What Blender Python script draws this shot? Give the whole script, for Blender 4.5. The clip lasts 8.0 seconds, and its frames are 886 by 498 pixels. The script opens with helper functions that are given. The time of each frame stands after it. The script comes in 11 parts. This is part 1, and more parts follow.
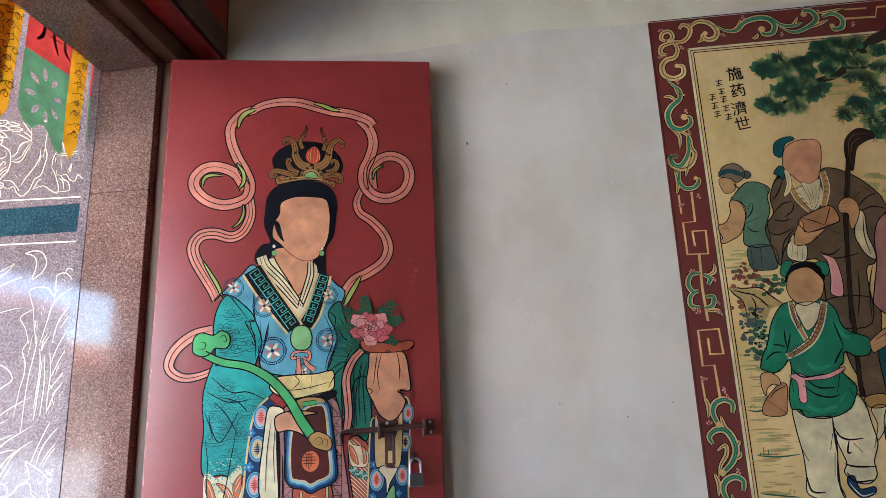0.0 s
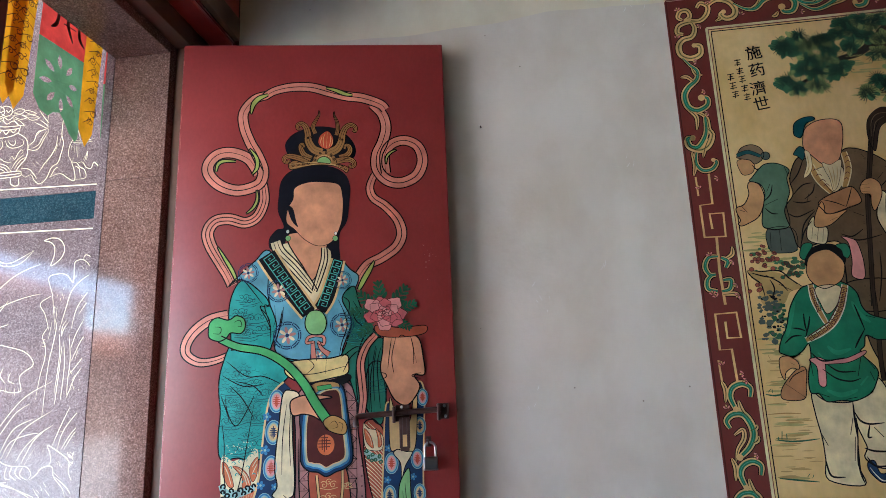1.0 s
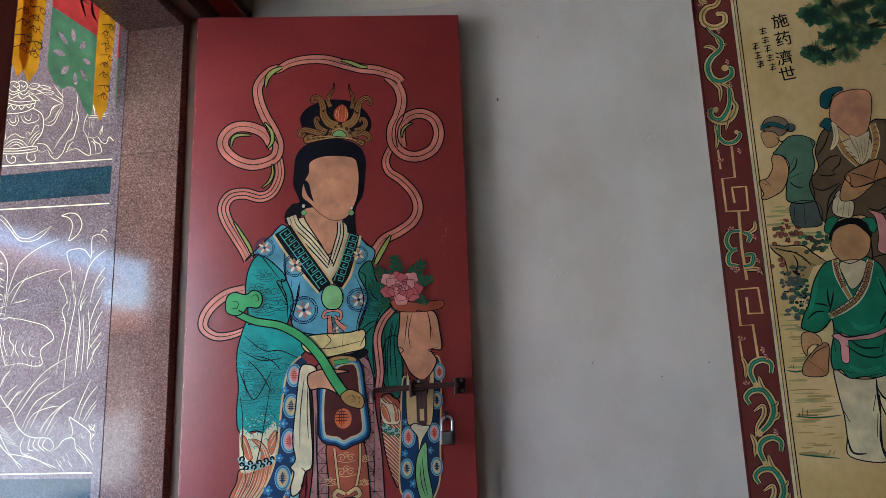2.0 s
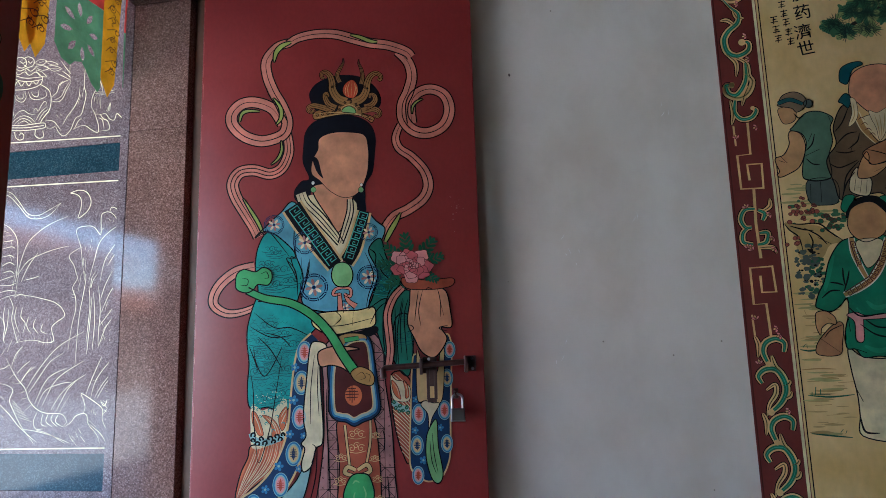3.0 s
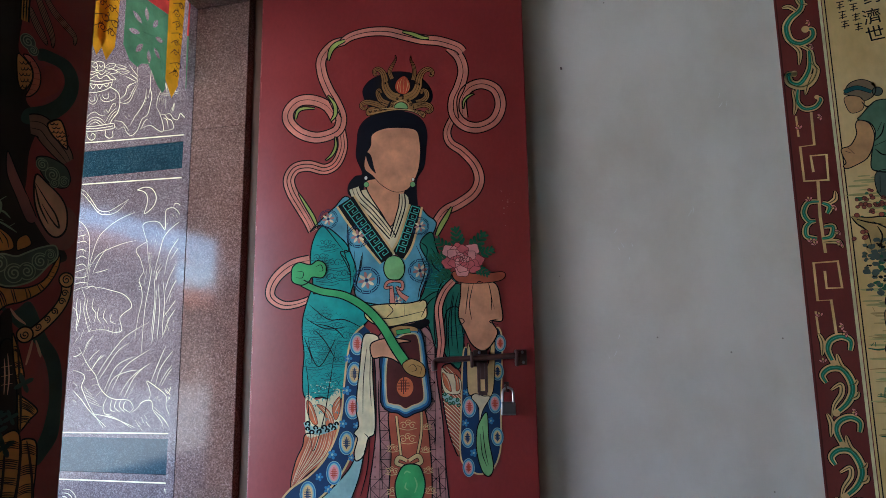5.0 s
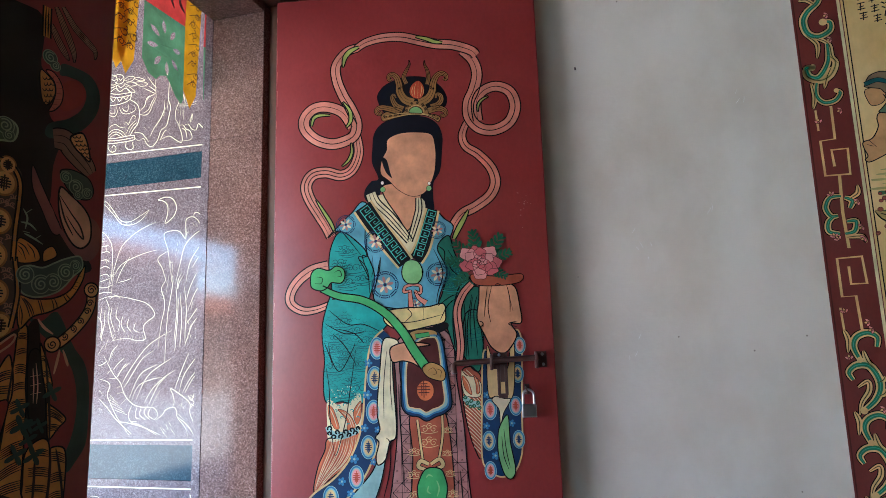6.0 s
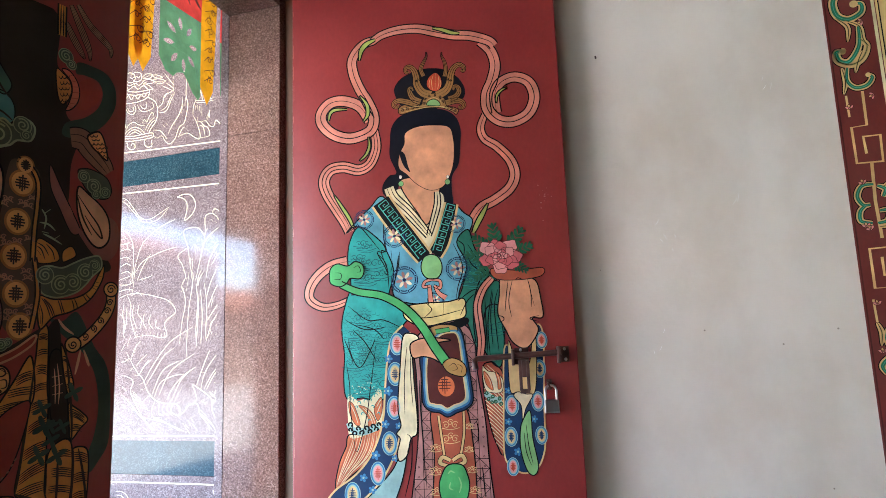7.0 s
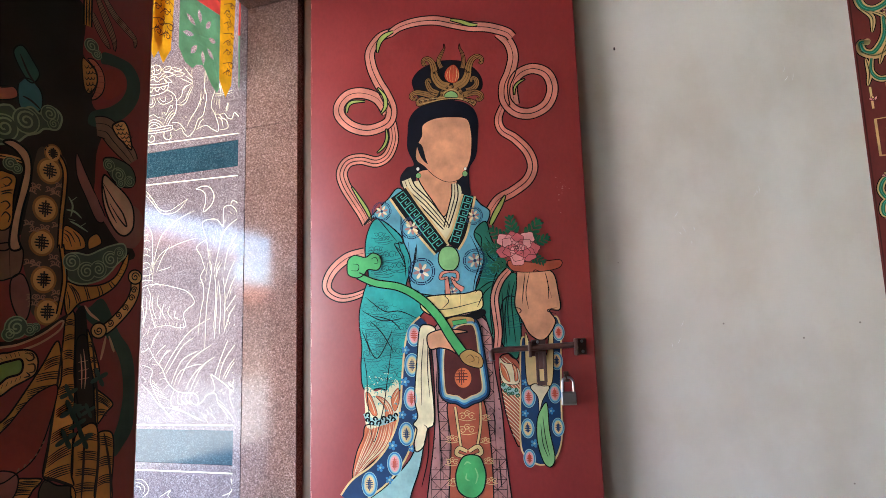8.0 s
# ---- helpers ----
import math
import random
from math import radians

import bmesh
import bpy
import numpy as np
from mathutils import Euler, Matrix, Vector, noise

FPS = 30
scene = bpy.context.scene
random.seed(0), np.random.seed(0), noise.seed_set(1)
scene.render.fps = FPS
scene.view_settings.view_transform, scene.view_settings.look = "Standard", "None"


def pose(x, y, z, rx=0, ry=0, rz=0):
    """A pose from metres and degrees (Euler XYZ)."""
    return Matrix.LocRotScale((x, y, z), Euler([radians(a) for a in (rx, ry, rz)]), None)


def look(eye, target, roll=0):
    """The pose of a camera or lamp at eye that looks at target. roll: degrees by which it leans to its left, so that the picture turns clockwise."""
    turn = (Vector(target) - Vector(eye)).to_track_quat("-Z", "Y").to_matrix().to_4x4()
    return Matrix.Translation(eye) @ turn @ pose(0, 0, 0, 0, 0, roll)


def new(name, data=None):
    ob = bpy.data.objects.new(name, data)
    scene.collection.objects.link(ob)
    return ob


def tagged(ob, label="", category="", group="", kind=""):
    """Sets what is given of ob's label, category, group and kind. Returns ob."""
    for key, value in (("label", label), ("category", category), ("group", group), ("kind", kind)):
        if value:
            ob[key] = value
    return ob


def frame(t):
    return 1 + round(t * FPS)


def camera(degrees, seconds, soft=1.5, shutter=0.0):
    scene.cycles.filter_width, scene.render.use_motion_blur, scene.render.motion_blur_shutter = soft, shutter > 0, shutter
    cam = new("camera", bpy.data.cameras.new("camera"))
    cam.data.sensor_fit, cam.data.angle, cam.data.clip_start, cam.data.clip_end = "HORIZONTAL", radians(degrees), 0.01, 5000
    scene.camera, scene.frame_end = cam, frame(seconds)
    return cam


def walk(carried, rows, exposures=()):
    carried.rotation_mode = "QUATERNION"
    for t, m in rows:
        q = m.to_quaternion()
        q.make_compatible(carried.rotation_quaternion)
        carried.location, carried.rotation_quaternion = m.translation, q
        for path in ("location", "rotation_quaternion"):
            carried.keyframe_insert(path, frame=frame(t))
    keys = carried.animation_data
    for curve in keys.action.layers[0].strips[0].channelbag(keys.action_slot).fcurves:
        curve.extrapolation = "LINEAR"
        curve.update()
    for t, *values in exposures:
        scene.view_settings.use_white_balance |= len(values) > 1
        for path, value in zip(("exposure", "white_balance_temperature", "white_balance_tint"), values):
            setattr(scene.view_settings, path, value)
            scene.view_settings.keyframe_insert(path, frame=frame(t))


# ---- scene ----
from mathutils.geometry import tessellate_polygon

cam = camera(70.27, 8.0, 0.5)
# seconds, eye x, y, z, yaw, pitch, roll
PATH = [
    (0.0, 0.9330, -1.5523, 1.3561, 6.50, 13.57, 2.16),
    (0.5, 0.9300, -1.5465, 1.3498, 7.07, 13.23, 2.08),
    (1.0, 0.9352, -1.5423, 1.3470, 7.90, 12.56, 2.16),
    (1.5, 0.9298, -1.5353, 1.3444, 8.62, 11.65, 2.03),
    (3.0, 0.9081, -1.5157, 1.3348, 9.56, 8.89, 1.70),
    (3.5, 0.9060, -1.5132, 1.3276, 10.11, 8.73, 1.37),
    (4.0, 0.9062, -1.5160, 1.3253, 10.94, 8.64, 1.01),
    (4.5, 0.9067, -1.5192, 1.3173, 12.58, 8.78, 0.73),
    (6.0, 0.9073, -1.5245, 1.3156, 15.79, 9.37, 1.76),
    (6.5, 0.8998, -1.5153, 1.3195, 16.38, 9.10, 2.14),
    (7.0, 0.8987, -1.5075, 1.3239, 17.51, 8.74, 2.12),
    (7.5, 0.8920, -1.5101, 1.3227, 18.12, 8.42, 1.77),
    (8.0, 0.8873, -1.5121, 1.3143, 18.62, 8.36, 1.70),
]
EXPOSURE = [(0.0, 5.33, 6100, 10), (1.5, 4.87, 6000, 9), (3.0, 4.4, 5650, 8), (4.5, 4.37, 5650, 7), (5.8, 4.6, 5900, 8), (6.0, 4.95, 5900, 8), (6.3, 5.55, 6250, 9), (8.0, 5.42, 6400, 10)]
walk(cam, [(t, pose(x, y, z, 90 + pitch, roll, yaw)) for t, x, y, z, yaw, pitch, roll in PATH], EXPOSURE)

# ---- light: hazy daylight from the courtyard outside the temple door ----
world = bpy.data.worlds.new("sky")
world.use_nodes = True
scene.world = world
wn = world.node_tree.nodes
sky = wn.new("ShaderNodeTexSky")
sky.sky_type, sky.sun_disc = "NISHITA", False
sky.dust_density, sky.ozone_density = 0.25, 3.0
sky.sun_elevation, sky.sun_rotation = radians(52), radians(48.7)
world.node_tree.links.new(sky.outputs["Color"], wn["Background"].inputs["Color"])
wn["Background"].inputs["Strength"].default_value = 0.15
sun = new("sun", bpy.data.lights.new("sun", "SUN"))
sun.data.energy, sun.data.angle, sun.data.color = 4.0, radians(0.53), (1.0, 0.95, 0.87)
sun.matrix_world = look((0, 0, 0), (-math.cos(radians(52)) * 0.75, -math.cos(radians(52)) * 0.66, -math.sin(radians(52))))


# ---- materials ----
def material(name, rough=0.5, metal=0.0, spec=0.5):
    m = bpy.data.materials.new(name)
    m.use_nodes = True
    b = m.node_tree.nodes["Principled BSDF"]
    b.inputs["Roughness"].default_value, b.inputs["Metallic"].default_value = rough, metal
    b.inputs["Specular IOR Level"].default_value = spec
    return m, m.node_tree.nodes, m.node_tree.links, b


def ramp(nodes, stops):
    r = nodes.new("ShaderNodeValToRGB")
    while len(r.color_ramp.elements) < len(stops):
        r.color_ramp.elements.new(0.5)
    for e, (at, col) in zip(r.color_ramp.elements, stops):
        e.position, e.color = at, (*col, 1)
    return r


def noise_node(nodes, links, scale, detail=4.0, stretch=None, rough=0.55):
    tc = nodes.new("ShaderNodeTexCoord")
    n = nodes.new("ShaderNodeTexNoise")
    n.inputs["Scale"].default_value, n.inputs["Detail"].default_value, n.inputs["Roughness"].default_value = scale, detail, rough
    if stretch:
        mp = nodes.new("ShaderNodeMapping")
        mp.inputs["Scale"].default_value = stretch
        links.new(tc.outputs["Object"], mp.inputs["Vector"])
        links.new(mp.outputs["Vector"], n.inputs["Vector"])
    else:
        links.new(tc.outputs["Object"], n.inputs["Vector"])
    return n


def mix(nodes, links, fac, a, b, mode="MIX"):
    m = nodes.new("ShaderNodeMix")
    m.data_type, m.blend_type = "RGBA", mode
    for sock, v in ((m.inputs["Factor"], fac), (m.inputs["A"], a), (m.inputs["B"], b)):
        if hasattr(v, "links") or hasattr(v, "is_linked"):
            links.new(v, sock)
        elif isinstance(v, tuple):
            sock.default_value = (*v, 1)
        else:
            sock.default_value = v
    return m.outputs["Result"]


def bump(nodes, links, bsdf, height, strength, dist=0.002):
    b = nodes.new("ShaderNodeBump")
    b.inputs["Strength"].default_value, b.inputs["Distance"].default_value = strength, dist
    links.new(height, b.inputs["Height"])
    links.new(b.outputs["Normal"], bsdf.inputs["Normal"])


def paint(name, a, b=None, rough=0.38, scale=9.0, fine=140.0, bumped=0.12, spec=0.5, grain=0.5):
    """Hand-laid paint: two close tones in clouds, with fine brush grain."""
    b = b or tuple(min(1, c * 1.25 + 0.004) for c in a)
    m, n, l, p = material(name, rough, 0, spec)
    big, small = noise_node(n, l, scale), noise_node(n, l, fine, 3, (1, 1, 0.6))
    r = ramp(n, [(0.32, a), (0.68, b)])
    l.new(big.outputs["Fac"], r.inputs["Fac"])
    r2 = ramp(n, [(0.3, (1 - 0.14 * grain,) * 3), (0.7, (1 + 0.08 * grain,) * 3)])
    l.new(small.outputs["Fac"], r2.inputs["Fac"])
    l.new(mix(n, l, 1.0, r.outputs["Color"], r2.outputs["Color"], "MULTIPLY"), p.inputs["Base Color"])
    bump(n, l, p, small.outputs["Fac"], bumped, 0.001)
    return m


def granite(name, tones, rough=0.1, spec=0.22):
    """Polished speckled stone."""
    m, n, l, p = material(name, rough, 0, spec)
    tc = n.new("ShaderNodeTexCoord")
    v = n.new("ShaderNodeTexVoronoi")
    v.inputs["Scale"].default_value = 380
    l.new(tc.outputs["Object"], v.inputs["Vector"])
    sep = n.new("ShaderNodeSeparateColor")
    l.new(v.outputs["Color"], sep.inputs["Color"])
    r = ramp(n, tones)
    r.color_ramp.interpolation = "CONSTANT"
    l.new(sep.outputs["Red"], r.inputs["Fac"])
    cloud = noise_node(n, l, 6, 5)
    rc = ramp(n, [(0.3, (0.8, 0.76, 0.76)), (0.7, (1.15, 1.13, 1.1))])
    l.new(cloud.outputs["Fac"], rc.inputs["Fac"])
    l.new(mix(n, l, 1.0, r.outputs["Color"], rc.outputs["Color"], "MULTIPLY"), p.inputs["Base Color"])
    wear = noise_node(n, l, 14, 5)
    rw = ramp(n, [(0.35, (rough, rough, rough)), (0.75, (rough + 0.05,) * 3)])
    l.new(wear.outputs["Fac"], rw.inputs["Fac"])
    l.new(rw.outputs["Color"], p.inputs["Roughness"])
    return m


def plaster_material(name="old_limewash_warm_bounce", k=1.0, w=0.88):
    m, n, l, p = material(name, 0.85, 0, 0.25)
    big, mid, fine = noise_node(n, l, 1.7, 6), noise_node(n, l, 5, 6, (1.2, 1, 0.8)), noise_node(n, l, 60, 5)
    r = ramp(n, [(0.30, (0.64 * k, 0.575 * k, 0.485 * k * w)), (0.55, (0.735 * k, 0.675 * k, 0.585 * k * w)), (0.75, (0.78 * k, 0.72 * k, 0.635 * k * w))])
    l.new(big.outputs["Fac"], r.inputs["Fac"])
    r2 = ramp(n, [(0.34, (0.91, 0.885, 0.855)), (0.56, (1, 1, 1))])
    l.new(mid.outputs["Fac"], r2.inputs["Fac"])
    base = mix(n, l, 1.0, r.outputs["Color"], r2.outputs["Color"], "MULTIPLY")
    spots = n.new("ShaderNodeTexVoronoi")
    spots.inputs["Scale"].default_value = 11
    tc = n.new("ShaderNodeTexCoord")
    l.new(tc.outputs["Object"], spots.inputs["Vector"])
    r3 = ramp(n, [(0.018, (0.45, 0.42, 0.4)), (0.03, (1, 1, 1))])
    l.new(spots.outputs["Distance"], r3.inputs["Fac"])
    l.new(mix(n, l, 1.0, base, r3.outputs["Color"], "MULTIPLY"), p.inputs["Base Color"])
    add = n.new("ShaderNodeMath")
    l.new(mid.outputs["Fac"], add.inputs[0])
    l.new(fine.outputs["Fac"], add.inputs[1])
    bump(n, l, p, add.outputs[0], 0.22, 0.004)
    return m


# w cuts blue: warm bounced light on the upper wall, put into colour
PLASTER = plaster_material()
REVEAL = granite("brown_granite", [(0, (0.100, 0.057, 0.044)), (0.3, (0.156, 0.093, 0.073)), (0.68, (0.215, 0.136, 0.109)), (0.93, (0.295, 0.198, 0.166))], 0.06)
PANEL = granite("rose_granite", [(0, (0.097, 0.073, 0.076)), (0.3, (0.151, 0.116, 0.118)), (0.65, (0.206, 0.168, 0.169)), (0.92, (0.283, 0.248, 0.242))], 0.07)
BAND = granite("green_granite", [(0, (0.012, 0.036, 0.048)), (0.5, (0.022, 0.055, 0.07)), (0.85, (0.045, 0.09, 0.105))], 0.06)
RED = paint("oxblood_lacquer", (0.25, 0.029, 0.028), (0.31, 0.040, 0.037), 0.30, 5.0, 110, 0.10)
BEAM_RED = paint("vermilion_lacquer", (0.32, 0.025, 0.016), (0.42, 0.035, 0.020), 0.30)
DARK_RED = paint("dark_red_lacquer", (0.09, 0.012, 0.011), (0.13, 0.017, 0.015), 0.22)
BROWN = paint("brown_wood", (0.095, 0.042, 0.020), (0.150, 0.070, 0.034), 0.5)
FLOOR = granite("grey_floor_stone", [(0, (0.16, 0.15, 0.14)), (0.5, (0.24, 0.23, 0.21)), (0.85, (0.32, 0.31, 0.29))], 0.3)
# unseen floor and ceiling colours, picked to bounce warm light onto walls and leaf
TERRACOTTA = paint("terracotta_tile", (0.36, 0.19, 0.12), (0.44, 0.24, 0.155), 0.55, 3.0)
CEILING = paint("ceiling_paint", (0.36, 0.29, 0.22), (0.42, 0.34, 0.26), 0.7)
PAVING = paint("paving", (0.38, 0.37, 0.35), (0.47, 0.46, 0.43), 0.85, 2.0)
FACADE = paint("facade_brick", (0.17, 0.12, 0.10), (0.23, 0.16, 0.13), 0.85, 1.0)
ROOF = paint("roof_tile", (0.30, 0.10, 0.05), (0.38, 0.14, 0.07), 0.6)
STEEL = material("worn_steel", 0.28, 1.0)[0]
STEEL.node_tree.nodes["Principled BSDF"].inputs["Base Color"].default_value = (0.42, 0.42, 0.43, 1)
BOLT = paint("painted_iron", (0.055, 0.022, 0.018), (0.10, 0.045, 0.036), 0.35, 40.0)


# ---- mesh helpers ----
def part(name, bm, mats, parent=None, label=""):
    me = bpy.data.meshes.new(name)
    bm.to_mesh(me)
    bm.free()
    for m in mats if isinstance(mats, (list, tuple)) else [mats]:
        me.materials.append(m)
    ob = new(name, me)
    if parent:
        ob.parent = parent
    return tagged(ob, label)


def thing(name, label, category, m=None, group="", kind=""):
    ob = new(name)
    ob.empty_display_size = 0.1
    ob.matrix_world = m or Matrix()
    return tagged(ob, label, category, group, kind)


def box(x0, x1, y0, y1, z0, z1, bevel=0.0, bm=None, segments=2):
    bm = bm or bmesh.new()
    r = bmesh.ops.create_cube(bm, size=1)
    for v in r["verts"]:
        v.co = Vector(((x0 + x1) / 2 + v.co.x * (x1 - x0), (y0 + y1) / 2 + v.co.y * (y1 - y0), (z0 + z1) / 2 + v.co.z * (z1 - z0)))
    if bevel:
        edges = list({e for v in r["verts"] for e in v.link_edges})
        bmesh.ops.bevel(bm, geom=edges, offset=bevel, segments=segments, affect="EDGES", profile=0.5)
    return bm


def structure(name, bm, mats, label, category):
    return tagged(part(name, bm, mats), label, category, kind="structure")



# ---- drawing on flat panels: x runs along the panel, z up, and each coat lies a little prouder ----
COAT = 0.0004
LAID = [0]


def next_coat(coat):
    """Each stroke of paint lies a hair above the one before."""
    LAID[0] += 1
    return coat + 0.006 * (LAID[0] % 45)


def smooth(pts, closed=True, steps=5):
    p = [Vector((a, b)) for a, b in pts]
    n, out = len(p), []
    if n < 3:
        return p
    for i in range(n if closed else n - 1):
        a, b, c, d = (p[(i + k) % n] if closed else p[min(max(i + k, 0), n - 1)] for k in (-1, 0, 1, 2))
        for s in range(steps):
            t = s / steps
            out.append(0.5 * (2 * b + (c - a) * t + (2 * a - 5 * b + 4 * c - d) * t * t + (3 * b - a - 3 * c + d) * t ** 3))
    if not closed:
        out.append(p[-1])
    return out


class Sheet:
    """Collects painted areas and lines into one mesh."""

    def __init__(self):
        self.v, self.f, self.m = [], [], []

    def area(self, pts, y, slot=0):
        base = len(self.v)
        self.v += [(p[0], y, p[1]) for p in pts]
        for tri in tessellate_polygon([[Vector((p[0], p[1], 0)) for p in pts]]):
            self.f.append(tuple(base + (k if isinstance(k, int) else 0) for k in tri))
            self.m.append(slot)

    def line(self, pts, width, y, slot=0, closed=False, taper=False, sides=False):
        n = len(pts)
        if n < 2:
            return
        left, right = [], []
        for i in range(n):
            a = pts[(i - 1) % n] if closed or i else pts[0]
            b = pts[(i + 1) % n] if closed or i < n - 1 else pts[-1]
            d = Vector((b[0] - a[0], b[1] - a[1]))
            d = d.normalized() if d.length > 1e-9 else Vector((1, 0))
            t = i / (n - 1)
            if isinstance(width, tuple):
                w = width[0] * (1 - t) * (1 - t) + 2 * width[1] * t * (1 - t) + width[2] * t * t
            else:
                w = width * (math.sin(math.pi * min(max(t, 0.04), 0.96)) ** 0.5 if taper else 1)
            left.append((pts[i][0] - d.y * w / 2, pts[i][1] + d.x * w / 2))
            right.append((pts[i][0] + d.y * w / 2, pts[i][1] - d.x * w / 2))
        base = len(self.v)
        for a, b in zip(left, right):
            self.v += [(a[0], y, a[1]), (b[0], y, b[1])]
        for i in range(n if closed else n - 1):
            j = (i + 1) % n
            self.f.append((base + 2 * i, base + 2 * i + 1, base + 2 * j + 1, base + 2 * j))
            self.m.append(slot)
        return (left, right) if sides else None

    def done(self, name, mats, parent, label=""):
        me = bpy.data.meshes.new(name)
        me.from_pydata(self.v, [], self.f)
        bm = bmesh.new()
        bm.from_mesh(me)
        for f, s in zip(bm.faces, self.m):
            f.material_index = s
            f.normal_update()
            if f.normal.y > 0:
                f.normal_flip()
        bm.to_mesh(me)
        bm.free()
        for m in mats:
            me.materials.append(m)
        ob = new(name, me)
        ob.parent = parent
        return tagged(ob, label)


def shape(parent, name, mat, coat, pts, line=0.0034, ink=None, sharp=False, label=""):
    coat = next_coat(coat)
    s, p = Sheet(), ([Vector(q) for q in pts] if sharp else smooth(pts))
    s.area(p, -coat * COAT)
    if line:
        s.line(p, line, -(coat + 0.35) * COAT, 1, True)
    return s.done(name, [mat, ink or INK], parent, label)


def band(parent, name, mat, coat, pts, width, line=0.0034, ink=None, label="", folds=0, steps=6):
    coat = next_coat(coat)
    s, p = Sheet(), smooth(pts, False, steps)
    sides = s.line(p, width, -coat * COAT, 0, sides=True)
    if line:
        for side in sides:
            s.line(side, line, -(coat + 0.35) * COAT, 1)
    for k in range(folds):
        f = (k + 1) / (folds + 1)
        inner = [(a[0] * f + b[0] * (1 - f), a[1] * f + b[1] * (1 - f)) for a, b in zip(*sides)]
        s.line(inner, line * 0.8, -(coat + 0.35) * COAT, 1, taper=True)
    return s.done(name, [mat, ink or INK], parent, label)


def strokes(parent, name, mat, coat, lines, width=0.003, taper=True, sharp=False, label="", closed=False):
    if len(lines) > 1 and any(k in name for k in ("fold", "tail_line", "beard_line", "shore", "sceptre_curl", "knuckle", "shoe_line", "fret", "lining_line", "ripple")):
        return [strokes(parent, name, mat, coat, [one], width, taper, sharp, label, closed) for one in lines]
    coat = next_coat(coat)
    s = Sheet()
    for pts in lines:
        s.line([Vector(q) for q in pts] if sharp else smooth(pts, closed), width, -coat * COAT, 0, closed, taper and not closed)
    ob = s.done(name, [mat], parent, label)
    return tagged(ob, label, kind="stuff") if name == "robe_pattern" else ob


def oval(cx, cz, rx, rz, n=20, turn=0.0):
    c, d = math.cos(turn), math.sin(turn)
    return [(cx + rx * math.cos(a) * c - rz * math.sin(a) * d, cz + rx * math.cos(a) * d + rz * math.sin(a) * c) for a in (2 * math.pi * i / n for i in range(n))]


def disc(parent, name, mat, coat, cx, cz, rx, rz, line=0.0034, ink=None, turn=0.0, label=""):
    return shape(parent, name, mat, coat, oval(cx, cz, rx, rz, 24, turn), line, ink, True, label)


def spiral(cx, cz, r, turns=1.6, start=0.0, flip=1, n=22):
    return [(cx + flip * r * (1 - 0.85 * i / n) * math.cos(start + turns * 2 * math.pi * i / n), cz + r * (1 - 0.85 * i / n) * math.sin(start + turns * 2 * math.pi * i / n)) for i in range(n + 1)]


def seal(cx, cz, w, h):
    """A round good-luck badge, drawn as plain bars."""
    out = [[(cx, cz - h), (cx, cz + h)], [(cx - w * 0.3, cz + h * 0.5), (cx - w * 0.3, cz - h * 0.75)], [(cx + w * 0.3, cz + h * 0.5), (cx + w * 0.3, cz - h * 0.75)]]
    for k, s in ((0.62, 0.55), (0.28, 0.85), (-0.05, 0.95), (-0.4, 0.8)):
        out.append([(cx - w * s, cz + h * k), (cx + w * s, cz + h * k)])
    return out


def tone(name, r, g, b, rough=0.38, k=1.32, spec=0.28):
    return paint(name, (r * 0.80, g * 0.80, b * 0.80), (min(1, r * k), min(1, g * k), min(1, b * k)), rough, 16.0, 160, 0.06, spec, 0.35)


INK = tone("ink_black", 0.006, 0.006, 0.007, 0.5, 1.3, 0.15)
PINK = tone("salmon_paint", 0.62, 0.23, 0.16)
LIME = tone("lime_paint", 0.35, 0.42, 0.10)
HAIR = tone("blue_black_paint", 0.006, 0.007, 0.012, 0.4, 1.3, 0.2)
SKIN = tone("peach_paint", 0.64, 0.30, 0.16)
CREAM = tone("cream_paint", 0.70, 0.60, 0.36)
YELLOW = tone("straw_yellow_paint", 0.72, 0.56, 0.22)
GOLD = tone("ochre_gold_paint", 0.42, 0.24, 0.075)
PALE_GOLD = tone("pale_gold_paint", 0.66, 0.46, 0.20)
BLUE = tone("sky_blue_paint", 0.12, 0.35, 0.43)
TEAL = tone("teal_paint", 0.022, 0.30, 0.26)
DEEP_TEAL = tone("deep_teal_paint", 0.008, 0.085, 0.095)
GREEN = tone("jade_green_paint", 0.07, 0.36, 0.11)
EMERALD = tone("emerald_paint", 0.018, 0.19, 0.10)
LEAF_GREEN = tone("leaf_green_paint", 0.02, 0.11, 0.055)
PALE_JADE = tone("pale_jade_paint", 0.22, 0.46, 0.17)
NAVY = tone("navy_paint", 0.008, 0.035, 0.095)
MID_BLUE = tone("mid_blue_paint", 0.04, 0.19, 0.36)
ORANGE = tone("orange_paint", 0.62, 0.16, 0.06)
ORANGE_RED = tone("orange_red_paint", 0.50, 0.07, 0.03)
RUST = tone("rust_paint", 0.40, 0.09, 0.045)
MAROON = tone("maroon_paint", 0.085, 0.018, 0.016)
MAUVE = tone("mauve_paint", 0.40, 0.19, 0.165)
ROSE = tone("rose_paint", 0.55, 0.12, 0.13)
PALE_ROSE = tone("pale_rose_paint", 0.68, 0.29, 0.27)
WHITE = tone("off_white_paint", 0.72, 0.68, 0.58)
BRIGHT_TEAL = tone("bright_teal_paint", 0.08, 0.42, 0.34)
AQUA = tone("aqua_paint", 0.28, 0.45, 0.41)
PLASTER_LOW = plaster_material("later_limewash", 0.92, 1.0)



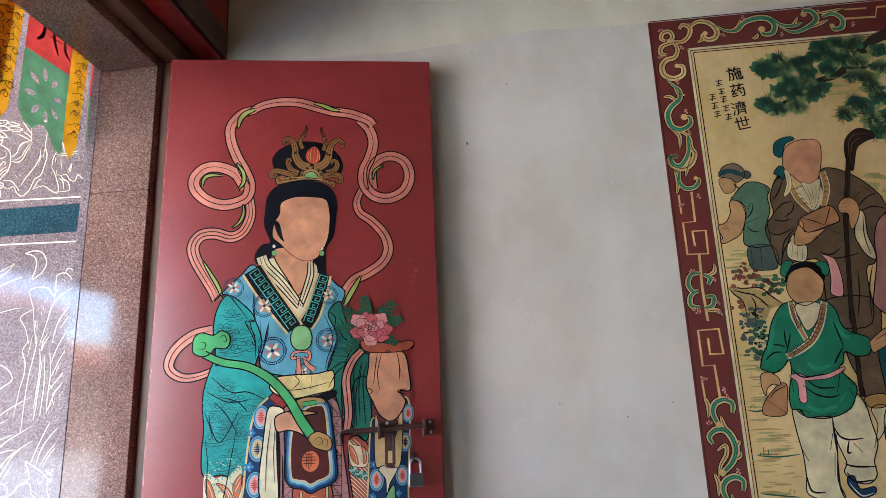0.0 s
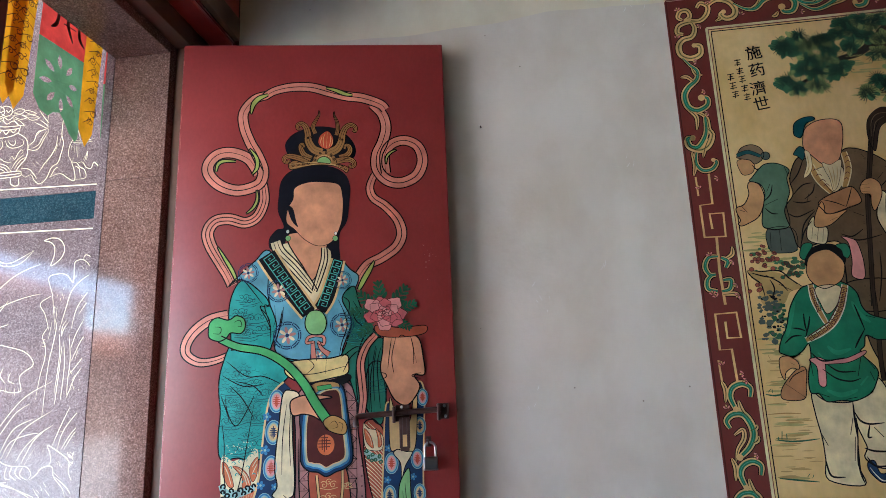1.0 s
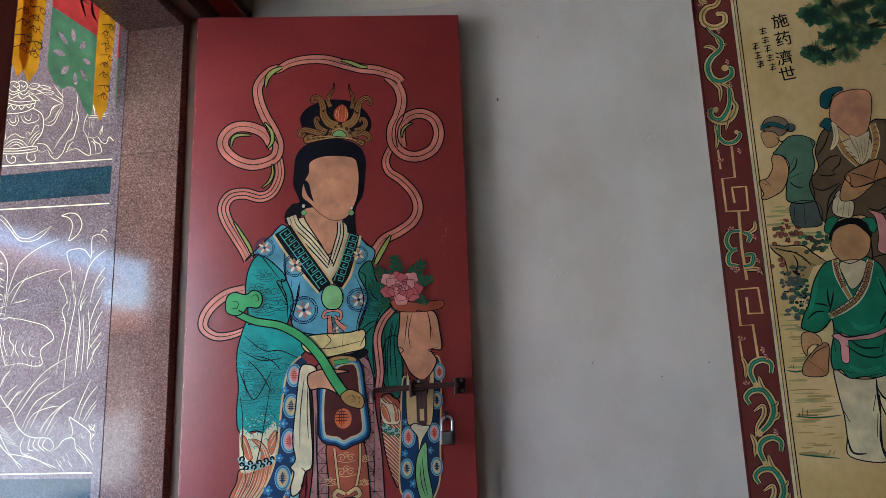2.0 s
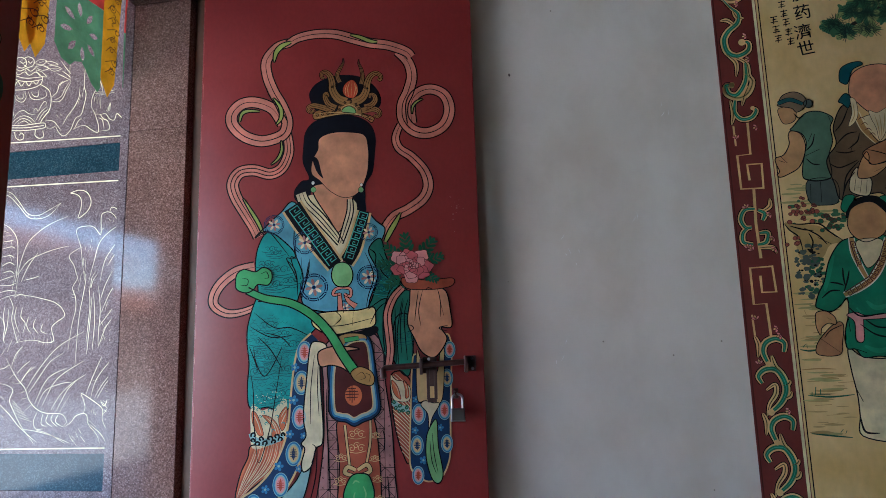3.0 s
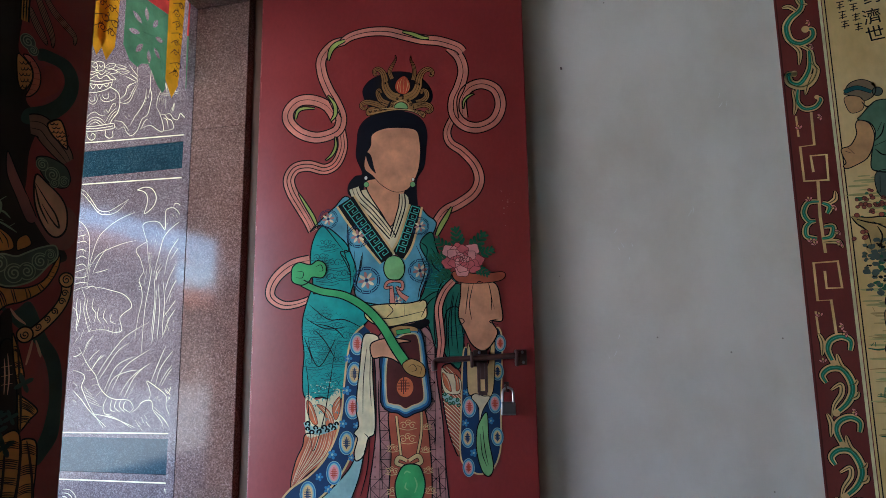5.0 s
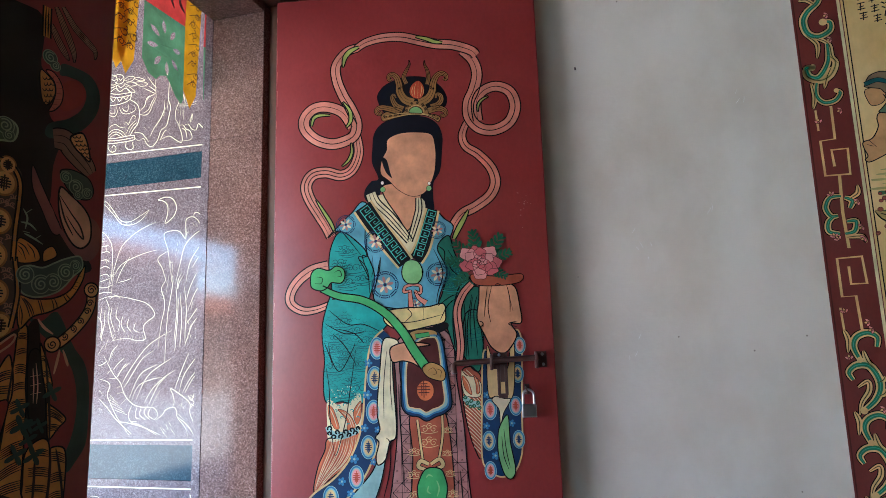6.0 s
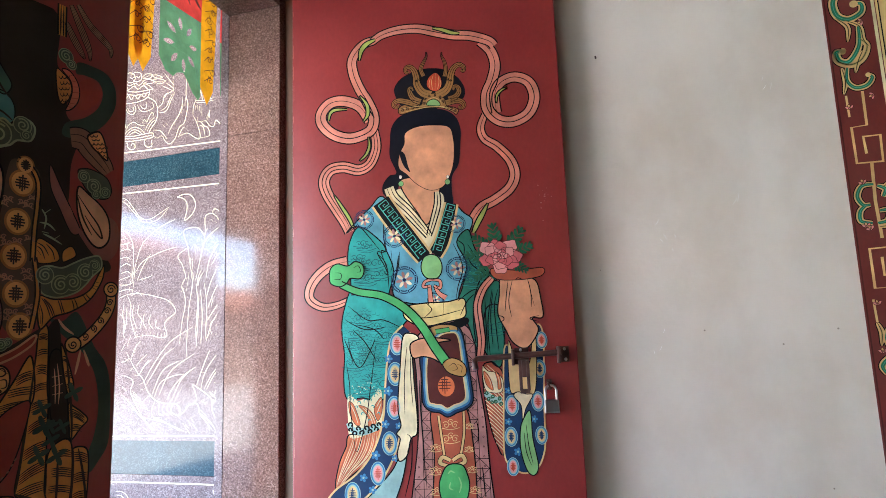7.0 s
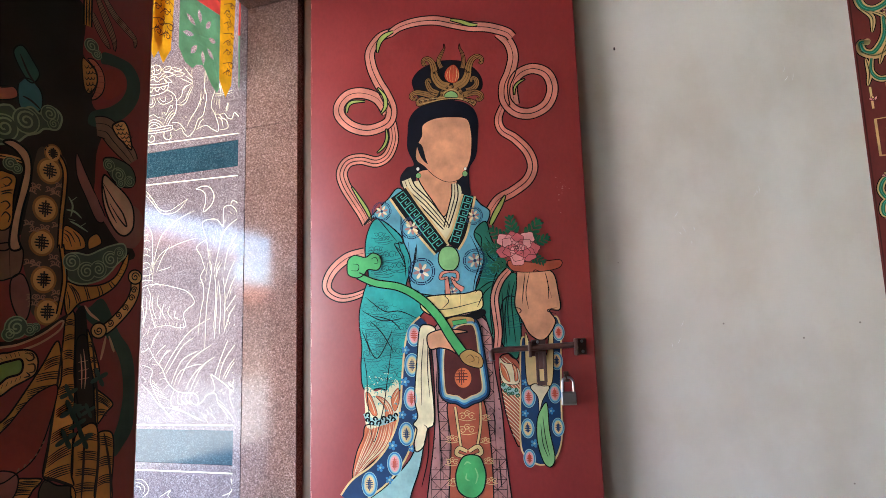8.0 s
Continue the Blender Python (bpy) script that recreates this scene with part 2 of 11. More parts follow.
# ---- the setting ----
WALL_Y = 0.2136
LINTEL_Z = 2.363
LEAF_YAW = 11.115
structure("floor", box(-0.02, 7.0, -7.0, WALL_Y + 0.2, -0.1, 0.0), TERRACOTTA, "unseen hall floor, terracotta-toned to bounce warm light", "floor")
structure("ceiling", box(-0.3, 7.2, -7.2, WALL_Y + 0.3, 4.3, 4.45), CEILING, "unseen hall ceiling, lightened to bounce light into the hall", "ceiling")
structure("wall_side", box(-0.02, 7.2, WALL_Y, WALL_Y + 0.24, -0.1, 4.3), PLASTER, "stained off-white plaster side wall with a mural", "wall")
skim = Sheet()
edge_top = [(-0.01, 2.44), (0.3, 2.436), (0.475, 2.438), (0.62, 2.431), (0.77, 2.44), (0.89, 2.441), (0.98, 2.452), (1.07, 2.462), (1.16, 2.456), (1.26, 2.455), (1.40, 2.449), (1.9, 2.47), (3.2, 2.44), (6.9, 2.46)]
skim.area([(-0.01, 0.0), (6.9, 0.0)] + [tuple(v) for v in smooth(edge_top, False)][::-1], 0.0)
lower_coat = skim.done("plaster_skim", [PLASTER_LOW], None, "thin later coat of limewash with a ragged top edge")
lower_coat.location = (0, WALL_Y - 0.0018, 0)
tagged(lower_coat, "", "plaster", kind="structure")
structure("wall_back", box(7.0, 7.2, -7.0, WALL_Y, -0.1, 4.3), PLASTER, "plain plaster back wall of the hall", "wall")
structure("wall_far", box(-0.02, 7.0, -7.2, -7.0, -0.1, 4.3), PLASTER, "plain plaster wall closing the hall", "wall")
fw = bmesh.new()
box(-0.26, -0.02, -7.0, -4.0, -0.1, 4.3, bm=fw)
# unseen second opening, added to let daylight into the hall
box(-0.26, -0.02, -4.0, -2.6, 2.75, 4.3, bm=fw)
box(-0.26, -0.02, -2.6, -1.66, -0.1, 4.3, bm=fw)
box(-0.26, -0.02, -1.66, WALL_Y, 2.62, 4.3, bm=fw)
box(-0.279, -0.0205, WALL_Y, 0.45, -0.1, 4.3, bm=fw)
structure("wall_front", fw, PLASTER, "front wall of the hall with the doorway and an added light opening", "wall")

# stone door surround with a rebate for the leaves
surround = thing("door_surround", "polished brown granite door surround with a rebated inner edge", "door frame", kind="structure")
bm = box(-0.2526, -0.074, 0.0513, 0.213, -0.05, 1.9745, 0.0012)
part("jamb", bm, REVEAL, surround)
bm = box(-0.2526, -0.074, 0.0513, 0.213, 1.9755, 2.62, 0.0012)
part("jamb_block", bm, REVEAL, surround)
part("jamb_edge", box(-0.2795, -0.2530, 0.0503, 0.195, -0.05, 2.62, 0.001), PANEL, surround)
part("jamb_rebate", box(-0.0735, -0.022, 0.082, 0.213, -0.05, 2.62, 0.002), BROWN, surround)
part("lintel", box(-0.2526, -0.074, -1.49, 0.0505, LINTEL_Z, 2.62, 0.003), REVEAL, surround)
part("lintel_rebate", box(-0.0735, -0.022, -1.49, 0.0815, LINTEL_Z + 0.030, 2.62, 0.002), BROWN, surround)
part("near_jamb", box(-0.2526, -0.074, -1.66, -1.4905, -0.05, 2.62, 0.003), REVEAL, surround)
part("threshold", box(-0.2526, -0.0, -1.49, 0.05, -0.05, 0.04, 0.006), REVEAL, surround)

# red head beam over the leaves, inside the hall
beam = thing("door_head_beam", "glossy red timber beam above the door leaves", "beam", kind="structure")
part("beam_body", box(-0.02, 0.052, -1.62, 0.195, 2.45, 2.72, 0.006), BEAM_RED, beam)
part("beam_lip", box(0.0525, 0.060, -1.62, 0.195, 2.458, 2.468, 0.002), DARK_RED, beam)
part("beam_face", box(0.0525, 0.074, -1.62, 0.195, 2.4685, 2.545, 0.003), BROWN, beam)
part("upper_face", box(0.0525, 0.068, -1.62, 0.1955, 2.5455, 3.6, 0.003), BEAM_RED, beam)
part("end_post", box(-0.02, 0.064, 0.196, 0.2115, 2.30, 3.6, 0.003), DARK_RED, beam)
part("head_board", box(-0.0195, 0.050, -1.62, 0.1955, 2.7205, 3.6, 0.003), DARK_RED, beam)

# porch outside
structure("ground", box(-400, 400, -400, 400, -0.32, -0.12), PAVING, "pale paved temple courtyard", "ground")
structure("porch_floor", box(-2.6, -0.26, -8, 0.2, -0.12, 0.0, 0.01), FLOOR, "raised stone porch floor", "floor")
# unseen ceiling, its colour darkened so the jamb mirrors a dark porch
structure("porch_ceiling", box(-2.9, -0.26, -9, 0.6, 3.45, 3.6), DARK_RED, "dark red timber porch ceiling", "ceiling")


# halls added across the courtyard, seen only as a reflection in the polished stone
def pitched(x0, x1, y0, y1, z0, z1):
    bm = bmesh.new()
    xm = (x0 + x1) / 2
    v = [bm.verts.new(c) for c in ((x0, y0, z0), (x1, y0, z0), (xm, y0, z1), (x0, y1, z0), (x1, y1, z0), (xm, y1, z1))]
    for f in ((0, 1, 2), (3, 5, 4), (0, 3, 4, 1), (1, 4, 5, 2), (0, 2, 5, 3)):
        bm.faces.new([v[i] for i in f])
    bmesh.ops.recalc_face_normals(bm, faces=bm.faces)
    return bm


# unseen board, dropped to cut sky light and its reflection in the jamb
structure("eave_board", box(-2.95, -2.9, -9, 0.6, 2.46, 3.6), DARK_RED, "unseen dark red eave board, lowered to cut skylight under the porch", "eave")
# dark walls spaced and sized to block sky around one bright gap
for yy, half, h in ((-28, 5.4, 3.3), (-16.4, 5.4, 5.2), (-0.6, 6.8, 5.2)):
    house = thing("sky_screen_hall", "added brick hall with a tiled roof, blocking sky across the courtyard", "house", group="halls round the courtyard")
    part("wall", box(-24, -17, yy - half, yy + half, -0.12, h), FACADE, house)
    part("roof", pitched(-25, -16, yy - half - 0.3, yy + half + 0.3, h, h + 1.6), ROOF, house)
for yy in (-6.2, -3.4):
    column = thing("porch_column", "round red timber column on a stone base under the porch eave", "column", group="porch columns")
    bm = bmesh.new()
    bmesh.ops.create_cone(bm, cap_ends=True, segments=24, radius1=0.16, radius2=0.15, depth=3.25, matrix=pose(-2.3, yy, 1.825))
    part("shaft", bm, BEAM_RED, column)
    bm = bmesh.new()
    bmesh.ops.create_cone(bm, cap_ends=True, segments=24, radius1=0.26, radius2=0.2, depth=0.2, matrix=pose(-2.3, yy, 0.1))
    part("base", bm, FLOOR, column)



# ---- the open door leaf ----
leaf = thing("door_leaf", "open dark red lacquered door leaf with a painted robed figure", "door", pose(0, 0, 0, 0, 0, LEAF_YAW))
part("panel", box(0.0, 0.75, 0.0, 0.048, 0.05, 2.35, 0.003), RED, leaf)

HINGE_B = pose(0.0, -1.44, 0, 0, 0, 82.68)
leaf_b = thing("door_leaf", "nearly shut dark red door leaf with a painted armoured figure", "door", HINGE_B)
part("panel", box(0.0, 0.753, 0.0, 0.048, 0.05, 2.35, 0.003), RED, leaf_b)

mural = thing("mural", "framed painting on cream ground with red scrollwork border", "mural", pose(0, WALL_Y, 0))

porch = thing("porch_wall", "polished granite porch wall with engraved panels", "wall", pose(0, 0.2006, 0), kind="structure")
part("wall_core", box(-2.6, -0.28, 0.02, 0.3, -0.1, 3.45), PANEL, porch)
part("upper_panel", box(-2.5, -0.28, 0.0, 0.0195, 2.004, 3.44), PANEL, porch)
part("band", box(-2.5, -0.28, 0.003, 0.0195, 1.912, 2.0035), BAND, porch)
part("middle_panel", box(-2.5, -0.28, 0.0, 0.0195, 1.058, 1.9115), PANEL, porch)
part("band", box(-2.5, -0.28, 0.003, 0.0195, 0.953, 1.0575), BAND, porch)
part("lower_panel", box(-2.5, -0.28, 0.0, 0.0195, 0.0, 0.9525), PANEL, porch)



# ---- patterns used in the paintings ----
def key_pattern(parent, mat, coat, a, b, n, w):
    """A running meander from a to b."""
    a, b = Vector(a), Vector(b)
    d = (b - a) / n
    side = Vector((-d.y, d.x)).normalized() * w
    lines = []
    for i in range(n):
        o = a + d * i
        at = lambda u, v: o + d * u + side * v
        lines += [[at(0.08, -0.5), at(0.08, 0.5), at(0.8, 0.5), at(0.8, -0.1), at(0.45, -0.1), at(0.45, 0.15)], [at(0.08, -0.5), at(1.05, -0.5)]]
    return strokes(parent, "meander", mat, coat, lines, 0.0026, False, True)


def inside(x, z, poly):
    hit = False
    for (ax, az), (bx, bz) in zip(poly, poly[1:] + poly[:1]):
        if (az > z) != (bz > z) and x < (bx - ax) * (z - az) / (bz - az) + ax:
            hit = not hit
    return hit


def lattice(parent, mat, coat, poly, step):
    """Triangular lattice lines kept inside an outline."""
    x0, x1 = min(q[0] for q in poly), max(q[0] for q in poly)
    z0, z1 = min(q[1] for q in poly), max(q[1] for q in poly)
    s = Sheet()
    for j in range(int((z1 - z0) / step) + 1):
        for i in range(int((x1 - x0) / step) + 1):
            u, v = x0 + i * step, z0 + j * step
            for a, b in (((u, v), (u, v + step)), ((u, v), (u + step, v)), ((u, v), (u + step, v + step)) if (i + j) % 2 else ((u + step, v), (u, v + step))):
                if inside(*a, poly) and inside(*b, poly):
                    s.line([Vector(a), Vector(b)], 0.0014, -coat * COAT)
            if inside(u + step / 2, v + step / 2, poly):
                s.line(oval(u + step * 0.5, v + step * 0.22, 0.002, 0.002, 6), 0.001, -coat * COAT, 0, True)
    return tagged(s.done("lattice_pattern", [mat], parent), kind="stuff")


def hatch(parent, name, mat, coat, poly, step=0.026, slope=0.0, lines=4):
    """Groups of fine stripes that follow a hanging cloth, kept inside an outline."""
    coat = next_coat(coat)
    z0, z1 = min(q[1] for q in poly), max(q[1] for q in poly)
    x0, x1 = min(q[0] for q in poly), max(q[0] for q in poly)
    s = Sheet()
    n = int((z1 - z0 + abs(slope) * (x1 - x0)) / step) + 2
    for k in range(n):
        for j in range(lines):
            zb = z0 - abs(slope) * (x1 - x0) + k * step + j * step * 0.14
            run = []
            for i in range(33):
                x = x0 + (x1 - x0) * i / 32
                z = zb + slope * (x - x0) + 0.006 * math.sin((x - x0) * 42 + j * 0.2)
                if inside(x, z, poly):
                    run.append((x, z))
                elif len(run) > 1:
                    s.line(run, 0.0019, -coat * COAT)
                    run = []
                else:
                    run = []
            if len(run) > 1:
                s.line(run, 0.0019, -coat * COAT)
    return s.done(name, [mat], parent)


def feathering(parent, mat, coat, poly, step):
    """Rows of small overlapping arcs, like drawn feathers, kept inside an outline."""
    x0, x1 = min(q[0] for q in poly), max(q[0] for q in poly)
    z0, z1 = min(q[1] for q in poly), max(q[1] for q in poly)
    s, rng = Sheet(), random.Random(8)
    for j in range(int((z1 - z0) / (step * 0.6)) + 1):
        for i in range(int((x1 - x0) / step) + 1):
            u = x0 + (i + 0.5 * (j % 2)) * step + rng.uniform(-0.2, 0.2) * step
            v = z0 + j * step * 0.6 + 0.3 * step * math.sin(u * 40)
            if inside(u, v, poly) and rng.random() < 0.86:
                r, lean = step * rng.uniform(0.4, 0.6), rng.uniform(-0.5, 0.5)
                s.line([(u + r * math.cos(a + lean), v + r * math.sin(a + lean)) for a in (3.3, 3.9, 4.6, 5.3, 5.9)], 0.0012, -coat * COAT, taper=True)
    tagged(s.done("feather_pattern", [mat], parent), kind="stuff")


def flower_badge(parent, x, z, r, coat):
    ring = Sheet()
    for k in range(8):
        a = math.pi / 4 * k
        for q in (1.0, 0.84):
            ring.line([(x + r * q * math.cos(a + t), z + r * q * math.sin(a + t)) for t in (-0.34, -0.15, 0.05, 0.25)], r * 0.08, -coat * COAT)
        ring.line([(x + r * 0.8 * math.cos(a + 0.34), z + r * 0.8 * math.sin(a + 0.34)), (x + r * 1.04 * math.cos(a + 0.34), z + r * 1.04 * math.sin(a + 0.34))], r * 0.07, -coat * COAT)
    badge = ring.done("badge_ring", [NAVY], parent)
    s = Sheet()
    for k in range(8):
        a = math.pi / 4 * k + 0.2
        s.area(oval(x + r * 0.40 * math.cos(a), z + r * 0.40 * math.sin(a), r * 0.26, r * 0.12, 10, a), -(coat + 0.3) * COAT, 0 if k % 2 else 1)
    s.area(oval(x, z, r * 0.13, r * 0.13, 10), -(coat + 0.7) * COAT, 2)
    s.done("badge_flower", [CREAM, MAUVE, NAVY], parent)


def oval_badge(parent, x, z, r, coat):
    """Blue-rimmed oval with a bar badge, orange or dark by turns."""
    s, warm = Sheet(), int(round(z * 13)) % 2
    s.area(oval(x, z, r * 0.80, r * 1.2, 18), -coat * COAT, 0)
    s.line(oval(x, z, r * 0.80, r * 1.2, 18), 0.0016, -(coat + 0.2) * COAT, 3, True)
    s.area(oval(x, z, r * 0.62, r * 1.0, 18), -(coat + 0.3) * COAT, 3)
    s.area(oval(x, z, r * 0.50, r * 0.84, 18), -(coat + 0.5) * COAT, 1 if warm else 2)
    for bar in seal(x, z, r * 0.40, r * 0.62):
        s.line([Vector(q) for q in bar], 0.0022, -(coat + 0.8) * COAT, 4 if warm else 5)
    s.done("oval_badge", [MID_BLUE, PALE_ROSE, PALE_GOLD, AQUA, ORANGE_RED, NAVY], parent)


def blossom(parent, x, z, r, coat):
    s = Sheet()
    for k in range(5):
        a = 2 * math.pi * k / 5
        s.area(oval(x + r * 0.62 * math.cos(a), z + r * 0.62 * math.sin(a), r * 0.40, r * 0.34, 9, a), -coat * COAT)
    s.area(oval(x, z, r * 0.28, r * 0.28, 8), -(coat + 0.4) * COAT, 1)
    s.done("blossom", [MID_BLUE, AQUA], parent)


def cloud_scroll(parent, x, z, r, coat):
    s = Sheet()
    for cx, cz, q, f in ((-0.5, 0, 0.42, -1), (0.5, 0, 0.42, 1), (0, 0.28, 0.36, 1)):
        s.line(spiral(x + cx * r, z + cz * r, q * r, 1.3, 0.6, f, 16), 0.0016, -coat * COAT)
    s.line(smooth([(x - r, z - r * 0.3), (x, z - r * 0.5), (x + r, z - r * 0.3)], False), 0.0016, -coat * COAT)
    s.done("cloud_scroll", [PALE_GOLD], parent)


def cloud_lines(parent, mat, coat, spots):
    s = Sheet()
    for i, (x, z) in enumerate(spots):
        r = 0.014 + 0.003 * (i % 3)
        for cx, q, f in ((-0.7, 0.5, -1), (0.1, 0.62, 1), (0.8, 0.4, 1)):
            s.line(spiral(x + cx * r, z, q * r, 1.1, 0.4, f, 12), 0.0016, -coat * COAT)
        s.line(smooth([(x - 1.8 * r, z - 0.5 * r), (x, z - 0.75 * r), (x + 1.9 * r, z - 0.3 * r)], False), 0.0016, -coat * COAT)
        s.line(smooth([(x - 1.2 * r, z - 0.9 * r), (x + 0.4 * r, z - 1.1 * r), (x + 1.3 * r, z - 0.8 * r)], False), 0.0014, -coat * COAT)
    tagged(s.done("cloud_pattern", [mat], parent), kind="stuff")


def filigree(parent, x, z, r, coat):
    s = Sheet()
    s.line(spiral(x, z, r, 1.5, x * 40, 1 if x > 0.4 else -1, 16), 0.0018, -coat * COAT)
    s.done("filigree", [INK], parent)


def leaf_spray(s, x, z, r, a, y, slot, n=4):
    """A pinnate leaf of small pointed leaflets."""
    c, d = math.cos(a), math.sin(a)
    for i in range(n):
        f = (i + 0.6) / n
        for side in (-1, 1):
            q = a + side * 0.75
            px, pz = x + c * r * f, z + d * r * f
            k = r * 0.24 * (1.15 - f * 0.5)
            s.area(oval(px + math.cos(q) * k, pz + math.sin(q) * k, k, k * 0.38, 8, q), y, slot)
    s.line([(x, z), (x + c * r, z + d * r)], 0.002, y, slot)
    s.area(oval(x + c * r, z + d * r, r * 0.2, r * 0.08, 8, a), y, slot)


def peony(parent, x, z, r, coat):
    s = Sheet()
    for a, k in ((2.4, 0.9), (1.75, 0.95), (0.9, 1.0), (0.35, 0.85), (3.0, 0.85), (-0.5, 0.7), (3.8, 0.8)):
        leaf_spray(s, x + 0.6 * r * math.cos(a), z + 0.55 * r * math.sin(a) - 0.006, r * k, a, -coat * COAT, 0)
    s.done("peony_foliage", [LEAF_GREEN], parent, "dark green leaf sprays")
    rng = random.Random(3)
    s = Sheet()
    for k, (q, size, n) in enumerate(((0.60, 0.44, 7), (0.40, 0.36, 6), (0.16, 0.22, 6))):
        for i in range(n):
            a = 2 * math.pi * i / n + 0.4 * k + rng.uniform(-0.25, 0.25)
            u = rng.uniform(0.8, 1.15)
            p = [(x + q * u * r * math.cos(a) + size * r * (1 + 0.10 * math.sin(5 * t + i)) * (math.cos(t) * math.cos(a) - 0.8 * math.sin(t) * math.sin(a)), z + q * u * r * 0.8 * math.sin(a) + size * r * (1 + 0.10 * math.sin(5 * t + i)) * (math.cos(t) * math.sin(a) + 0.8 * math.sin(t) * math.cos(a)) * 0.85) for t in (2 * math.pi * w / 18 for w in range(18))]
            y = -(coat + 0.9 + 0.35 * k + 0.02 * i) * COAT
            s.area(p, y, (i + k) % 2)
            s.line(p, 0.0014, y - 0.00009, 2, True)
    s.done("peony_bloom", [ROSE, PALE_ROSE, MAROON], parent, "rose-pink peony petals")


# ---- painted figure on the open leaf, kept to plain shapes ----
SKIRT = [(0.333, 1.339), (0.334, 1.241), (0.333, 1.090), (0.307, 0.904), (0.297, 0.775), (0.539, 0.778), (0.525, 0.905), (0.514, 1.022), (0.508, 1.135), (0.493, 1.251), (0.489, 1.334), (0.463, 1.377), (0.399, 1.393)]
DARK_JADE = tone("dark_jade_paint", 0.022, 0.17, 0.11)
TEAL_LINE = tone("teal_line_paint", 0.012, 0.13, 0.125)
# scarf that floats round the figure
band(leaf, "scarf", PINK, 1, [(0.233, 1.930), (0.237, 1.913), (0.240, 1.871), (0.222, 1.828), (0.190, 1.812), (0.147, 1.823), (0.109, 1.817), (0.091, 1.787), (0.100, 1.750), (0.128, 1.702), (0.148, 1.669), (0.162, 1.639)], (0.022, 0.038, 0.028),  folds=2,  label="long salmon scarf")
band(leaf, "scarf", PINK, 1.5, [(0.239, 2.189), (0.206, 2.177), (0.177, 2.138), (0.179, 2.094), (0.197, 2.046), (0.219, 2.006), (0.235, 1.962), (0.228, 1.927), (0.199, 1.910), (0.160, 1.905), (0.117, 1.921), (0.087, 1.953), (0.086, 1.985), (0.112, 2.012), (0.152, 2.015), (0.196, 1.995), (0.223, 1.952)], (0.0258, 0.0350, 0.0304),  folds=1)
band(leaf, "scarf", PINK, 2, [(0.235, 2.185), (0.263, 2.203), (0.311, 2.214), (0.366, 2.213), (0.415, 2.199), (0.464, 2.185), (0.513, 2.178), (0.563, 2.159), (0.579, 2.142)], (0.022, 0.034, 0.026),  folds=1)
band(leaf, "scarf", PINK, 1, [(0.545, 1.946), (0.531, 1.909), (0.540, 1.877), (0.573, 1.852), (0.606, 1.813), (0.617, 1.771), (0.601, 1.734), (0.561, 1.705), (0.521, 1.684), (0.492, 1.644)], (0.018, 0.034, 0.026),  folds=1)
band(leaf, "scarf", PINK, 1.5, [(0.541, 2.159), (0.569, 2.127), (0.579, 2.085), (0.568, 2.040), (0.552, 2.003), (0.553, 1.960), (0.580, 1.927), (0.621, 1.919), (0.663, 1.940), (0.681, 1.984), (0.668, 2.028), (0.630, 2.046), (0.592, 2.033), (0.574, 2.000), (0.577, 1.948)], (0.028, 0.036, 0.026),  folds=1)
band(leaf, "scarf_lining", LIME, 2.4, [(0.197, 2.131), (0.203, 2.161), (0.219, 2.180), (0.244, 2.191)], (0.0030, 0.0253, 0.0060))
band(leaf, "scarf_lining", LIME, 2.4, [(0.408, 2.211), (0.436, 2.203), (0.464, 2.191), (0.485, 2.188)], (0.0046, 0.0200, 0.0046))
band(leaf, "scarf_lining", LIME, 2.4, [(0.196, 2.028), (0.216, 1.999), (0.218, 1.970), (0.205, 1.950)], (0.0029, 0.0203, 0.0029))
band(leaf, "scarf_lining", LIME, 2.4, [(0.106, 1.960), (0.111, 1.982), (0.127, 1.991), (0.160, 1.990)], (0.0043, 0.0170, 0.0043))
band(leaf, "scarf_lining", LIME, 2.4, [(0.119, 1.746), (0.140, 1.712), (0.160, 1.679), (0.172, 1.652)], (0.0027, 0.0161, 0.0067))
band(leaf, "scarf_lining", LIME, 2.4, [(0.577, 1.974), (0.580, 1.996), (0.592, 2.010), (0.609, 2.018)], (0.0029, 0.0130, 0.0029))
band(leaf, "scarf_lining", LIME, 2.4, [(0.541, 1.697), (0.528, 1.673), (0.511, 1.644), (0.498, 1.618)], (0.0027, 0.0230, 0.0081))
band(leaf, "scarf_lining", LIME, 2.4, [(0.219, 1.906), (0.221, 1.878), (0.211, 1.854), (0.192, 1.837)], (0.0028, 0.0155, 0.0028))
band(leaf, "scarf", PINK, 1, [(0.153, 1.559), (0.107, 1.548), (0.069, 1.520), (0.049, 1.487), (0.051, 1.459), (0.083, 1.439), (0.125, 1.442), (0.173, 1.461)], (0.0282, 0.0294, 0.0154),  folds=1)
band(leaf, "scarf", PINK, 7, [(0.164, 1.474), (0.203, 1.474), (0.241, 1.460), (0.285, 1.440)], (0.0125, 0.0175, 0.0062),  folds=1)
band(leaf, "scarf", PINK, 1, [(0.508, 1.552), (0.537, 1.567), (0.569, 1.574)], (0.0155, 0.0219, 0.0258),  folds=1)
band(leaf, "scarf", PINK, 2.6, [(0.549, 1.505), (0.523, 1.487), (0.511, 1.459), (0.503, 1.421), (0.501, 1.378), (0.504, 1.329)], (0.0218, 0.0282, 0.0230),  folds=1,  label="salmon scarf over the arm")
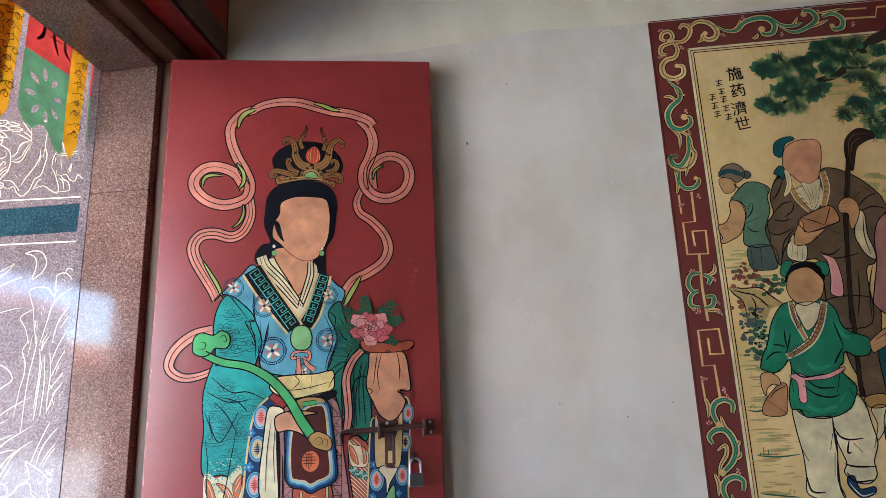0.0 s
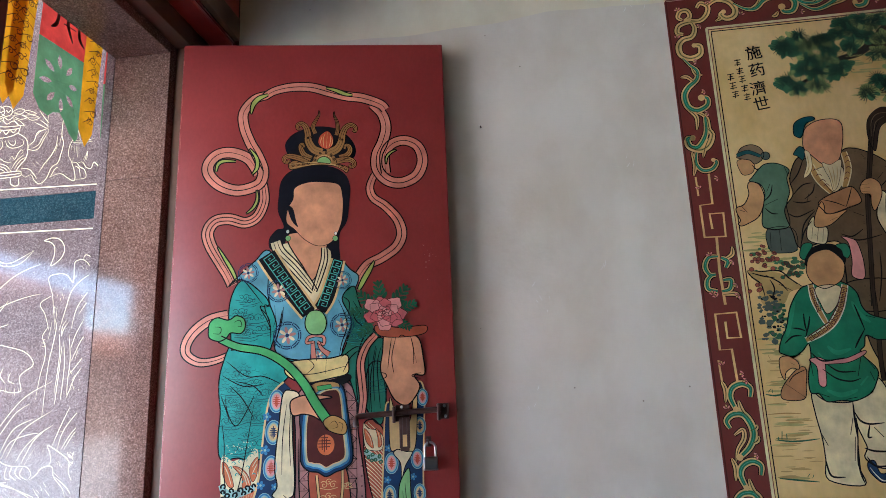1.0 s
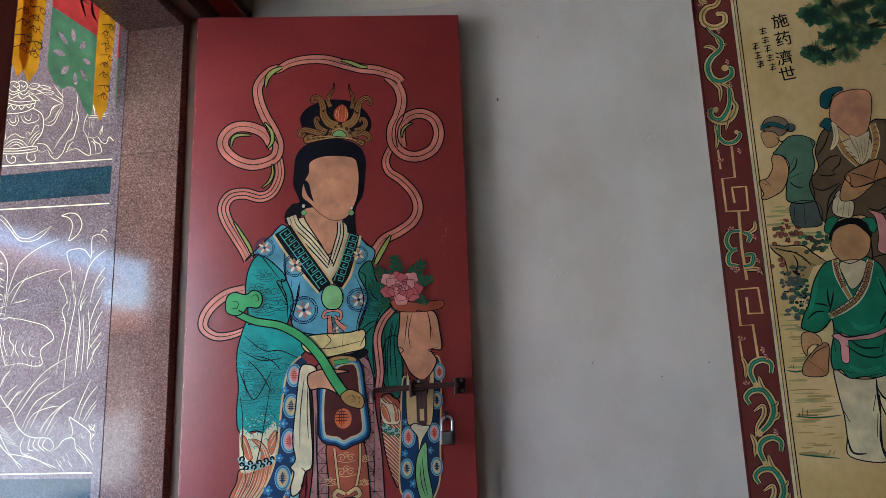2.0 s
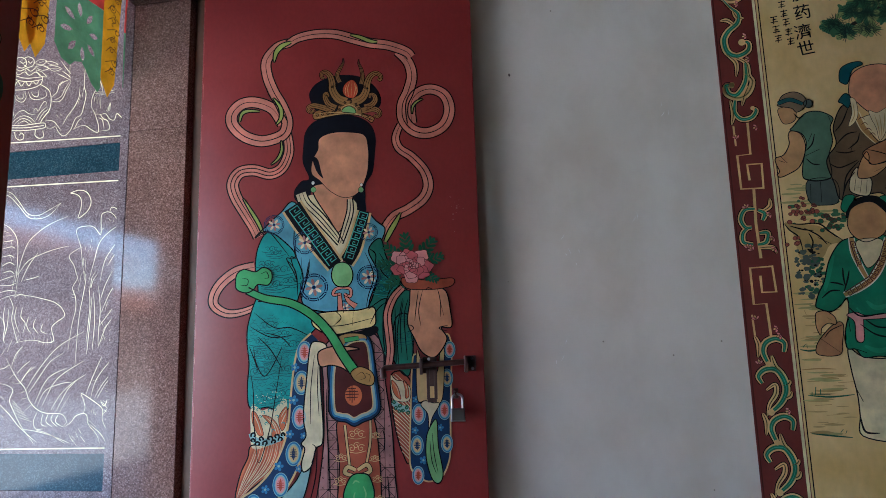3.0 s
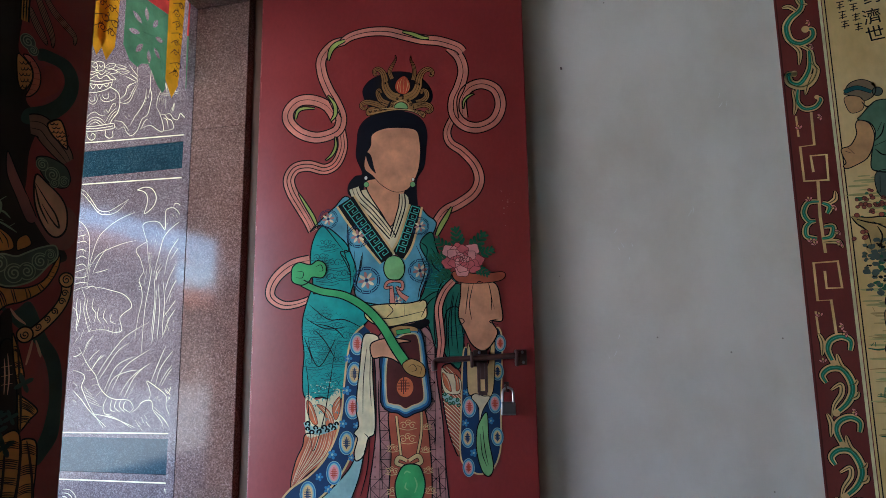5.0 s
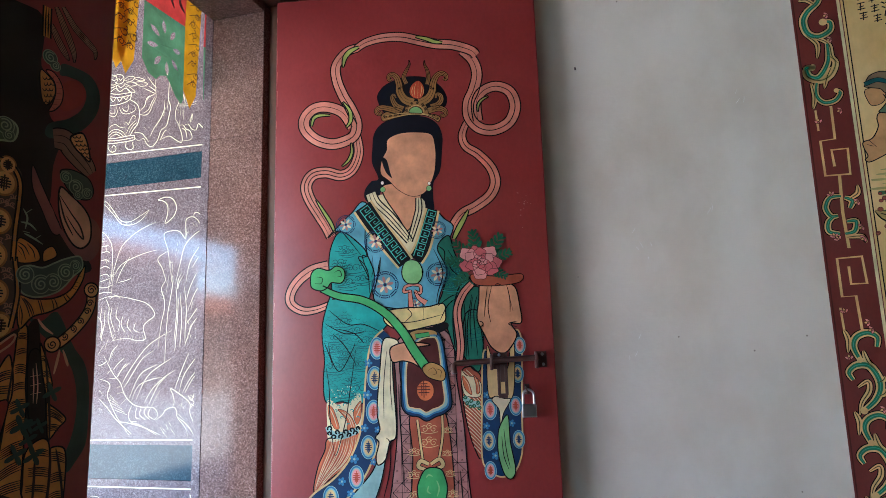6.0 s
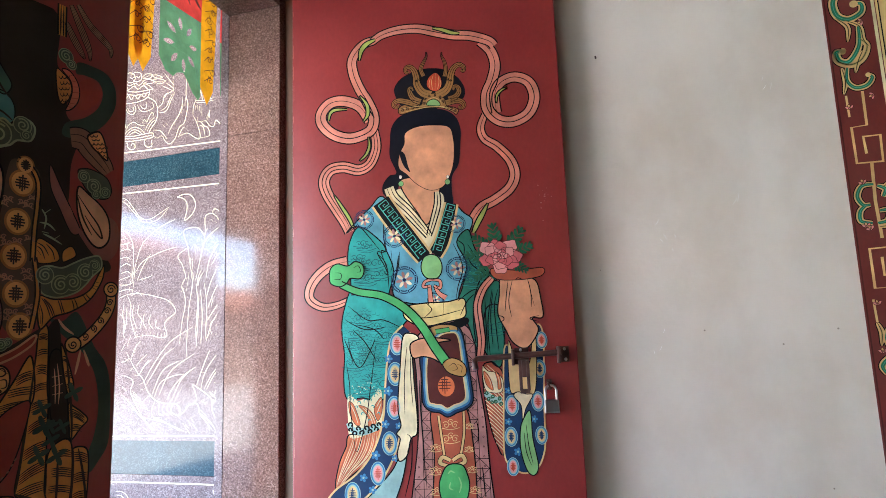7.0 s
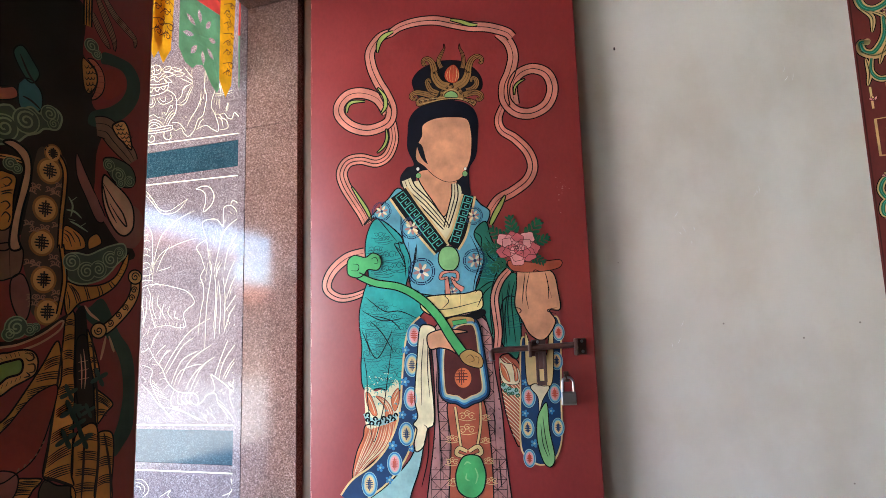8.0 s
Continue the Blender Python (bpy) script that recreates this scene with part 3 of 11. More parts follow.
# hair and plain head
shape(leaf, "hair", HAIR, 1, [(0.295, 2.027), (0.308, 2.062), (0.341, 2.082), (0.382, 2.092), (0.437, 2.085), (0.477, 2.055), (0.493, 2.018), (0.478, 1.989), (0.410, 1.972), (0.330, 1.972)], line=0)
shape(leaf, "hair", HAIR, 2, [(0.279, 1.884), (0.284, 1.926), (0.305, 1.955), (0.340, 1.969), (0.384, 1.974), (0.431, 1.968), (0.463, 1.946), (0.476, 1.910), (0.474, 1.867), (0.467, 1.811), (0.448, 1.777), (0.446, 1.736), (0.447, 1.699), (0.423, 1.699), (0.399, 1.785), (0.360, 1.786), (0.308, 1.773), (0.293, 1.731), (0.260, 1.736), (0.256, 1.764), (0.275, 1.790), (0.295, 1.797), (0.278, 1.842)], line=0,  label="smooth blue-black hair")
shape(leaf, "inner_robe", CREAM, 2.2, [(0.283, 1.746), (0.413, 1.737), (0.414, 1.663), (0.389, 1.578), (0.370, 1.572), (0.310, 1.665)], line=0)
shape(leaf, "neck", SKIN, 2.6, [(0.318, 1.780), (0.412, 1.771), (0.399, 1.703), (0.375, 1.647), (0.349, 1.684), (0.308, 1.752)])
shape(leaf, "face", SKIN, 3, [(0.323, 1.908), (0.357, 1.924), (0.404, 1.925), (0.445, 1.916), (0.455, 1.882), (0.456, 1.847), (0.451, 1.805), (0.434, 1.764), (0.413, 1.745), (0.383, 1.743), (0.350, 1.762), (0.324, 1.790), (0.302, 1.811), (0.305, 1.849), (0.319, 1.877)], line=0.0016,  label="plain peach oval")
shape(leaf, "hair_lock", HAIR, 3.5, [(0.304, 1.856), (0.319, 1.849), (0.328, 1.814), (0.333, 1.796), (0.315, 1.817)], line=0)
disc(leaf, "earring", PALE_JADE, 4, 0.307, 1.765, 0.0072, 0.0075, line=0.001)
disc(leaf, "earring", PALE_JADE, 4, 0.435, 1.762, 0.0072, 0.0076, line=0.001)
disc(leaf, "earring", WHITE, 4, 0.306, 1.784, 0.0046, 0.0055, line=0.001)
disc(leaf, "earring", WHITE, 4, 0.436, 1.776, 0.0040, 0.0049, line=0.001)
# crown
CROWN_GOLD = tone("dull_crown_gold", 0.30, 0.155, 0.05)
shape(leaf, "crown", CROWN_GOLD, 3.0, [(0.306, 1.980), (0.311, 1.963), (0.347, 1.970), (0.388, 1.976), (0.431, 1.972), (0.455, 1.960), (0.466, 1.951), (0.473, 1.964), (0.459, 1.973), (0.441, 1.978), (0.436, 1.997), (0.424, 2.012), (0.408, 2.017), (0.390, 2.014), (0.376, 2.004), (0.369, 1.986), (0.341, 1.984), (0.322, 1.990)], line=0.002, label='ochre gold crown with curling horns')
band(leaf, "crown_horn", CROWN_GOLD, 3.4, [(0.397, 2.012), (0.374, 2.023), (0.360, 2.046), (0.358, 2.068), (0.352, 2.089), (0.340, 2.100), (0.329, 2.096), (0.330, 2.084), (0.338, 2.086)], (0.026, 0.0165, 0.006), line=0.0016, folds=2)
band(leaf, "crown_horn", CROWN_GOLD, 3.4, [(0.415, 2.010), (0.439, 2.022), (0.451, 2.042), (0.455, 2.066), (0.464, 2.086), (0.479, 2.095), (0.492, 2.087), (0.491, 2.075), (0.484, 2.079)], (0.026, 0.0165, 0.006), line=0.0016, folds=2)
band(leaf, "crown_horn", CROWN_GOLD, 3.4, [(0.379, 2.070), (0.372, 2.091), (0.381, 2.112), (0.389, 2.128), (0.388, 2.141)], (0.0125, 0.01, 0.0016), line=0.0016, folds=2)
band(leaf, "crown_horn", CROWN_GOLD, 3.4, [(0.438, 2.064), (0.442, 2.085), (0.439, 2.107), (0.432, 2.124), (0.432, 2.137)], (0.0125, 0.01, 0.0016), line=0.0016, folds=2)
band(leaf, "crown_horn", CROWN_GOLD, 3.4, [(0.368, 1.995), (0.350, 2.005), (0.341, 2.019), (0.338, 2.033), (0.343, 2.038), (0.348, 2.029)], (0.018, 0.015, 0.006), line=0.0016, folds=2)
band(leaf, "crown_horn", CROWN_GOLD, 3.4, [(0.447, 1.996), (0.465, 2.002), (0.476, 2.015), (0.474, 2.029), (0.464, 2.033), (0.461, 2.022)], (0.018, 0.015, 0.006), line=0.0016, folds=2)
band(leaf, "crown_horn", CROWN_GOLD, 3.4, [(0.364, 1.986), (0.336, 1.996), (0.310, 2.003), (0.295, 1.999), (0.293, 1.989), (0.302, 1.984), (0.307, 1.992)], (0.018, 0.0145, 0.006), line=0.0016, folds=2)
band(leaf, "crown_horn", CROWN_GOLD, 3.4, [(0.439, 1.986), (0.467, 1.991), (0.484, 1.985), (0.488, 1.974), (0.480, 1.968), (0.473, 1.974)], (0.018, 0.0145, 0.006), line=0.0016, folds=2)
shape(leaf, "crown_flame", ORANGE_RED, 3.8, [(0.387, 2.043), (0.393, 2.064), (0.413, 2.077), (0.427, 2.061), (0.429, 2.040), (0.420, 2.025), (0.408, 2.023), (0.395, 2.029)], line=0.0014, label='red lotus bud in the crown')
strokes(leaf, "crown_flame_line", PALE_GOLD, 4.4, [[(0.413, 2.074), (0.410, 2.025)], [(0.406, 2.069), (0.401, 2.051), (0.403, 2.028)], [(0.420, 2.067), (0.422, 2.049), (0.417, 2.027)], [(0.398, 2.061), (0.394, 2.046), (0.396, 2.033)], [(0.425, 2.056), (0.427, 2.043), (0.424, 2.032)]], 0.0015)
shape(leaf, "crown_jewel", PALE_JADE, 4.2, [(0.385, 1.984), (0.390, 1.995), (0.405, 2.000), (0.419, 1.992), (0.422, 1.980), (0.404, 1.981)], line=0.0018)
filigree(leaf, 0.317, 1.975, 0.0053, 4.6)
filigree(leaf, 0.331, 1.978, 0.0053, 4.6)
filigree(leaf, 0.346, 1.980, 0.0053, 4.6)
filigree(leaf, 0.360, 1.983, 0.0053, 4.6)
filigree(leaf, 0.378, 1.991, 0.0047, 4.6)
filigree(leaf, 0.380, 2.003, 0.0041, 4.6)
filigree(leaf, 0.393, 2.011, 0.0041, 4.6)
filigree(leaf, 0.409, 2.012, 0.0041, 4.6)
filigree(leaf, 0.423, 2.005, 0.0041, 4.6)
filigree(leaf, 0.431, 1.992, 0.0047, 4.6)
filigree(leaf, 0.441, 1.974, 0.0053, 4.6)
filigree(leaf, 0.453, 1.968, 0.0053, 4.6)
filigree(leaf, 0.463, 1.961, 0.0047, 4.6)
filigree(leaf, 0.369, 2.061, 0.0053, 4.6)
filigree(leaf, 0.444, 2.055, 0.0053, 4.6)
filigree(leaf, 0.358, 2.057, 0.0035, 4.6)
filigree(leaf, 0.454, 2.050, 0.0035, 4.6)
strokes(leaf, "crown_line", PALE_GOLD, 4.4, [[(0.307, 1.977), (0.347, 1.982), (0.388, 1.982), (0.428, 1.977), (0.471, 1.961)], [(0.311, 1.967), (0.347, 1.973), (0.388, 1.978), (0.431, 1.974), (0.467, 1.954)], [(0.383, 1.986), (0.386, 1.997), (0.405, 2.004), (0.423, 1.995), (0.426, 1.982)]], 0.0015)
# robe
shape(leaf, "robe", BLUE, 2, [(0.152, 1.636), (0.189, 1.675), (0.220, 1.704), (0.257, 1.732), (0.311, 1.645), (0.364, 1.560), (0.402, 1.563), (0.427, 1.636), (0.447, 1.699), (0.475, 1.675), (0.498, 1.653), (0.484, 1.615), (0.466, 1.595), (0.479, 1.536), (0.454, 1.461), (0.448, 1.423), (0.366, 1.423), (0.285, 1.448), (0.263, 1.562), (0.190, 1.652)], label="sky-blue robe with round flower badges")
shape(leaf, "sleeve", TEAL, 2.6, [(0.191, 1.652), (0.163, 1.616), (0.155, 1.559), (0.163, 1.495), (0.150, 1.452), (0.138, 1.404), (0.137, 1.361), (0.143, 1.307), (0.140, 1.249), (0.148, 1.196), (0.191, 1.197), (0.233, 1.187), (0.262, 1.214), (0.274, 1.290), (0.290, 1.355), (0.311, 1.391), (0.366, 1.426), (0.310, 1.441), (0.266, 1.454), (0.281, 1.523), (0.263, 1.581), (0.245, 1.611)], label="wide teal sleeve")
shape(leaf, "sleeve", DARK_JADE, 2.5, [(0.453, 1.596), (0.485, 1.628), (0.501, 1.575), (0.536, 1.509), (0.556, 1.492), (0.517, 1.471), (0.504, 1.421), (0.510, 1.347), (0.498, 1.305), (0.473, 1.379), (0.448, 1.430), (0.463, 1.473), (0.477, 1.536)], label="teal under-sleeve")
strokes(leaf, "robe_fold", INK, 4, [[(0.256, 1.660), (0.256, 1.614), (0.262, 1.581), (0.248, 1.581), (0.266, 1.524)], [(0.295, 1.568), (0.289, 1.529), (0.278, 1.473)], [(0.279, 1.549), (0.273, 1.524)]], width=0.0035)
strokes(leaf, "robe_fold", INK, 4, [[(0.153, 1.635), (0.180, 1.652), (0.191, 1.652), (0.216, 1.622), (0.244, 1.585)], [(0.453, 1.602), (0.472, 1.585), (0.469, 1.550)]], width=0.003)
band(leaf, "collar", CREAM, 4, [(0.273, 1.756), (0.286, 1.726), (0.323, 1.688), (0.356, 1.648), (0.379, 1.617)], (0.0299, 0.0340, 0.0177),  folds=2,  label="cream inner collar")
band(leaf, "collar", CREAM, 3.8, [(0.405, 1.737), (0.405, 1.703), (0.394, 1.663), (0.379, 1.617)], (0.0135, 0.0230, 0.0122),  folds=1)
band(leaf, "collar_trim", INK, 4.6, [(0.250, 1.720), (0.285, 1.666), (0.325, 1.612), (0.365, 1.558)], (0.0549, 0.0549, 0.0442),  ink=PALE_GOLD,  line=0.006,  label="dark collar band with green meander")
band(leaf, "collar_trim", INK, 4.4, [(0.443, 1.702), (0.427, 1.643), (0.412, 1.597), (0.393, 1.566)], (0.0337, 0.0445, 0.0405),  ink=PALE_GOLD,  line=0.006)
key_pattern(leaf, BRIGHT_TEAL, 5.4, (0.2525, 1.7165), (0.360, 1.565), 9, 0.026)
key_pattern(leaf, BRIGHT_TEAL, 5.4, (0.443, 1.700), (0.399, 1.574), 7, 0.022)
shape(leaf, "pendant", PALE_JADE, 6, [(0.383, 1.566), (0.401, 1.559), (0.411, 1.538), (0.409, 1.516), (0.398, 1.502), (0.384, 1.500), (0.368, 1.504), (0.357, 1.520), (0.356, 1.541), (0.365, 1.560)], line=0.003,  label="pale jade pendant")
band(leaf, "ribbon", PINK, 6, [(0.384, 1.498), (0.365, 1.494), (0.360, 1.480), (0.378, 1.482)], (0.0063, 0.0102, 0.0063),  line=0.0016)
band(leaf, "ribbon", PINK, 6, [(0.384, 1.498), (0.404, 1.494), (0.404, 1.475), (0.388, 1.482)], (0.0063, 0.0102, 0.0063),  line=0.0016)
band(leaf, "ribbon", PINK, 6, [(0.376, 1.484), (0.377, 1.463), (0.379, 1.432)], (0.0088, 0.0113, 0.0151),  line=0.0016)
band(leaf, "ribbon", PINK, 6, [(0.390, 1.482), (0.400, 1.462), (0.419, 1.448)], (0.0076, 0.0102, 0.0152),  line=0.0016)
flower_badge(leaf, 0.309, 1.501, 0.0356, 5)
flower_badge(leaf, 0.453, 1.524, 0.0307, 5)
flower_badge(leaf, 0.285, 1.621, 0.0301, 5)
flower_badge(leaf, 0.203, 1.671, 0.0262, 5)
flower_badge(leaf, 0.454, 1.645, 0.0239, 5)
flower_badge(leaf, 0.391, 1.444, 0.0212, 5)
cloud_lines(leaf, DEEP_TEAL, 3.2, [(0.208, 1.595), (0.184, 1.558), (0.228, 1.550), (0.196, 1.514), (0.247, 1.520), (0.194, 1.405), (0.230, 1.383), (0.174, 1.364), (0.252, 1.354), (0.197, 1.321), (0.240, 1.292), (0.171, 1.288), (0.214, 1.252), (0.195, 1.218), (0.243, 1.230), (0.168, 1.336)])
cloud_lines(leaf, TEAL, 3.2, [(0.500, 1.560), (0.512, 1.524), (0.500, 1.490)])
strokes(leaf, "sleeve_fold", INK, 4, [[(0.482, 1.588), (0.519, 1.526), (0.542, 1.496)], [(0.541, 1.466), (0.526, 1.379), (0.528, 1.294)], [(0.512, 1.467), (0.500, 1.380), (0.508, 1.280)]], width=0.003)
# jade sceptre
band(leaf, "sceptre", GREEN, 10.6, [(0.135, 1.497), (0.183, 1.475), (0.249, 1.461), (0.307, 1.427), (0.352, 1.378), (0.384, 1.325), (0.413, 1.282)], (0.0175, 0.0218, 0.0262),  label="green jade sceptre with a gilt end")
shape(leaf, "sceptre_head", GREEN, 10.8, [(0.105, 1.521), (0.109, 1.542), (0.127, 1.553), (0.156, 1.546), (0.176, 1.557), (0.196, 1.548), (0.200, 1.527), (0.189, 1.510), (0.163, 1.512), (0.152, 1.499), (0.133, 1.491), (0.109, 1.500)])
strokes(leaf, "sceptre_curl", INK, 11.6, [[(0.117, 1.512), (0.135, 1.511), (0.137, 1.526), (0.122, 1.529)], [(0.180, 1.528), (0.191, 1.530), (0.185, 1.545), (0.171, 1.540)]], width=0.002)
shape(leaf, "sceptre_end", GOLD, 11.0, [(0.405, 1.279), (0.428, 1.292), (0.456, 1.280), (0.465, 1.260), (0.457, 1.244), (0.428, 1.250), (0.411, 1.262)], line=0.0025)
strokes(leaf, "sceptre_curl", INK, 11.8, [[(0.419, 1.270), (0.433, 1.278), (0.442, 1.264), (0.428, 1.259)], [(0.442, 1.275), (0.454, 1.269), (0.451, 1.252)]], width=0.0014)
# sash, pouch and skirt
shape(leaf, "sash", YELLOW, 6.2, [(0.313, 1.430), (0.365, 1.437), (0.423, 1.438), (0.464, 1.445), (0.470, 1.421), (0.465, 1.396), (0.424, 1.386), (0.366, 1.376), (0.332, 1.383), (0.305, 1.404)], label="pale yellow waist sash")
strokes(leaf, "sash_fold", INK, 7, [[(0.317, 1.401), (0.380, 1.399), (0.462, 1.416)], [(0.365, 1.437), (0.380, 1.419), (0.360, 1.399)], [(0.412, 1.435), (0.409, 1.398)]], width=0.0022)
shape(leaf, "belt", INK, 5.8, [(0.366, 1.376), (0.424, 1.383), (0.470, 1.395), (0.473, 1.378), (0.427, 1.360), (0.375, 1.353)], line=0)
shape(leaf, "buckle", GOLD, 6.6, [(0.369, 1.368), (0.395, 1.378), (0.427, 1.377), (0.444, 1.371), (0.444, 1.359), (0.424, 1.349), (0.390, 1.347), (0.372, 1.353)], line=0.0018)
shape(leaf, "buckle_stone", GREEN, 7.4, [(0.387, 1.367), (0.424, 1.371), (0.427, 1.360), (0.390, 1.355)], line=0.0016,  sharp=True)
shape(leaf, "skirt", MAUVE, 2.2, [(0.333, 1.339), (0.334, 1.241), (0.333, 1.090), (0.307, 0.904), (0.297, 0.775), (0.539, 0.778), (0.525, 0.905), (0.514, 1.022), (0.508, 1.135), (0.493, 1.251), (0.489, 1.334), (0.463, 1.377), (0.399, 1.393)], label="mauve lattice skirt panels")
lattice(leaf, INK, 3.4, SKIRT, 0.024)
shape(leaf, "front_panel", RUST, 4, [(0.369, 1.158), (0.419, 1.145), (0.461, 1.163), (0.477, 1.036), (0.478, 0.905), (0.476, 0.777), (0.362, 0.776), (0.364, 0.905), (0.374, 1.050)], label="rust-red front panel with cloud scrolls")
cloud_scroll(leaf, 0.418, 1.123, 0.0230, 5)
cloud_scroll(leaf, 0.417, 1.089, 0.0239, 5)
cloud_scroll(leaf, 0.378, 1.066, 0.0174, 5)
cloud_scroll(leaf, 0.376, 1.010, 0.0186, 5)
cloud_scroll(leaf, 0.466, 1.119, 0.0134, 5)
cloud_scroll(leaf, 0.463, 1.062, 0.0132, 5)
cloud_scroll(leaf, 0.377, 0.960, 0.0172, 5)
cloud_scroll(leaf, 0.469, 1.012, 0.0144, 5)
cloud_scroll(leaf, 0.474, 0.963, 0.0157, 5)
shape(leaf, "pouch", NAVY, 6, [(0.346, 1.303), (0.348, 1.241), (0.348, 1.182), (0.367, 1.159), (0.391, 1.154), (0.412, 1.143), (0.436, 1.153), (0.461, 1.162), (0.479, 1.183), (0.475, 1.238), (0.467, 1.300), (0.455, 1.363), (0.427, 1.375), (0.384, 1.358)], label="dark apron pouch edged in blue and gold")
shape(leaf, "pouch_edge", MID_BLUE, 6.8, [(0.354, 1.296), (0.354, 1.185), (0.372, 1.166), (0.393, 1.161), (0.412, 1.152), (0.433, 1.161), (0.456, 1.168), (0.472, 1.186), (0.467, 1.245), (0.456, 1.349), (0.427, 1.364), (0.387, 1.351)], line=0)
shape(leaf, "pouch_edge", AQUA, 7.2, [(0.359, 1.292), (0.358, 1.188), (0.374, 1.170), (0.394, 1.165), (0.412, 1.157), (0.432, 1.165), (0.453, 1.173), (0.468, 1.189), (0.463, 1.245), (0.451, 1.346), (0.426, 1.361), (0.389, 1.348)], line=0)
shape(leaf, "pouch_face", MAROON, 7.6, [(0.364, 1.289), (0.363, 1.192), (0.378, 1.177), (0.396, 1.174), (0.412, 1.165), (0.430, 1.173), (0.448, 1.179), (0.460, 1.194), (0.456, 1.245), (0.447, 1.342), (0.426, 1.357), (0.392, 1.344)], line=0.003,  ink=PALE_GOLD)
disc(leaf, "badge", ORANGE, 8.4, 0.411, 1.220, 0.0225, 0.0261, line=0.0016,  ink=MAROON)
strokes(leaf, "badge_bars", MAROON, 9.2, seal(0.4072, 1.2240, 0.018, 0.022), 0.0024, False, True)
band(leaf, "cord", PALE_GOLD, 5.6, [(0.388, 1.147), (0.393, 1.103), (0.400, 1.043)], 0.0068,  line=0.0016)
band(leaf, "cord", PALE_GOLD, 5.6, [(0.453, 1.158), (0.452, 1.102), (0.440, 1.042)], 0.0068,  line=0.0016)
band(leaf, "bow", PALE_GOLD, 6, [(0.415, 1.036), (0.395, 1.044), (0.388, 1.030), (0.408, 1.023)], (0.0093, 0.0133, 0.0080),  line=0.0016)
band(leaf, "bow", PALE_GOLD, 6, [(0.420, 1.036), (0.443, 1.048), (0.451, 1.032), (0.430, 1.024)], (0.0092, 0.0132, 0.0079),  line=0.0016)
shape(leaf, "gem", GREEN, 6.6, [(0.423, 1.028), (0.446, 1.023), (0.456, 1.003), (0.461, 0.977), (0.454, 0.944), (0.438, 0.926), (0.421, 0.922), (0.403, 0.928), (0.388, 0.944), (0.384, 0.977), (0.392, 1.003), (0.404, 1.022)], label="large oval green jade gem")
strokes(leaf, "gem_mark", PALE_JADE, 7.6, [[(0.413, 0.983), (0.410, 0.970), (0.419, 0.964)], [(0.434, 0.996), (0.440, 0.977), (0.434, 0.957)], [(0.407, 1.003), (0.414, 1.010), (0.424, 1.006)]], width=0.004)
shape(leaf, "tassel", PALE_GOLD, 5.8, [(0.404, 0.927), (0.438, 0.928), (0.443, 0.866), (0.447, 0.802), (0.390, 0.802), (0.399, 0.866)], line=0.002)
# left sleeve border, cuff and lining
shape(leaf, "wave_hem", CREAM, 5, [(0.150, 1.198), (0.164, 1.200), (0.177, 1.190), (0.194, 1.194), (0.208, 1.191), (0.223, 1.208), (0.239, 1.216), (0.242, 1.179), (0.237, 1.124), (0.194, 1.102), (0.155, 1.098), (0.150, 1.148)], line=0,  label="cream foam wave hem")
shape(leaf, "wave", ORANGE, 5.4, [(0.153, 1.188), (0.164, 1.183), (0.174, 1.162), (0.183, 1.131), (0.172, 1.128), (0.162, 1.142), (0.154, 1.163)], line=0.0012)
shape(leaf, "wave", ORANGE, 5.4, [(0.179, 1.178), (0.199, 1.173), (0.216, 1.156), (0.225, 1.131), (0.205, 1.124), (0.203, 1.147), (0.192, 1.163)], line=0.0012)
shape(leaf, "wave", ORANGE, 5.4, [(0.221, 1.173), (0.231, 1.190), (0.241, 1.196), (0.240, 1.158), (0.230, 1.138), (0.222, 1.153)], line=0.0012)
strokes(leaf, "wave_line", CREAM, 6, [[(0.158, 1.180), (0.168, 1.160), (0.177, 1.132)], [(0.189, 1.172), (0.207, 1.155), (0.216, 1.130)], [(0.196, 1.172), (0.213, 1.153), (0.222, 1.131)], [(0.227, 1.173), (0.235, 1.187), (0.240, 1.192)], [(0.227, 1.156), (0.235, 1.173), (0.239, 1.181)]], width=0.0022)
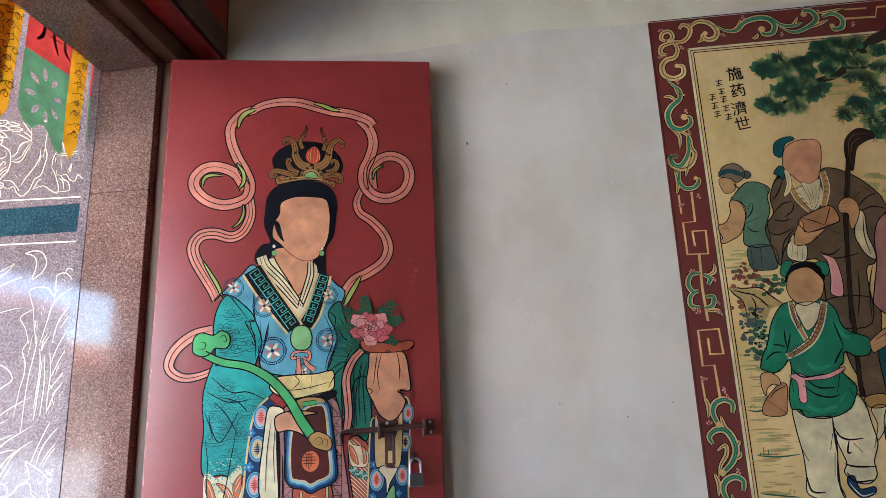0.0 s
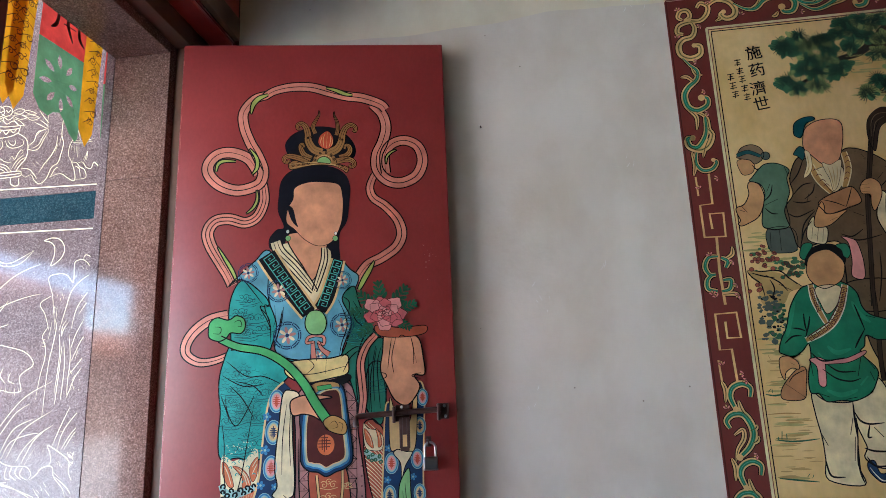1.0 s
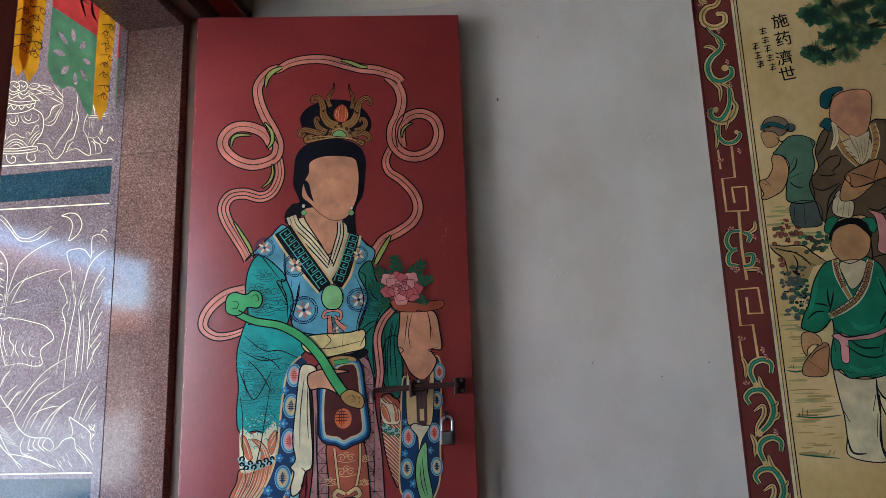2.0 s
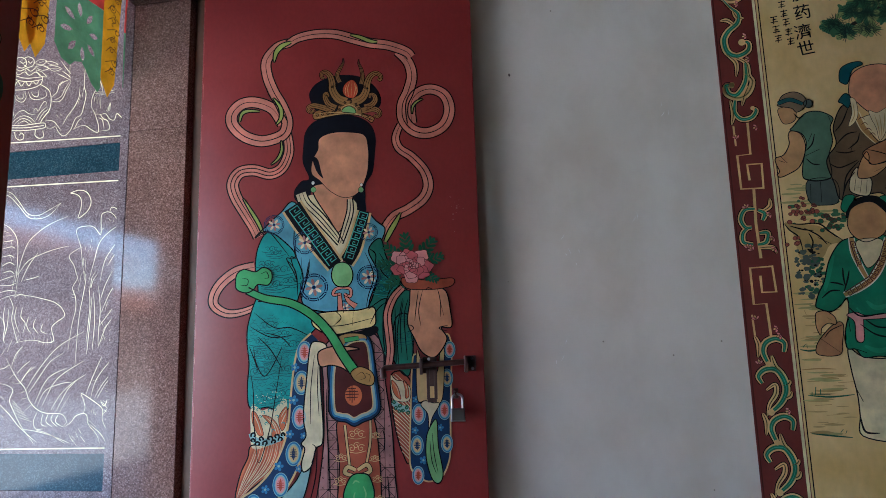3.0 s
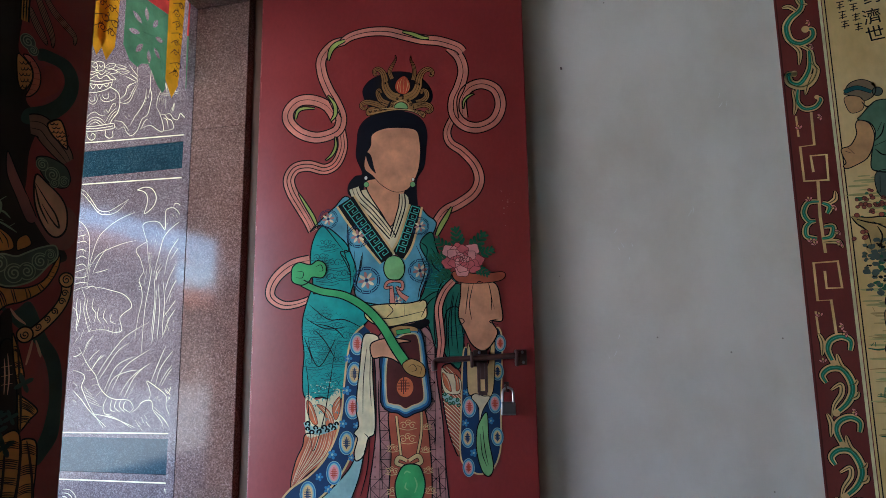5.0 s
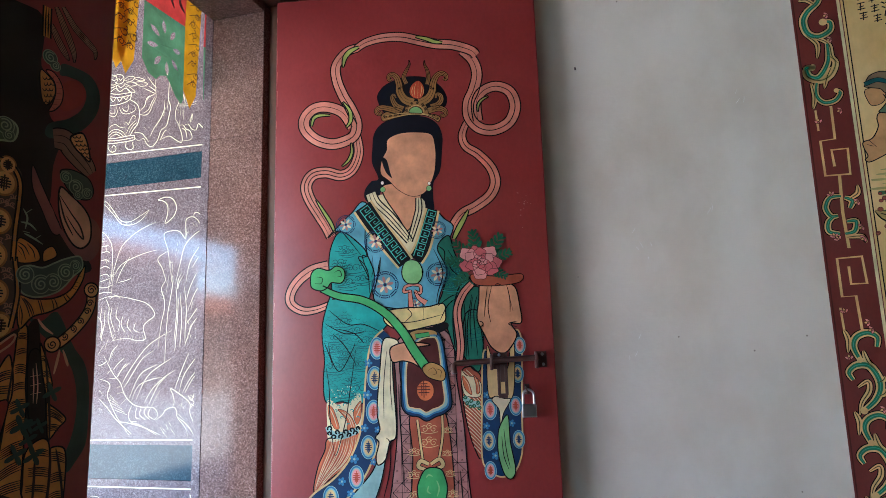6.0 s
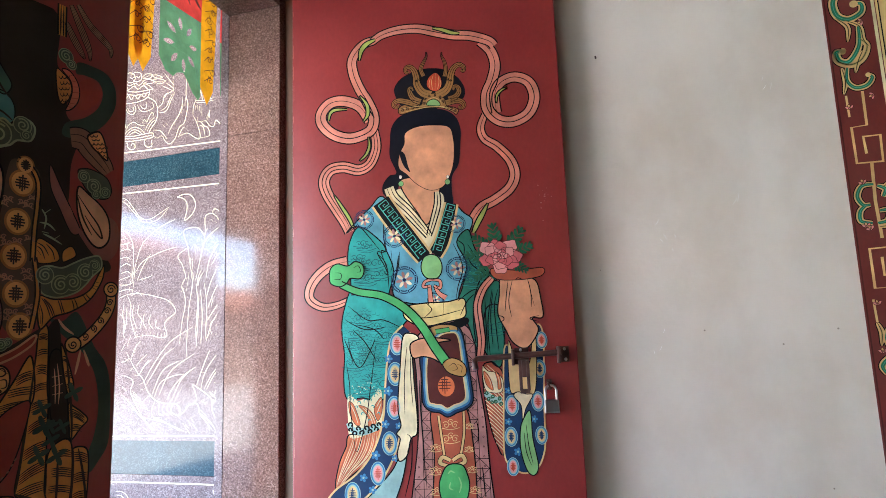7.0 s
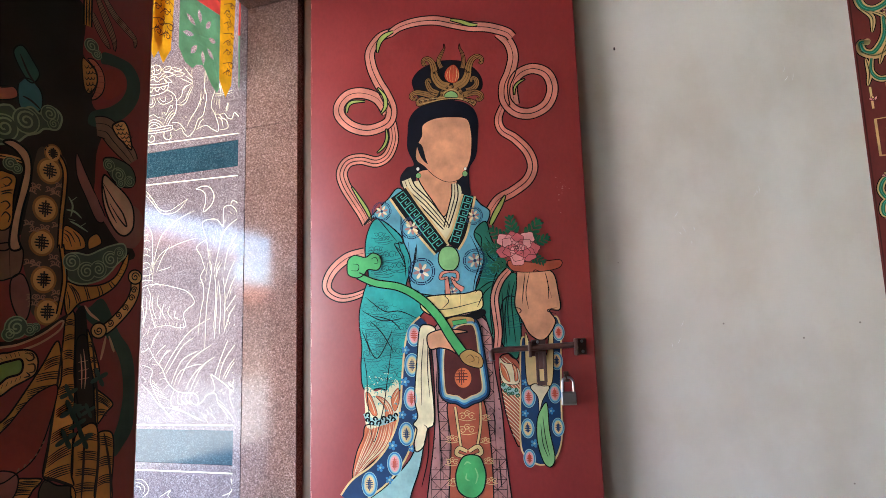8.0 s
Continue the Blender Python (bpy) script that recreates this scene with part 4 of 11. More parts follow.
strokes(leaf, "foam_curl", TEAL, 6.1, [[(0.150, 1.194), (0.153, 1.198), (0.157, 1.199), (0.160, 1.196), (0.159, 1.193), (0.156, 1.193)], [(0.175, 1.190), (0.173, 1.196), (0.168, 1.196), (0.165, 1.193), (0.166, 1.190), (0.168, 1.189)], [(0.176, 1.183), (0.178, 1.188), (0.183, 1.188), (0.185, 1.185), (0.185, 1.183), (0.182, 1.182)], [(0.204, 1.187), (0.201, 1.192), (0.196, 1.193), (0.194, 1.190), (0.194, 1.187), (0.197, 1.186)], [(0.205, 1.190), (0.207, 1.194), (0.212, 1.195), (0.214, 1.192), (0.213, 1.189), (0.211, 1.189)], [(0.232, 1.201), (0.229, 1.206), (0.224, 1.207), (0.221, 1.204), (0.222, 1.200), (0.224, 1.200)], [(0.228, 1.208), (0.230, 1.213), (0.235, 1.213), (0.237, 1.210), (0.236, 1.208), (0.234, 1.207)], [(0.170, 1.173), (0.172, 1.177), (0.175, 1.177), (0.177, 1.175), (0.176, 1.173), (0.174, 1.173)], [(0.195, 1.155), (0.192, 1.159), (0.189, 1.160), (0.186, 1.158), (0.187, 1.155), (0.189, 1.155)], [(0.211, 1.173), (0.214, 1.177), (0.217, 1.177), (0.220, 1.175), (0.219, 1.172), (0.217, 1.171)], [(0.211, 1.138), (0.210, 1.141), (0.206, 1.142), (0.204, 1.140), (0.205, 1.138), (0.207, 1.137)], [(0.228, 1.155), (0.230, 1.158), (0.234, 1.159), (0.235, 1.157), (0.235, 1.155), (0.233, 1.154)]], width=0.0022)
disc(leaf, "foam_fleck", CREAM, 6.05, 0.153, 1.206, 0.0009, 0.0009, line=0)
disc(leaf, "foam_fleck", CREAM, 6.05, 0.157, 1.210, 0.0011, 0.0010, line=0)
disc(leaf, "foam_fleck", CREAM, 6.05, 0.160, 1.205, 0.0013, 0.0011, line=0)
disc(leaf, "foam_fleck", CREAM, 6.05, 0.163, 1.228, 0.0014, 0.0013, line=0)
disc(leaf, "foam_fleck", CREAM, 6.05, 0.166, 1.223, 0.0011, 0.0010, line=0)
disc(leaf, "foam_fleck", CREAM, 6.05, 0.170, 1.216, 0.0010, 0.0011, line=0)
disc(leaf, "foam_fleck", CREAM, 6.05, 0.173, 1.208, 0.0009, 0.0009, line=0)
disc(leaf, "foam_fleck", CREAM, 6.05, 0.176, 1.209, 0.0015, 0.0014, line=0)
disc(leaf, "foam_fleck", CREAM, 6.05, 0.179, 1.227, 0.0014, 0.0013, line=0)
disc(leaf, "foam_fleck", CREAM, 6.05, 0.182, 1.226, 0.0011, 0.0010, line=0)
disc(leaf, "foam_fleck", CREAM, 6.05, 0.185, 1.212, 0.0014, 0.0013, line=0)
disc(leaf, "foam_fleck", CREAM, 6.05, 0.189, 1.225, 0.0014, 0.0013, line=0)
disc(leaf, "foam_fleck", CREAM, 6.05, 0.192, 1.231, 0.0009, 0.0009, line=0)
disc(leaf, "foam_fleck", CREAM, 6.05, 0.195, 1.222, 0.0014, 0.0014, line=0)
disc(leaf, "foam_fleck", CREAM, 6.05, 0.198, 1.219, 0.0010, 0.0010, line=0)
disc(leaf, "foam_fleck", CREAM, 6.05, 0.202, 1.219, 0.0010, 0.0009, line=0)
disc(leaf, "foam_fleck", CREAM, 6.05, 0.205, 1.235, 0.0014, 0.0013, line=0)
disc(leaf, "foam_fleck", CREAM, 6.05, 0.208, 1.222, 0.0010, 0.0010, line=0)
disc(leaf, "foam_fleck", CREAM, 6.05, 0.211, 1.235, 0.0012, 0.0012, line=0)
disc(leaf, "foam_fleck", CREAM, 6.05, 0.215, 1.234, 0.0014, 0.0013, line=0)
disc(leaf, "foam_fleck", CREAM, 6.05, 0.217, 1.222, 0.0013, 0.0012, line=0)
disc(leaf, "foam_fleck", CREAM, 6.05, 0.221, 1.225, 0.0012, 0.0011, line=0)
disc(leaf, "foam_fleck", CREAM, 6.05, 0.224, 1.216, 0.0010, 0.0011, line=0)
disc(leaf, "foam_fleck", CREAM, 6.05, 0.227, 1.234, 0.0009, 0.0008, line=0)
disc(leaf, "foam_fleck", CREAM, 6.05, 0.230, 1.216, 0.0014, 0.0013, line=0)
disc(leaf, "foam_fleck", CREAM, 6.05, 0.233, 1.219, 0.0012, 0.0011, line=0)
shape(leaf, "striped_hem", ORANGE, 4.8, [(0.152, 1.104), (0.193, 1.105), (0.237, 1.130), (0.236, 1.090), (0.217, 1.047), (0.177, 1.017), (0.139, 0.987), (0.122, 0.963), (0.115, 0.983), (0.127, 1.037), (0.144, 1.074)], label="orange striped hem")
strokes(leaf, "hem_stripe", CREAM, 5.7, [[(0.227, 1.109), (0.219, 1.070), (0.198, 1.039), (0.163, 1.012), (0.123, 0.971)], [(0.220, 1.108), (0.212, 1.070), (0.192, 1.039), (0.159, 1.011), (0.123, 0.971)], [(0.216, 1.107), (0.208, 1.070), (0.188, 1.038), (0.157, 1.010), (0.122, 0.972)], [(0.209, 1.106), (0.200, 1.070), (0.181, 1.038), (0.152, 1.010), (0.122, 0.972)], [(0.204, 1.105), (0.195, 1.070), (0.176, 1.038), (0.150, 1.009), (0.121, 0.973)], [(0.197, 1.104), (0.188, 1.070), (0.170, 1.038), (0.146, 1.008), (0.121, 0.973)], [(0.189, 1.103), (0.180, 1.070), (0.163, 1.038), (0.141, 1.007), (0.120, 0.974)], [(0.185, 1.103), (0.176, 1.070), (0.159, 1.038), (0.139, 1.007), (0.120, 0.975)], [(0.177, 1.101), (0.168, 1.071), (0.152, 1.037), (0.134, 1.006), (0.119, 0.975)], [(0.169, 1.100), (0.160, 1.071), (0.145, 1.037), (0.130, 1.005), (0.119, 0.976)], [(0.165, 1.100), (0.155, 1.071), (0.140, 1.037), (0.127, 1.004), (0.118, 0.976)]], width=0.0017)
strokes(leaf, "hem_shade", RUST, 5.75, [[(0.224, 1.109), (0.216, 1.070), (0.195, 1.039), (0.162, 1.011), (0.123, 0.971)], [(0.212, 1.107), (0.204, 1.070), (0.184, 1.038), (0.155, 1.010), (0.122, 0.972)], [(0.200, 1.105), (0.191, 1.070), (0.173, 1.038), (0.147, 1.008), (0.121, 0.973)], [(0.193, 1.104), (0.184, 1.070), (0.166, 1.038), (0.143, 1.008), (0.120, 0.974)], [(0.181, 1.102), (0.172, 1.071), (0.155, 1.038), (0.137, 1.006), (0.120, 0.975)], [(0.173, 1.101), (0.164, 1.071), (0.148, 1.037), (0.132, 1.005), (0.119, 0.976)], [(0.160, 1.099), (0.150, 1.071), (0.136, 1.037), (0.124, 1.004), (0.118, 0.977)]], width=0.0026)
band(leaf, "curl_band", AQUA, 5.9, [(0.152, 1.135), (0.161, 1.118), (0.178, 1.112), (0.195, 1.112), (0.213, 1.117), (0.234, 1.125)], (0.0144, 0.0216, 0.0144),  line=0)
strokes(leaf, "band_curl", INK, 6.4, [[(0.152, 1.126), (0.152, 1.132), (0.157, 1.135), (0.161, 1.133), (0.162, 1.130), (0.161, 1.127), (0.158, 1.127)], [(0.160, 1.113), (0.160, 1.118), (0.157, 1.121), (0.153, 1.119), (0.152, 1.117), (0.154, 1.115), (0.156, 1.115)], [(0.162, 1.104), (0.163, 1.110), (0.167, 1.113), (0.172, 1.111), (0.173, 1.108), (0.171, 1.105), (0.169, 1.106)], [(0.182, 1.116), (0.182, 1.121), (0.178, 1.124), (0.174, 1.123), (0.173, 1.119), (0.175, 1.117), (0.177, 1.117)], [(0.182, 1.105), (0.182, 1.111), (0.187, 1.114), (0.191, 1.113), (0.192, 1.109), (0.191, 1.107), (0.188, 1.107)], [(0.206, 1.116), (0.205, 1.122), (0.201, 1.125), (0.197, 1.124), (0.195, 1.121), (0.197, 1.118), (0.199, 1.118)], [(0.204, 1.108), (0.204, 1.113), (0.208, 1.116), (0.212, 1.115), (0.213, 1.112), (0.211, 1.110), (0.209, 1.110)], [(0.222, 1.120), (0.222, 1.126), (0.218, 1.129), (0.213, 1.128), (0.212, 1.125), (0.214, 1.122), (0.216, 1.122)], [(0.220, 1.114), (0.221, 1.119), (0.225, 1.122), (0.229, 1.120), (0.230, 1.117), (0.228, 1.115), (0.226, 1.115)], [(0.236, 1.125), (0.236, 1.130), (0.232, 1.133), (0.229, 1.131), (0.228, 1.129), (0.229, 1.127), (0.231, 1.127)]], width=0.0042,  taper=False)
shape(leaf, "lining", AQUA, 4.4, [(0.304, 1.064), (0.292, 0.997), (0.270, 0.937), (0.243, 0.865), (0.166, 0.865), (0.142, 0.904), (0.203, 0.951), (0.261, 1.010), (0.282, 1.044)], label="pale aqua sleeve lining")
band(leaf, "sleeve_border", NAVY, 6, [(0.312, 1.371), (0.286, 1.340), (0.277, 1.284), (0.272, 1.208), (0.269, 1.146), (0.255, 1.085), (0.225, 1.024), (0.182, 0.977), (0.135, 0.944), (0.110, 0.911)], (0.0284, 0.0568, 0.0639),  ink=PALE_GOLD,  line=0.005,  label="navy border with orange badges")
oval_badge(leaf, 0.285, 1.333, 0.0240, 7)
oval_badge(leaf, 0.278, 1.256, 0.0250, 7)
oval_badge(leaf, 0.274, 1.170, 0.0247, 7)
oval_badge(leaf, 0.259, 1.081, 0.0245, 7)
oval_badge(leaf, 0.227, 1.007, 0.0241, 7)
oval_badge(leaf, 0.160, 0.956, 0.0255, 7)
blossom(leaf, 0.261, 1.295, 0.0112, 7)
blossom(leaf, 0.258, 1.213, 0.0124, 7)
blossom(leaf, 0.249, 1.129, 0.0109, 7)
blossom(leaf, 0.284, 1.124, 0.0095, 7)
blossom(leaf, 0.222, 1.052, 0.0122, 7)
blossom(leaf, 0.272, 1.044, 0.0094, 7)
blossom(leaf, 0.189, 0.997, 0.0107, 7)
blossom(leaf, 0.212, 0.967, 0.0106, 7)
shape(leaf, "cuff", CREAM, 7, [(0.301, 1.351), (0.323, 1.359), (0.342, 1.349), (0.338, 1.328), (0.326, 1.314), (0.327, 1.241), (0.333, 1.151), (0.331, 1.104), (0.315, 1.091), (0.304, 1.050), (0.284, 1.036), (0.279, 1.057), (0.287, 1.091), (0.278, 1.105), (0.290, 1.125), (0.283, 1.173), (0.292, 1.277)], label="cream inner cuff")
strokes(leaf, "cuff_fold", INK, 8, [[(0.311, 1.325), (0.302, 1.242), (0.301, 1.152)], [(0.321, 1.311), (0.319, 1.241), (0.323, 1.172)], [(0.305, 1.104), (0.315, 1.091), (0.304, 1.057)]], width=0.0022)
shape(leaf, "palm", SKIN, 10.0, [(0.320, 1.329), (0.340, 1.342), (0.369, 1.346), (0.408, 1.343), (0.427, 1.337), (0.397, 1.333), (0.386, 1.327), (0.405, 1.316), (0.412, 1.300), (0.402, 1.280), (0.378, 1.292), (0.353, 1.298), (0.326, 1.296)], label="plain peach palm")
# right sleeve
shape(leaf, "sleeve_lower", RUST, 4.2, [(0.507, 1.264), (0.525, 1.278), (0.542, 1.270), (0.561, 1.229), (0.552, 1.055), (0.533, 1.075), (0.518, 1.128), (0.508, 1.196)], label="rust striped lower sleeve")
hatch(leaf, "hem_stripe", CREAM, 5.0, [(0.507, 1.264), (0.525, 1.278), (0.542, 1.270), (0.561, 1.229), (0.552, 1.055), (0.533, 1.075), (0.518, 1.128), (0.508, 1.196)], step=0.0095,  slope=-1.1,  lines=1)
shape(leaf, "sleeve_upper", DARK_JADE, 4, [(0.524, 1.417), (0.563, 1.415), (0.566, 1.332), (0.556, 1.270), (0.539, 1.270), (0.519, 1.298), (0.510, 1.333)])
shape(leaf, "sleeve_lower", NAVY, 4.8, [(0.565, 1.311), (0.585, 1.303), (0.597, 1.269), (0.635, 1.268), (0.635, 1.329), (0.654, 1.370), (0.666, 1.342), (0.663, 1.260), (0.658, 1.166), (0.656, 1.087), (0.650, 1.047), (0.631, 1.012), (0.597, 1.002), (0.571, 1.018), (0.552, 1.048), (0.556, 1.168)], ink=PALE_GOLD,  line=0.004,  label="navy sleeve border with orange badges")
oval_badge(leaf, 0.577, 1.168, 0.0214, 5.6)
oval_badge(leaf, 0.571, 1.091, 0.0198, 5.6)
oval_badge(leaf, 0.572, 1.018, 0.0183, 5.6)
oval_badge(leaf, 0.643, 1.176, 0.0201, 5.6)
oval_badge(leaf, 0.661, 1.329, 0.0178, 5.6)
oval_badge(leaf, 0.652, 1.257, 0.0189, 5.6)
oval_badge(leaf, 0.647, 1.093, 0.0185, 5.6)
blossom(leaf, 0.570, 1.205, 0.0095, 5.6)
blossom(leaf, 0.566, 1.128, 0.0094, 5.6)
blossom(leaf, 0.586, 1.054, 0.0105, 5.6)
blossom(leaf, 0.631, 1.133, 0.0092, 5.6)
shape(leaf, "cuff", PALE_GOLD, 6, [(0.576, 1.331), (0.594, 1.276), (0.625, 1.268), (0.639, 1.343), (0.647, 1.329), (0.639, 1.207), (0.614, 1.192), (0.594, 1.201), (0.574, 1.208)], line=0.0022)
shape(leaf, "cuff", CREAM, 6.6, [(0.583, 1.191), (0.594, 1.201), (0.614, 1.195), (0.631, 1.192), (0.612, 1.160), (0.602, 1.130), (0.600, 1.167)], line=0.0022)
shape(leaf, "cuff_tail", PALE_JADE, 6.4, [(0.602, 1.130), (0.622, 1.153), (0.625, 1.087), (0.635, 1.021), (0.624, 0.997), (0.607, 1.008), (0.594, 1.054), (0.594, 1.101)], line=0.0028)
strokes(leaf, "cuff_fold", INK, 7.4, [[(0.610, 1.120), (0.614, 1.067), (0.622, 1.025)], [(0.604, 1.101), (0.607, 1.054), (0.618, 1.021)]], width=0.002)
# veiled tray with a peony
shape(leaf, "veil", SKIN, 7, [(0.564, 1.498), (0.583, 1.491), (0.617, 1.496), (0.655, 1.483), (0.666, 1.432), (0.668, 1.388), (0.641, 1.386), (0.655, 1.357), (0.634, 1.320), (0.613, 1.310), (0.587, 1.327), (0.570, 1.360), (0.553, 1.401), (0.559, 1.451)], label="peach cloth under the tray")
strokes(leaf, "veil_fold", INK, 7.8, [[(0.595, 1.488), (0.583, 1.435), (0.588, 1.391)], [(0.634, 1.487), (0.648, 1.418)]], width=0.0022)
shape(leaf, "tray", RUST, 7.4, [(0.542, 1.520), (0.608, 1.512), (0.674, 1.516), (0.671, 1.495), (0.616, 1.487), (0.553, 1.492)], line=0.0022)
peony(leaf, 0.5655, 1.553, 0.058, 8)
# folds and patterns of the sleeves
shape(leaf, "sleeve_upper", DARK_JADE, 3.7, [(0.508, 1.468), (0.547, 1.487), (0.565, 1.471), (0.562, 1.384), (0.565, 1.298), (0.519, 1.296), (0.512, 1.361), (0.504, 1.424)], line=0.0024)
band(leaf, "scarf", PINK, 6.9, [(0.542, 1.495), (0.517, 1.467), (0.501, 1.424), (0.504, 1.374), (0.507, 1.331), (0.501, 1.288)], (0.018, 0.026, 0.018), folds=1, label='salmon scarf over the arm')
strokes(leaf, "sleeve_fold", INK, 6.5, [[(0.521, 1.442), (0.521, 1.386), (0.522, 1.300)], [(0.556, 1.465), (0.545, 1.422), (0.547, 1.360), (0.551, 1.305)], [(0.543, 1.460), (0.534, 1.398), (0.536, 1.324)], [(0.450, 1.439), (0.483, 1.462), (0.502, 1.468)], [(0.455, 1.401), (0.475, 1.438), (0.496, 1.456)], [(0.443, 1.592), (0.460, 1.553), (0.466, 1.520), (0.452, 1.477), (0.446, 1.445)], [(0.481, 1.558), (0.492, 1.532), (0.529, 1.503)]], 0.0028)
strokes(leaf, "sleeve_fold", INK, 4.6, [[(0.154, 1.439), (0.206, 1.399), (0.251, 1.397), (0.308, 1.369)], [(0.147, 1.401), (0.199, 1.374), (0.251, 1.378)], [(0.166, 1.375), (0.198, 1.342), (0.229, 1.291)], [(0.250, 1.347), (0.225, 1.373), (0.180, 1.387)], [(0.143, 1.351), (0.159, 1.312), (0.165, 1.292)], [(0.236, 1.577), (0.261, 1.544), (0.267, 1.479)], [(0.257, 1.655), (0.259, 1.583), (0.237, 1.580), (0.255, 1.544), (0.266, 1.516), (0.253, 1.526)], [(0.298, 1.577), (0.292, 1.529), (0.272, 1.472)], [(0.275, 1.582), (0.278, 1.543)]], 0.0028)
strokes(leaf, "veil_fold", INK, 7.9, [[(0.583, 1.484), (0.577, 1.446), (0.572, 1.406)], [(0.636, 1.483), (0.641, 1.449), (0.640, 1.415)], [(0.603, 1.487), (0.610, 1.492), (0.622, 1.487)], [(0.549, 1.397), (0.565, 1.393), (0.567, 1.384), (0.551, 1.377)], [(0.659, 1.392), (0.638, 1.388), (0.637, 1.383), (0.657, 1.377)]], 0.0024)
strokes(leaf, "sleeve_fold", INK, 6.7, [[(0.154, 1.351), (0.160, 1.315), (0.177, 1.279), (0.194, 1.284), (0.222, 1.337), (0.226, 1.349)], [(0.147, 1.292), (0.156, 1.232), (0.157, 1.174), (0.163, 1.116), (0.169, 1.064)], [(0.228, 1.331), (0.213, 1.231), (0.200, 1.150), (0.178, 1.070), (0.169, 1.064)]], 0.0026)
band(leaf, "curl_band", AQUA, 5.9, [(0.512, 1.201), (0.527, 1.186), (0.552, 1.181)], (0.012, 0.02, 0.012), line=0)
strokes(leaf, "band_curl", LEAF_GREEN, 6.6, [[(0.519, 1.201), (0.516, 1.197), (0.512, 1.198), (0.511, 1.201), (0.513, 1.204), (0.516, 1.203), (0.516, 1.201), (0.515, 1.200)], [(0.522, 1.182), (0.517, 1.182), (0.515, 1.186), (0.518, 1.189), (0.521, 1.189), (0.522, 1.186), (0.520, 1.184), (0.519, 1.185)], [(0.528, 1.186), (0.525, 1.190), (0.528, 1.194), (0.532, 1.194), (0.533, 1.190), (0.531, 1.188), (0.529, 1.188), (0.528, 1.190)], [(0.531, 1.177), (0.534, 1.181), (0.538, 1.181), (0.540, 1.178), (0.538, 1.175), (0.535, 1.175), (0.534, 1.177), (0.536, 1.179)], [(0.543, 1.189), (0.548, 1.190), (0.550, 1.186), (0.548, 1.183), (0.545, 1.182), (0.543, 1.185), (0.545, 1.187), (0.547, 1.187)], [(0.551, 1.178), (0.554, 1.174), (0.552, 1.170), (0.548, 1.169), (0.546, 1.172), (0.547, 1.175), (0.550, 1.175), (0.550, 1.173)]], 0.003, taper=False)
strokes(leaf, "band_curl", LEAF_GREEN, 6.6, [[(0.532, 1.179), (0.530, 1.175), (0.526, 1.174), (0.524, 1.177), (0.525, 1.180), (0.528, 1.180), (0.529, 1.178), (0.528, 1.177)]], 0.003, taper=False)
shape(leaf, "wave_hem", CREAM, 5.2, [(0.506, 1.268), (0.519, 1.256), (0.542, 1.250), (0.557, 1.232), (0.553, 1.203), (0.528, 1.201), (0.510, 1.213)], line=0.0016)
shape(leaf, "wave", ORANGE, 5.6, [(0.509, 1.256), (0.524, 1.239), (0.532, 1.208), (0.521, 1.213), (0.512, 1.228)], line=0.0012)
shape(leaf, "wave", ORANGE, 5.6, [(0.538, 1.255), (0.549, 1.244), (0.553, 1.215), (0.544, 1.209), (0.543, 1.232)], line=0.0012)
strokes(leaf, "wave_line", CREAM, 6.2, [[(0.512, 1.250), (0.523, 1.233), (0.528, 1.212)], [(0.542, 1.250), (0.548, 1.232), (0.549, 1.213)]], 0.0016)
strokes(leaf, "skirt_fold", INK, 4.6, [[(0.341, 1.238), (0.342, 1.169), (0.347, 1.067), (0.349, 0.988)], [(0.485, 1.131), (0.489, 1.109), (0.486, 1.075)], [(0.495, 1.019), (0.498, 0.975), (0.499, 0.948)], [(0.318, 1.095), (0.314, 1.022), (0.296, 0.950)], [(0.351, 1.022), (0.352, 0.966)]], 0.0034)
feathering(leaf, TEAL_LINE, 3.3, [(0.144, 1.427), (0.200, 1.437), (0.251, 1.410), (0.308, 1.369), (0.262, 1.334), (0.255, 1.289), (0.159, 1.292), (0.140, 1.351)], 0.0125)
feathering(leaf, TEAL_LINE, 3.3, [(0.145, 1.346), (0.240, 1.342), (0.248, 1.277), (0.237, 1.212), (0.207, 1.202), (0.158, 1.209), (0.150, 1.256)], 0.0125)
cloud_lines(leaf, DEEP_TEAL, 6.4, [(0.197, 1.606), (0.186, 1.567), (0.208, 1.511), (0.189, 1.538), (0.480, 1.552), (0.492, 1.519), (0.484, 1.494), (0.550, 1.422), (0.541, 1.366), (0.505, 1.531)])


# ---- painted figure on the shut leaf, kept to plain shapes ----
# tones guessed from the leaf's shaded side, then lightened in colour against low light
NIGHT = tone("umber_black_paint", 0.024, 0.017, 0.013, 0.4, 1.3, 0.2)
AMBER = tone("amber_gold_paint", 0.621, 0.257, 0.061)
AMBER_PALE = tone("pale_amber_paint", 0.702, 0.365, 0.135)
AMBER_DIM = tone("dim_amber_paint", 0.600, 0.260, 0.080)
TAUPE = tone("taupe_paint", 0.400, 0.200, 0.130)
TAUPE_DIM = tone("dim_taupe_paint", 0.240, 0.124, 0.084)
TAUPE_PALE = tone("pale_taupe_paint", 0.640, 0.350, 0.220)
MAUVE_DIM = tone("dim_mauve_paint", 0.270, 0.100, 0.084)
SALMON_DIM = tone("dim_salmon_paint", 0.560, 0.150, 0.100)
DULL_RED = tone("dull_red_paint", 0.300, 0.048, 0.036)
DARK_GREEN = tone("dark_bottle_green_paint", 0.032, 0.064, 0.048)
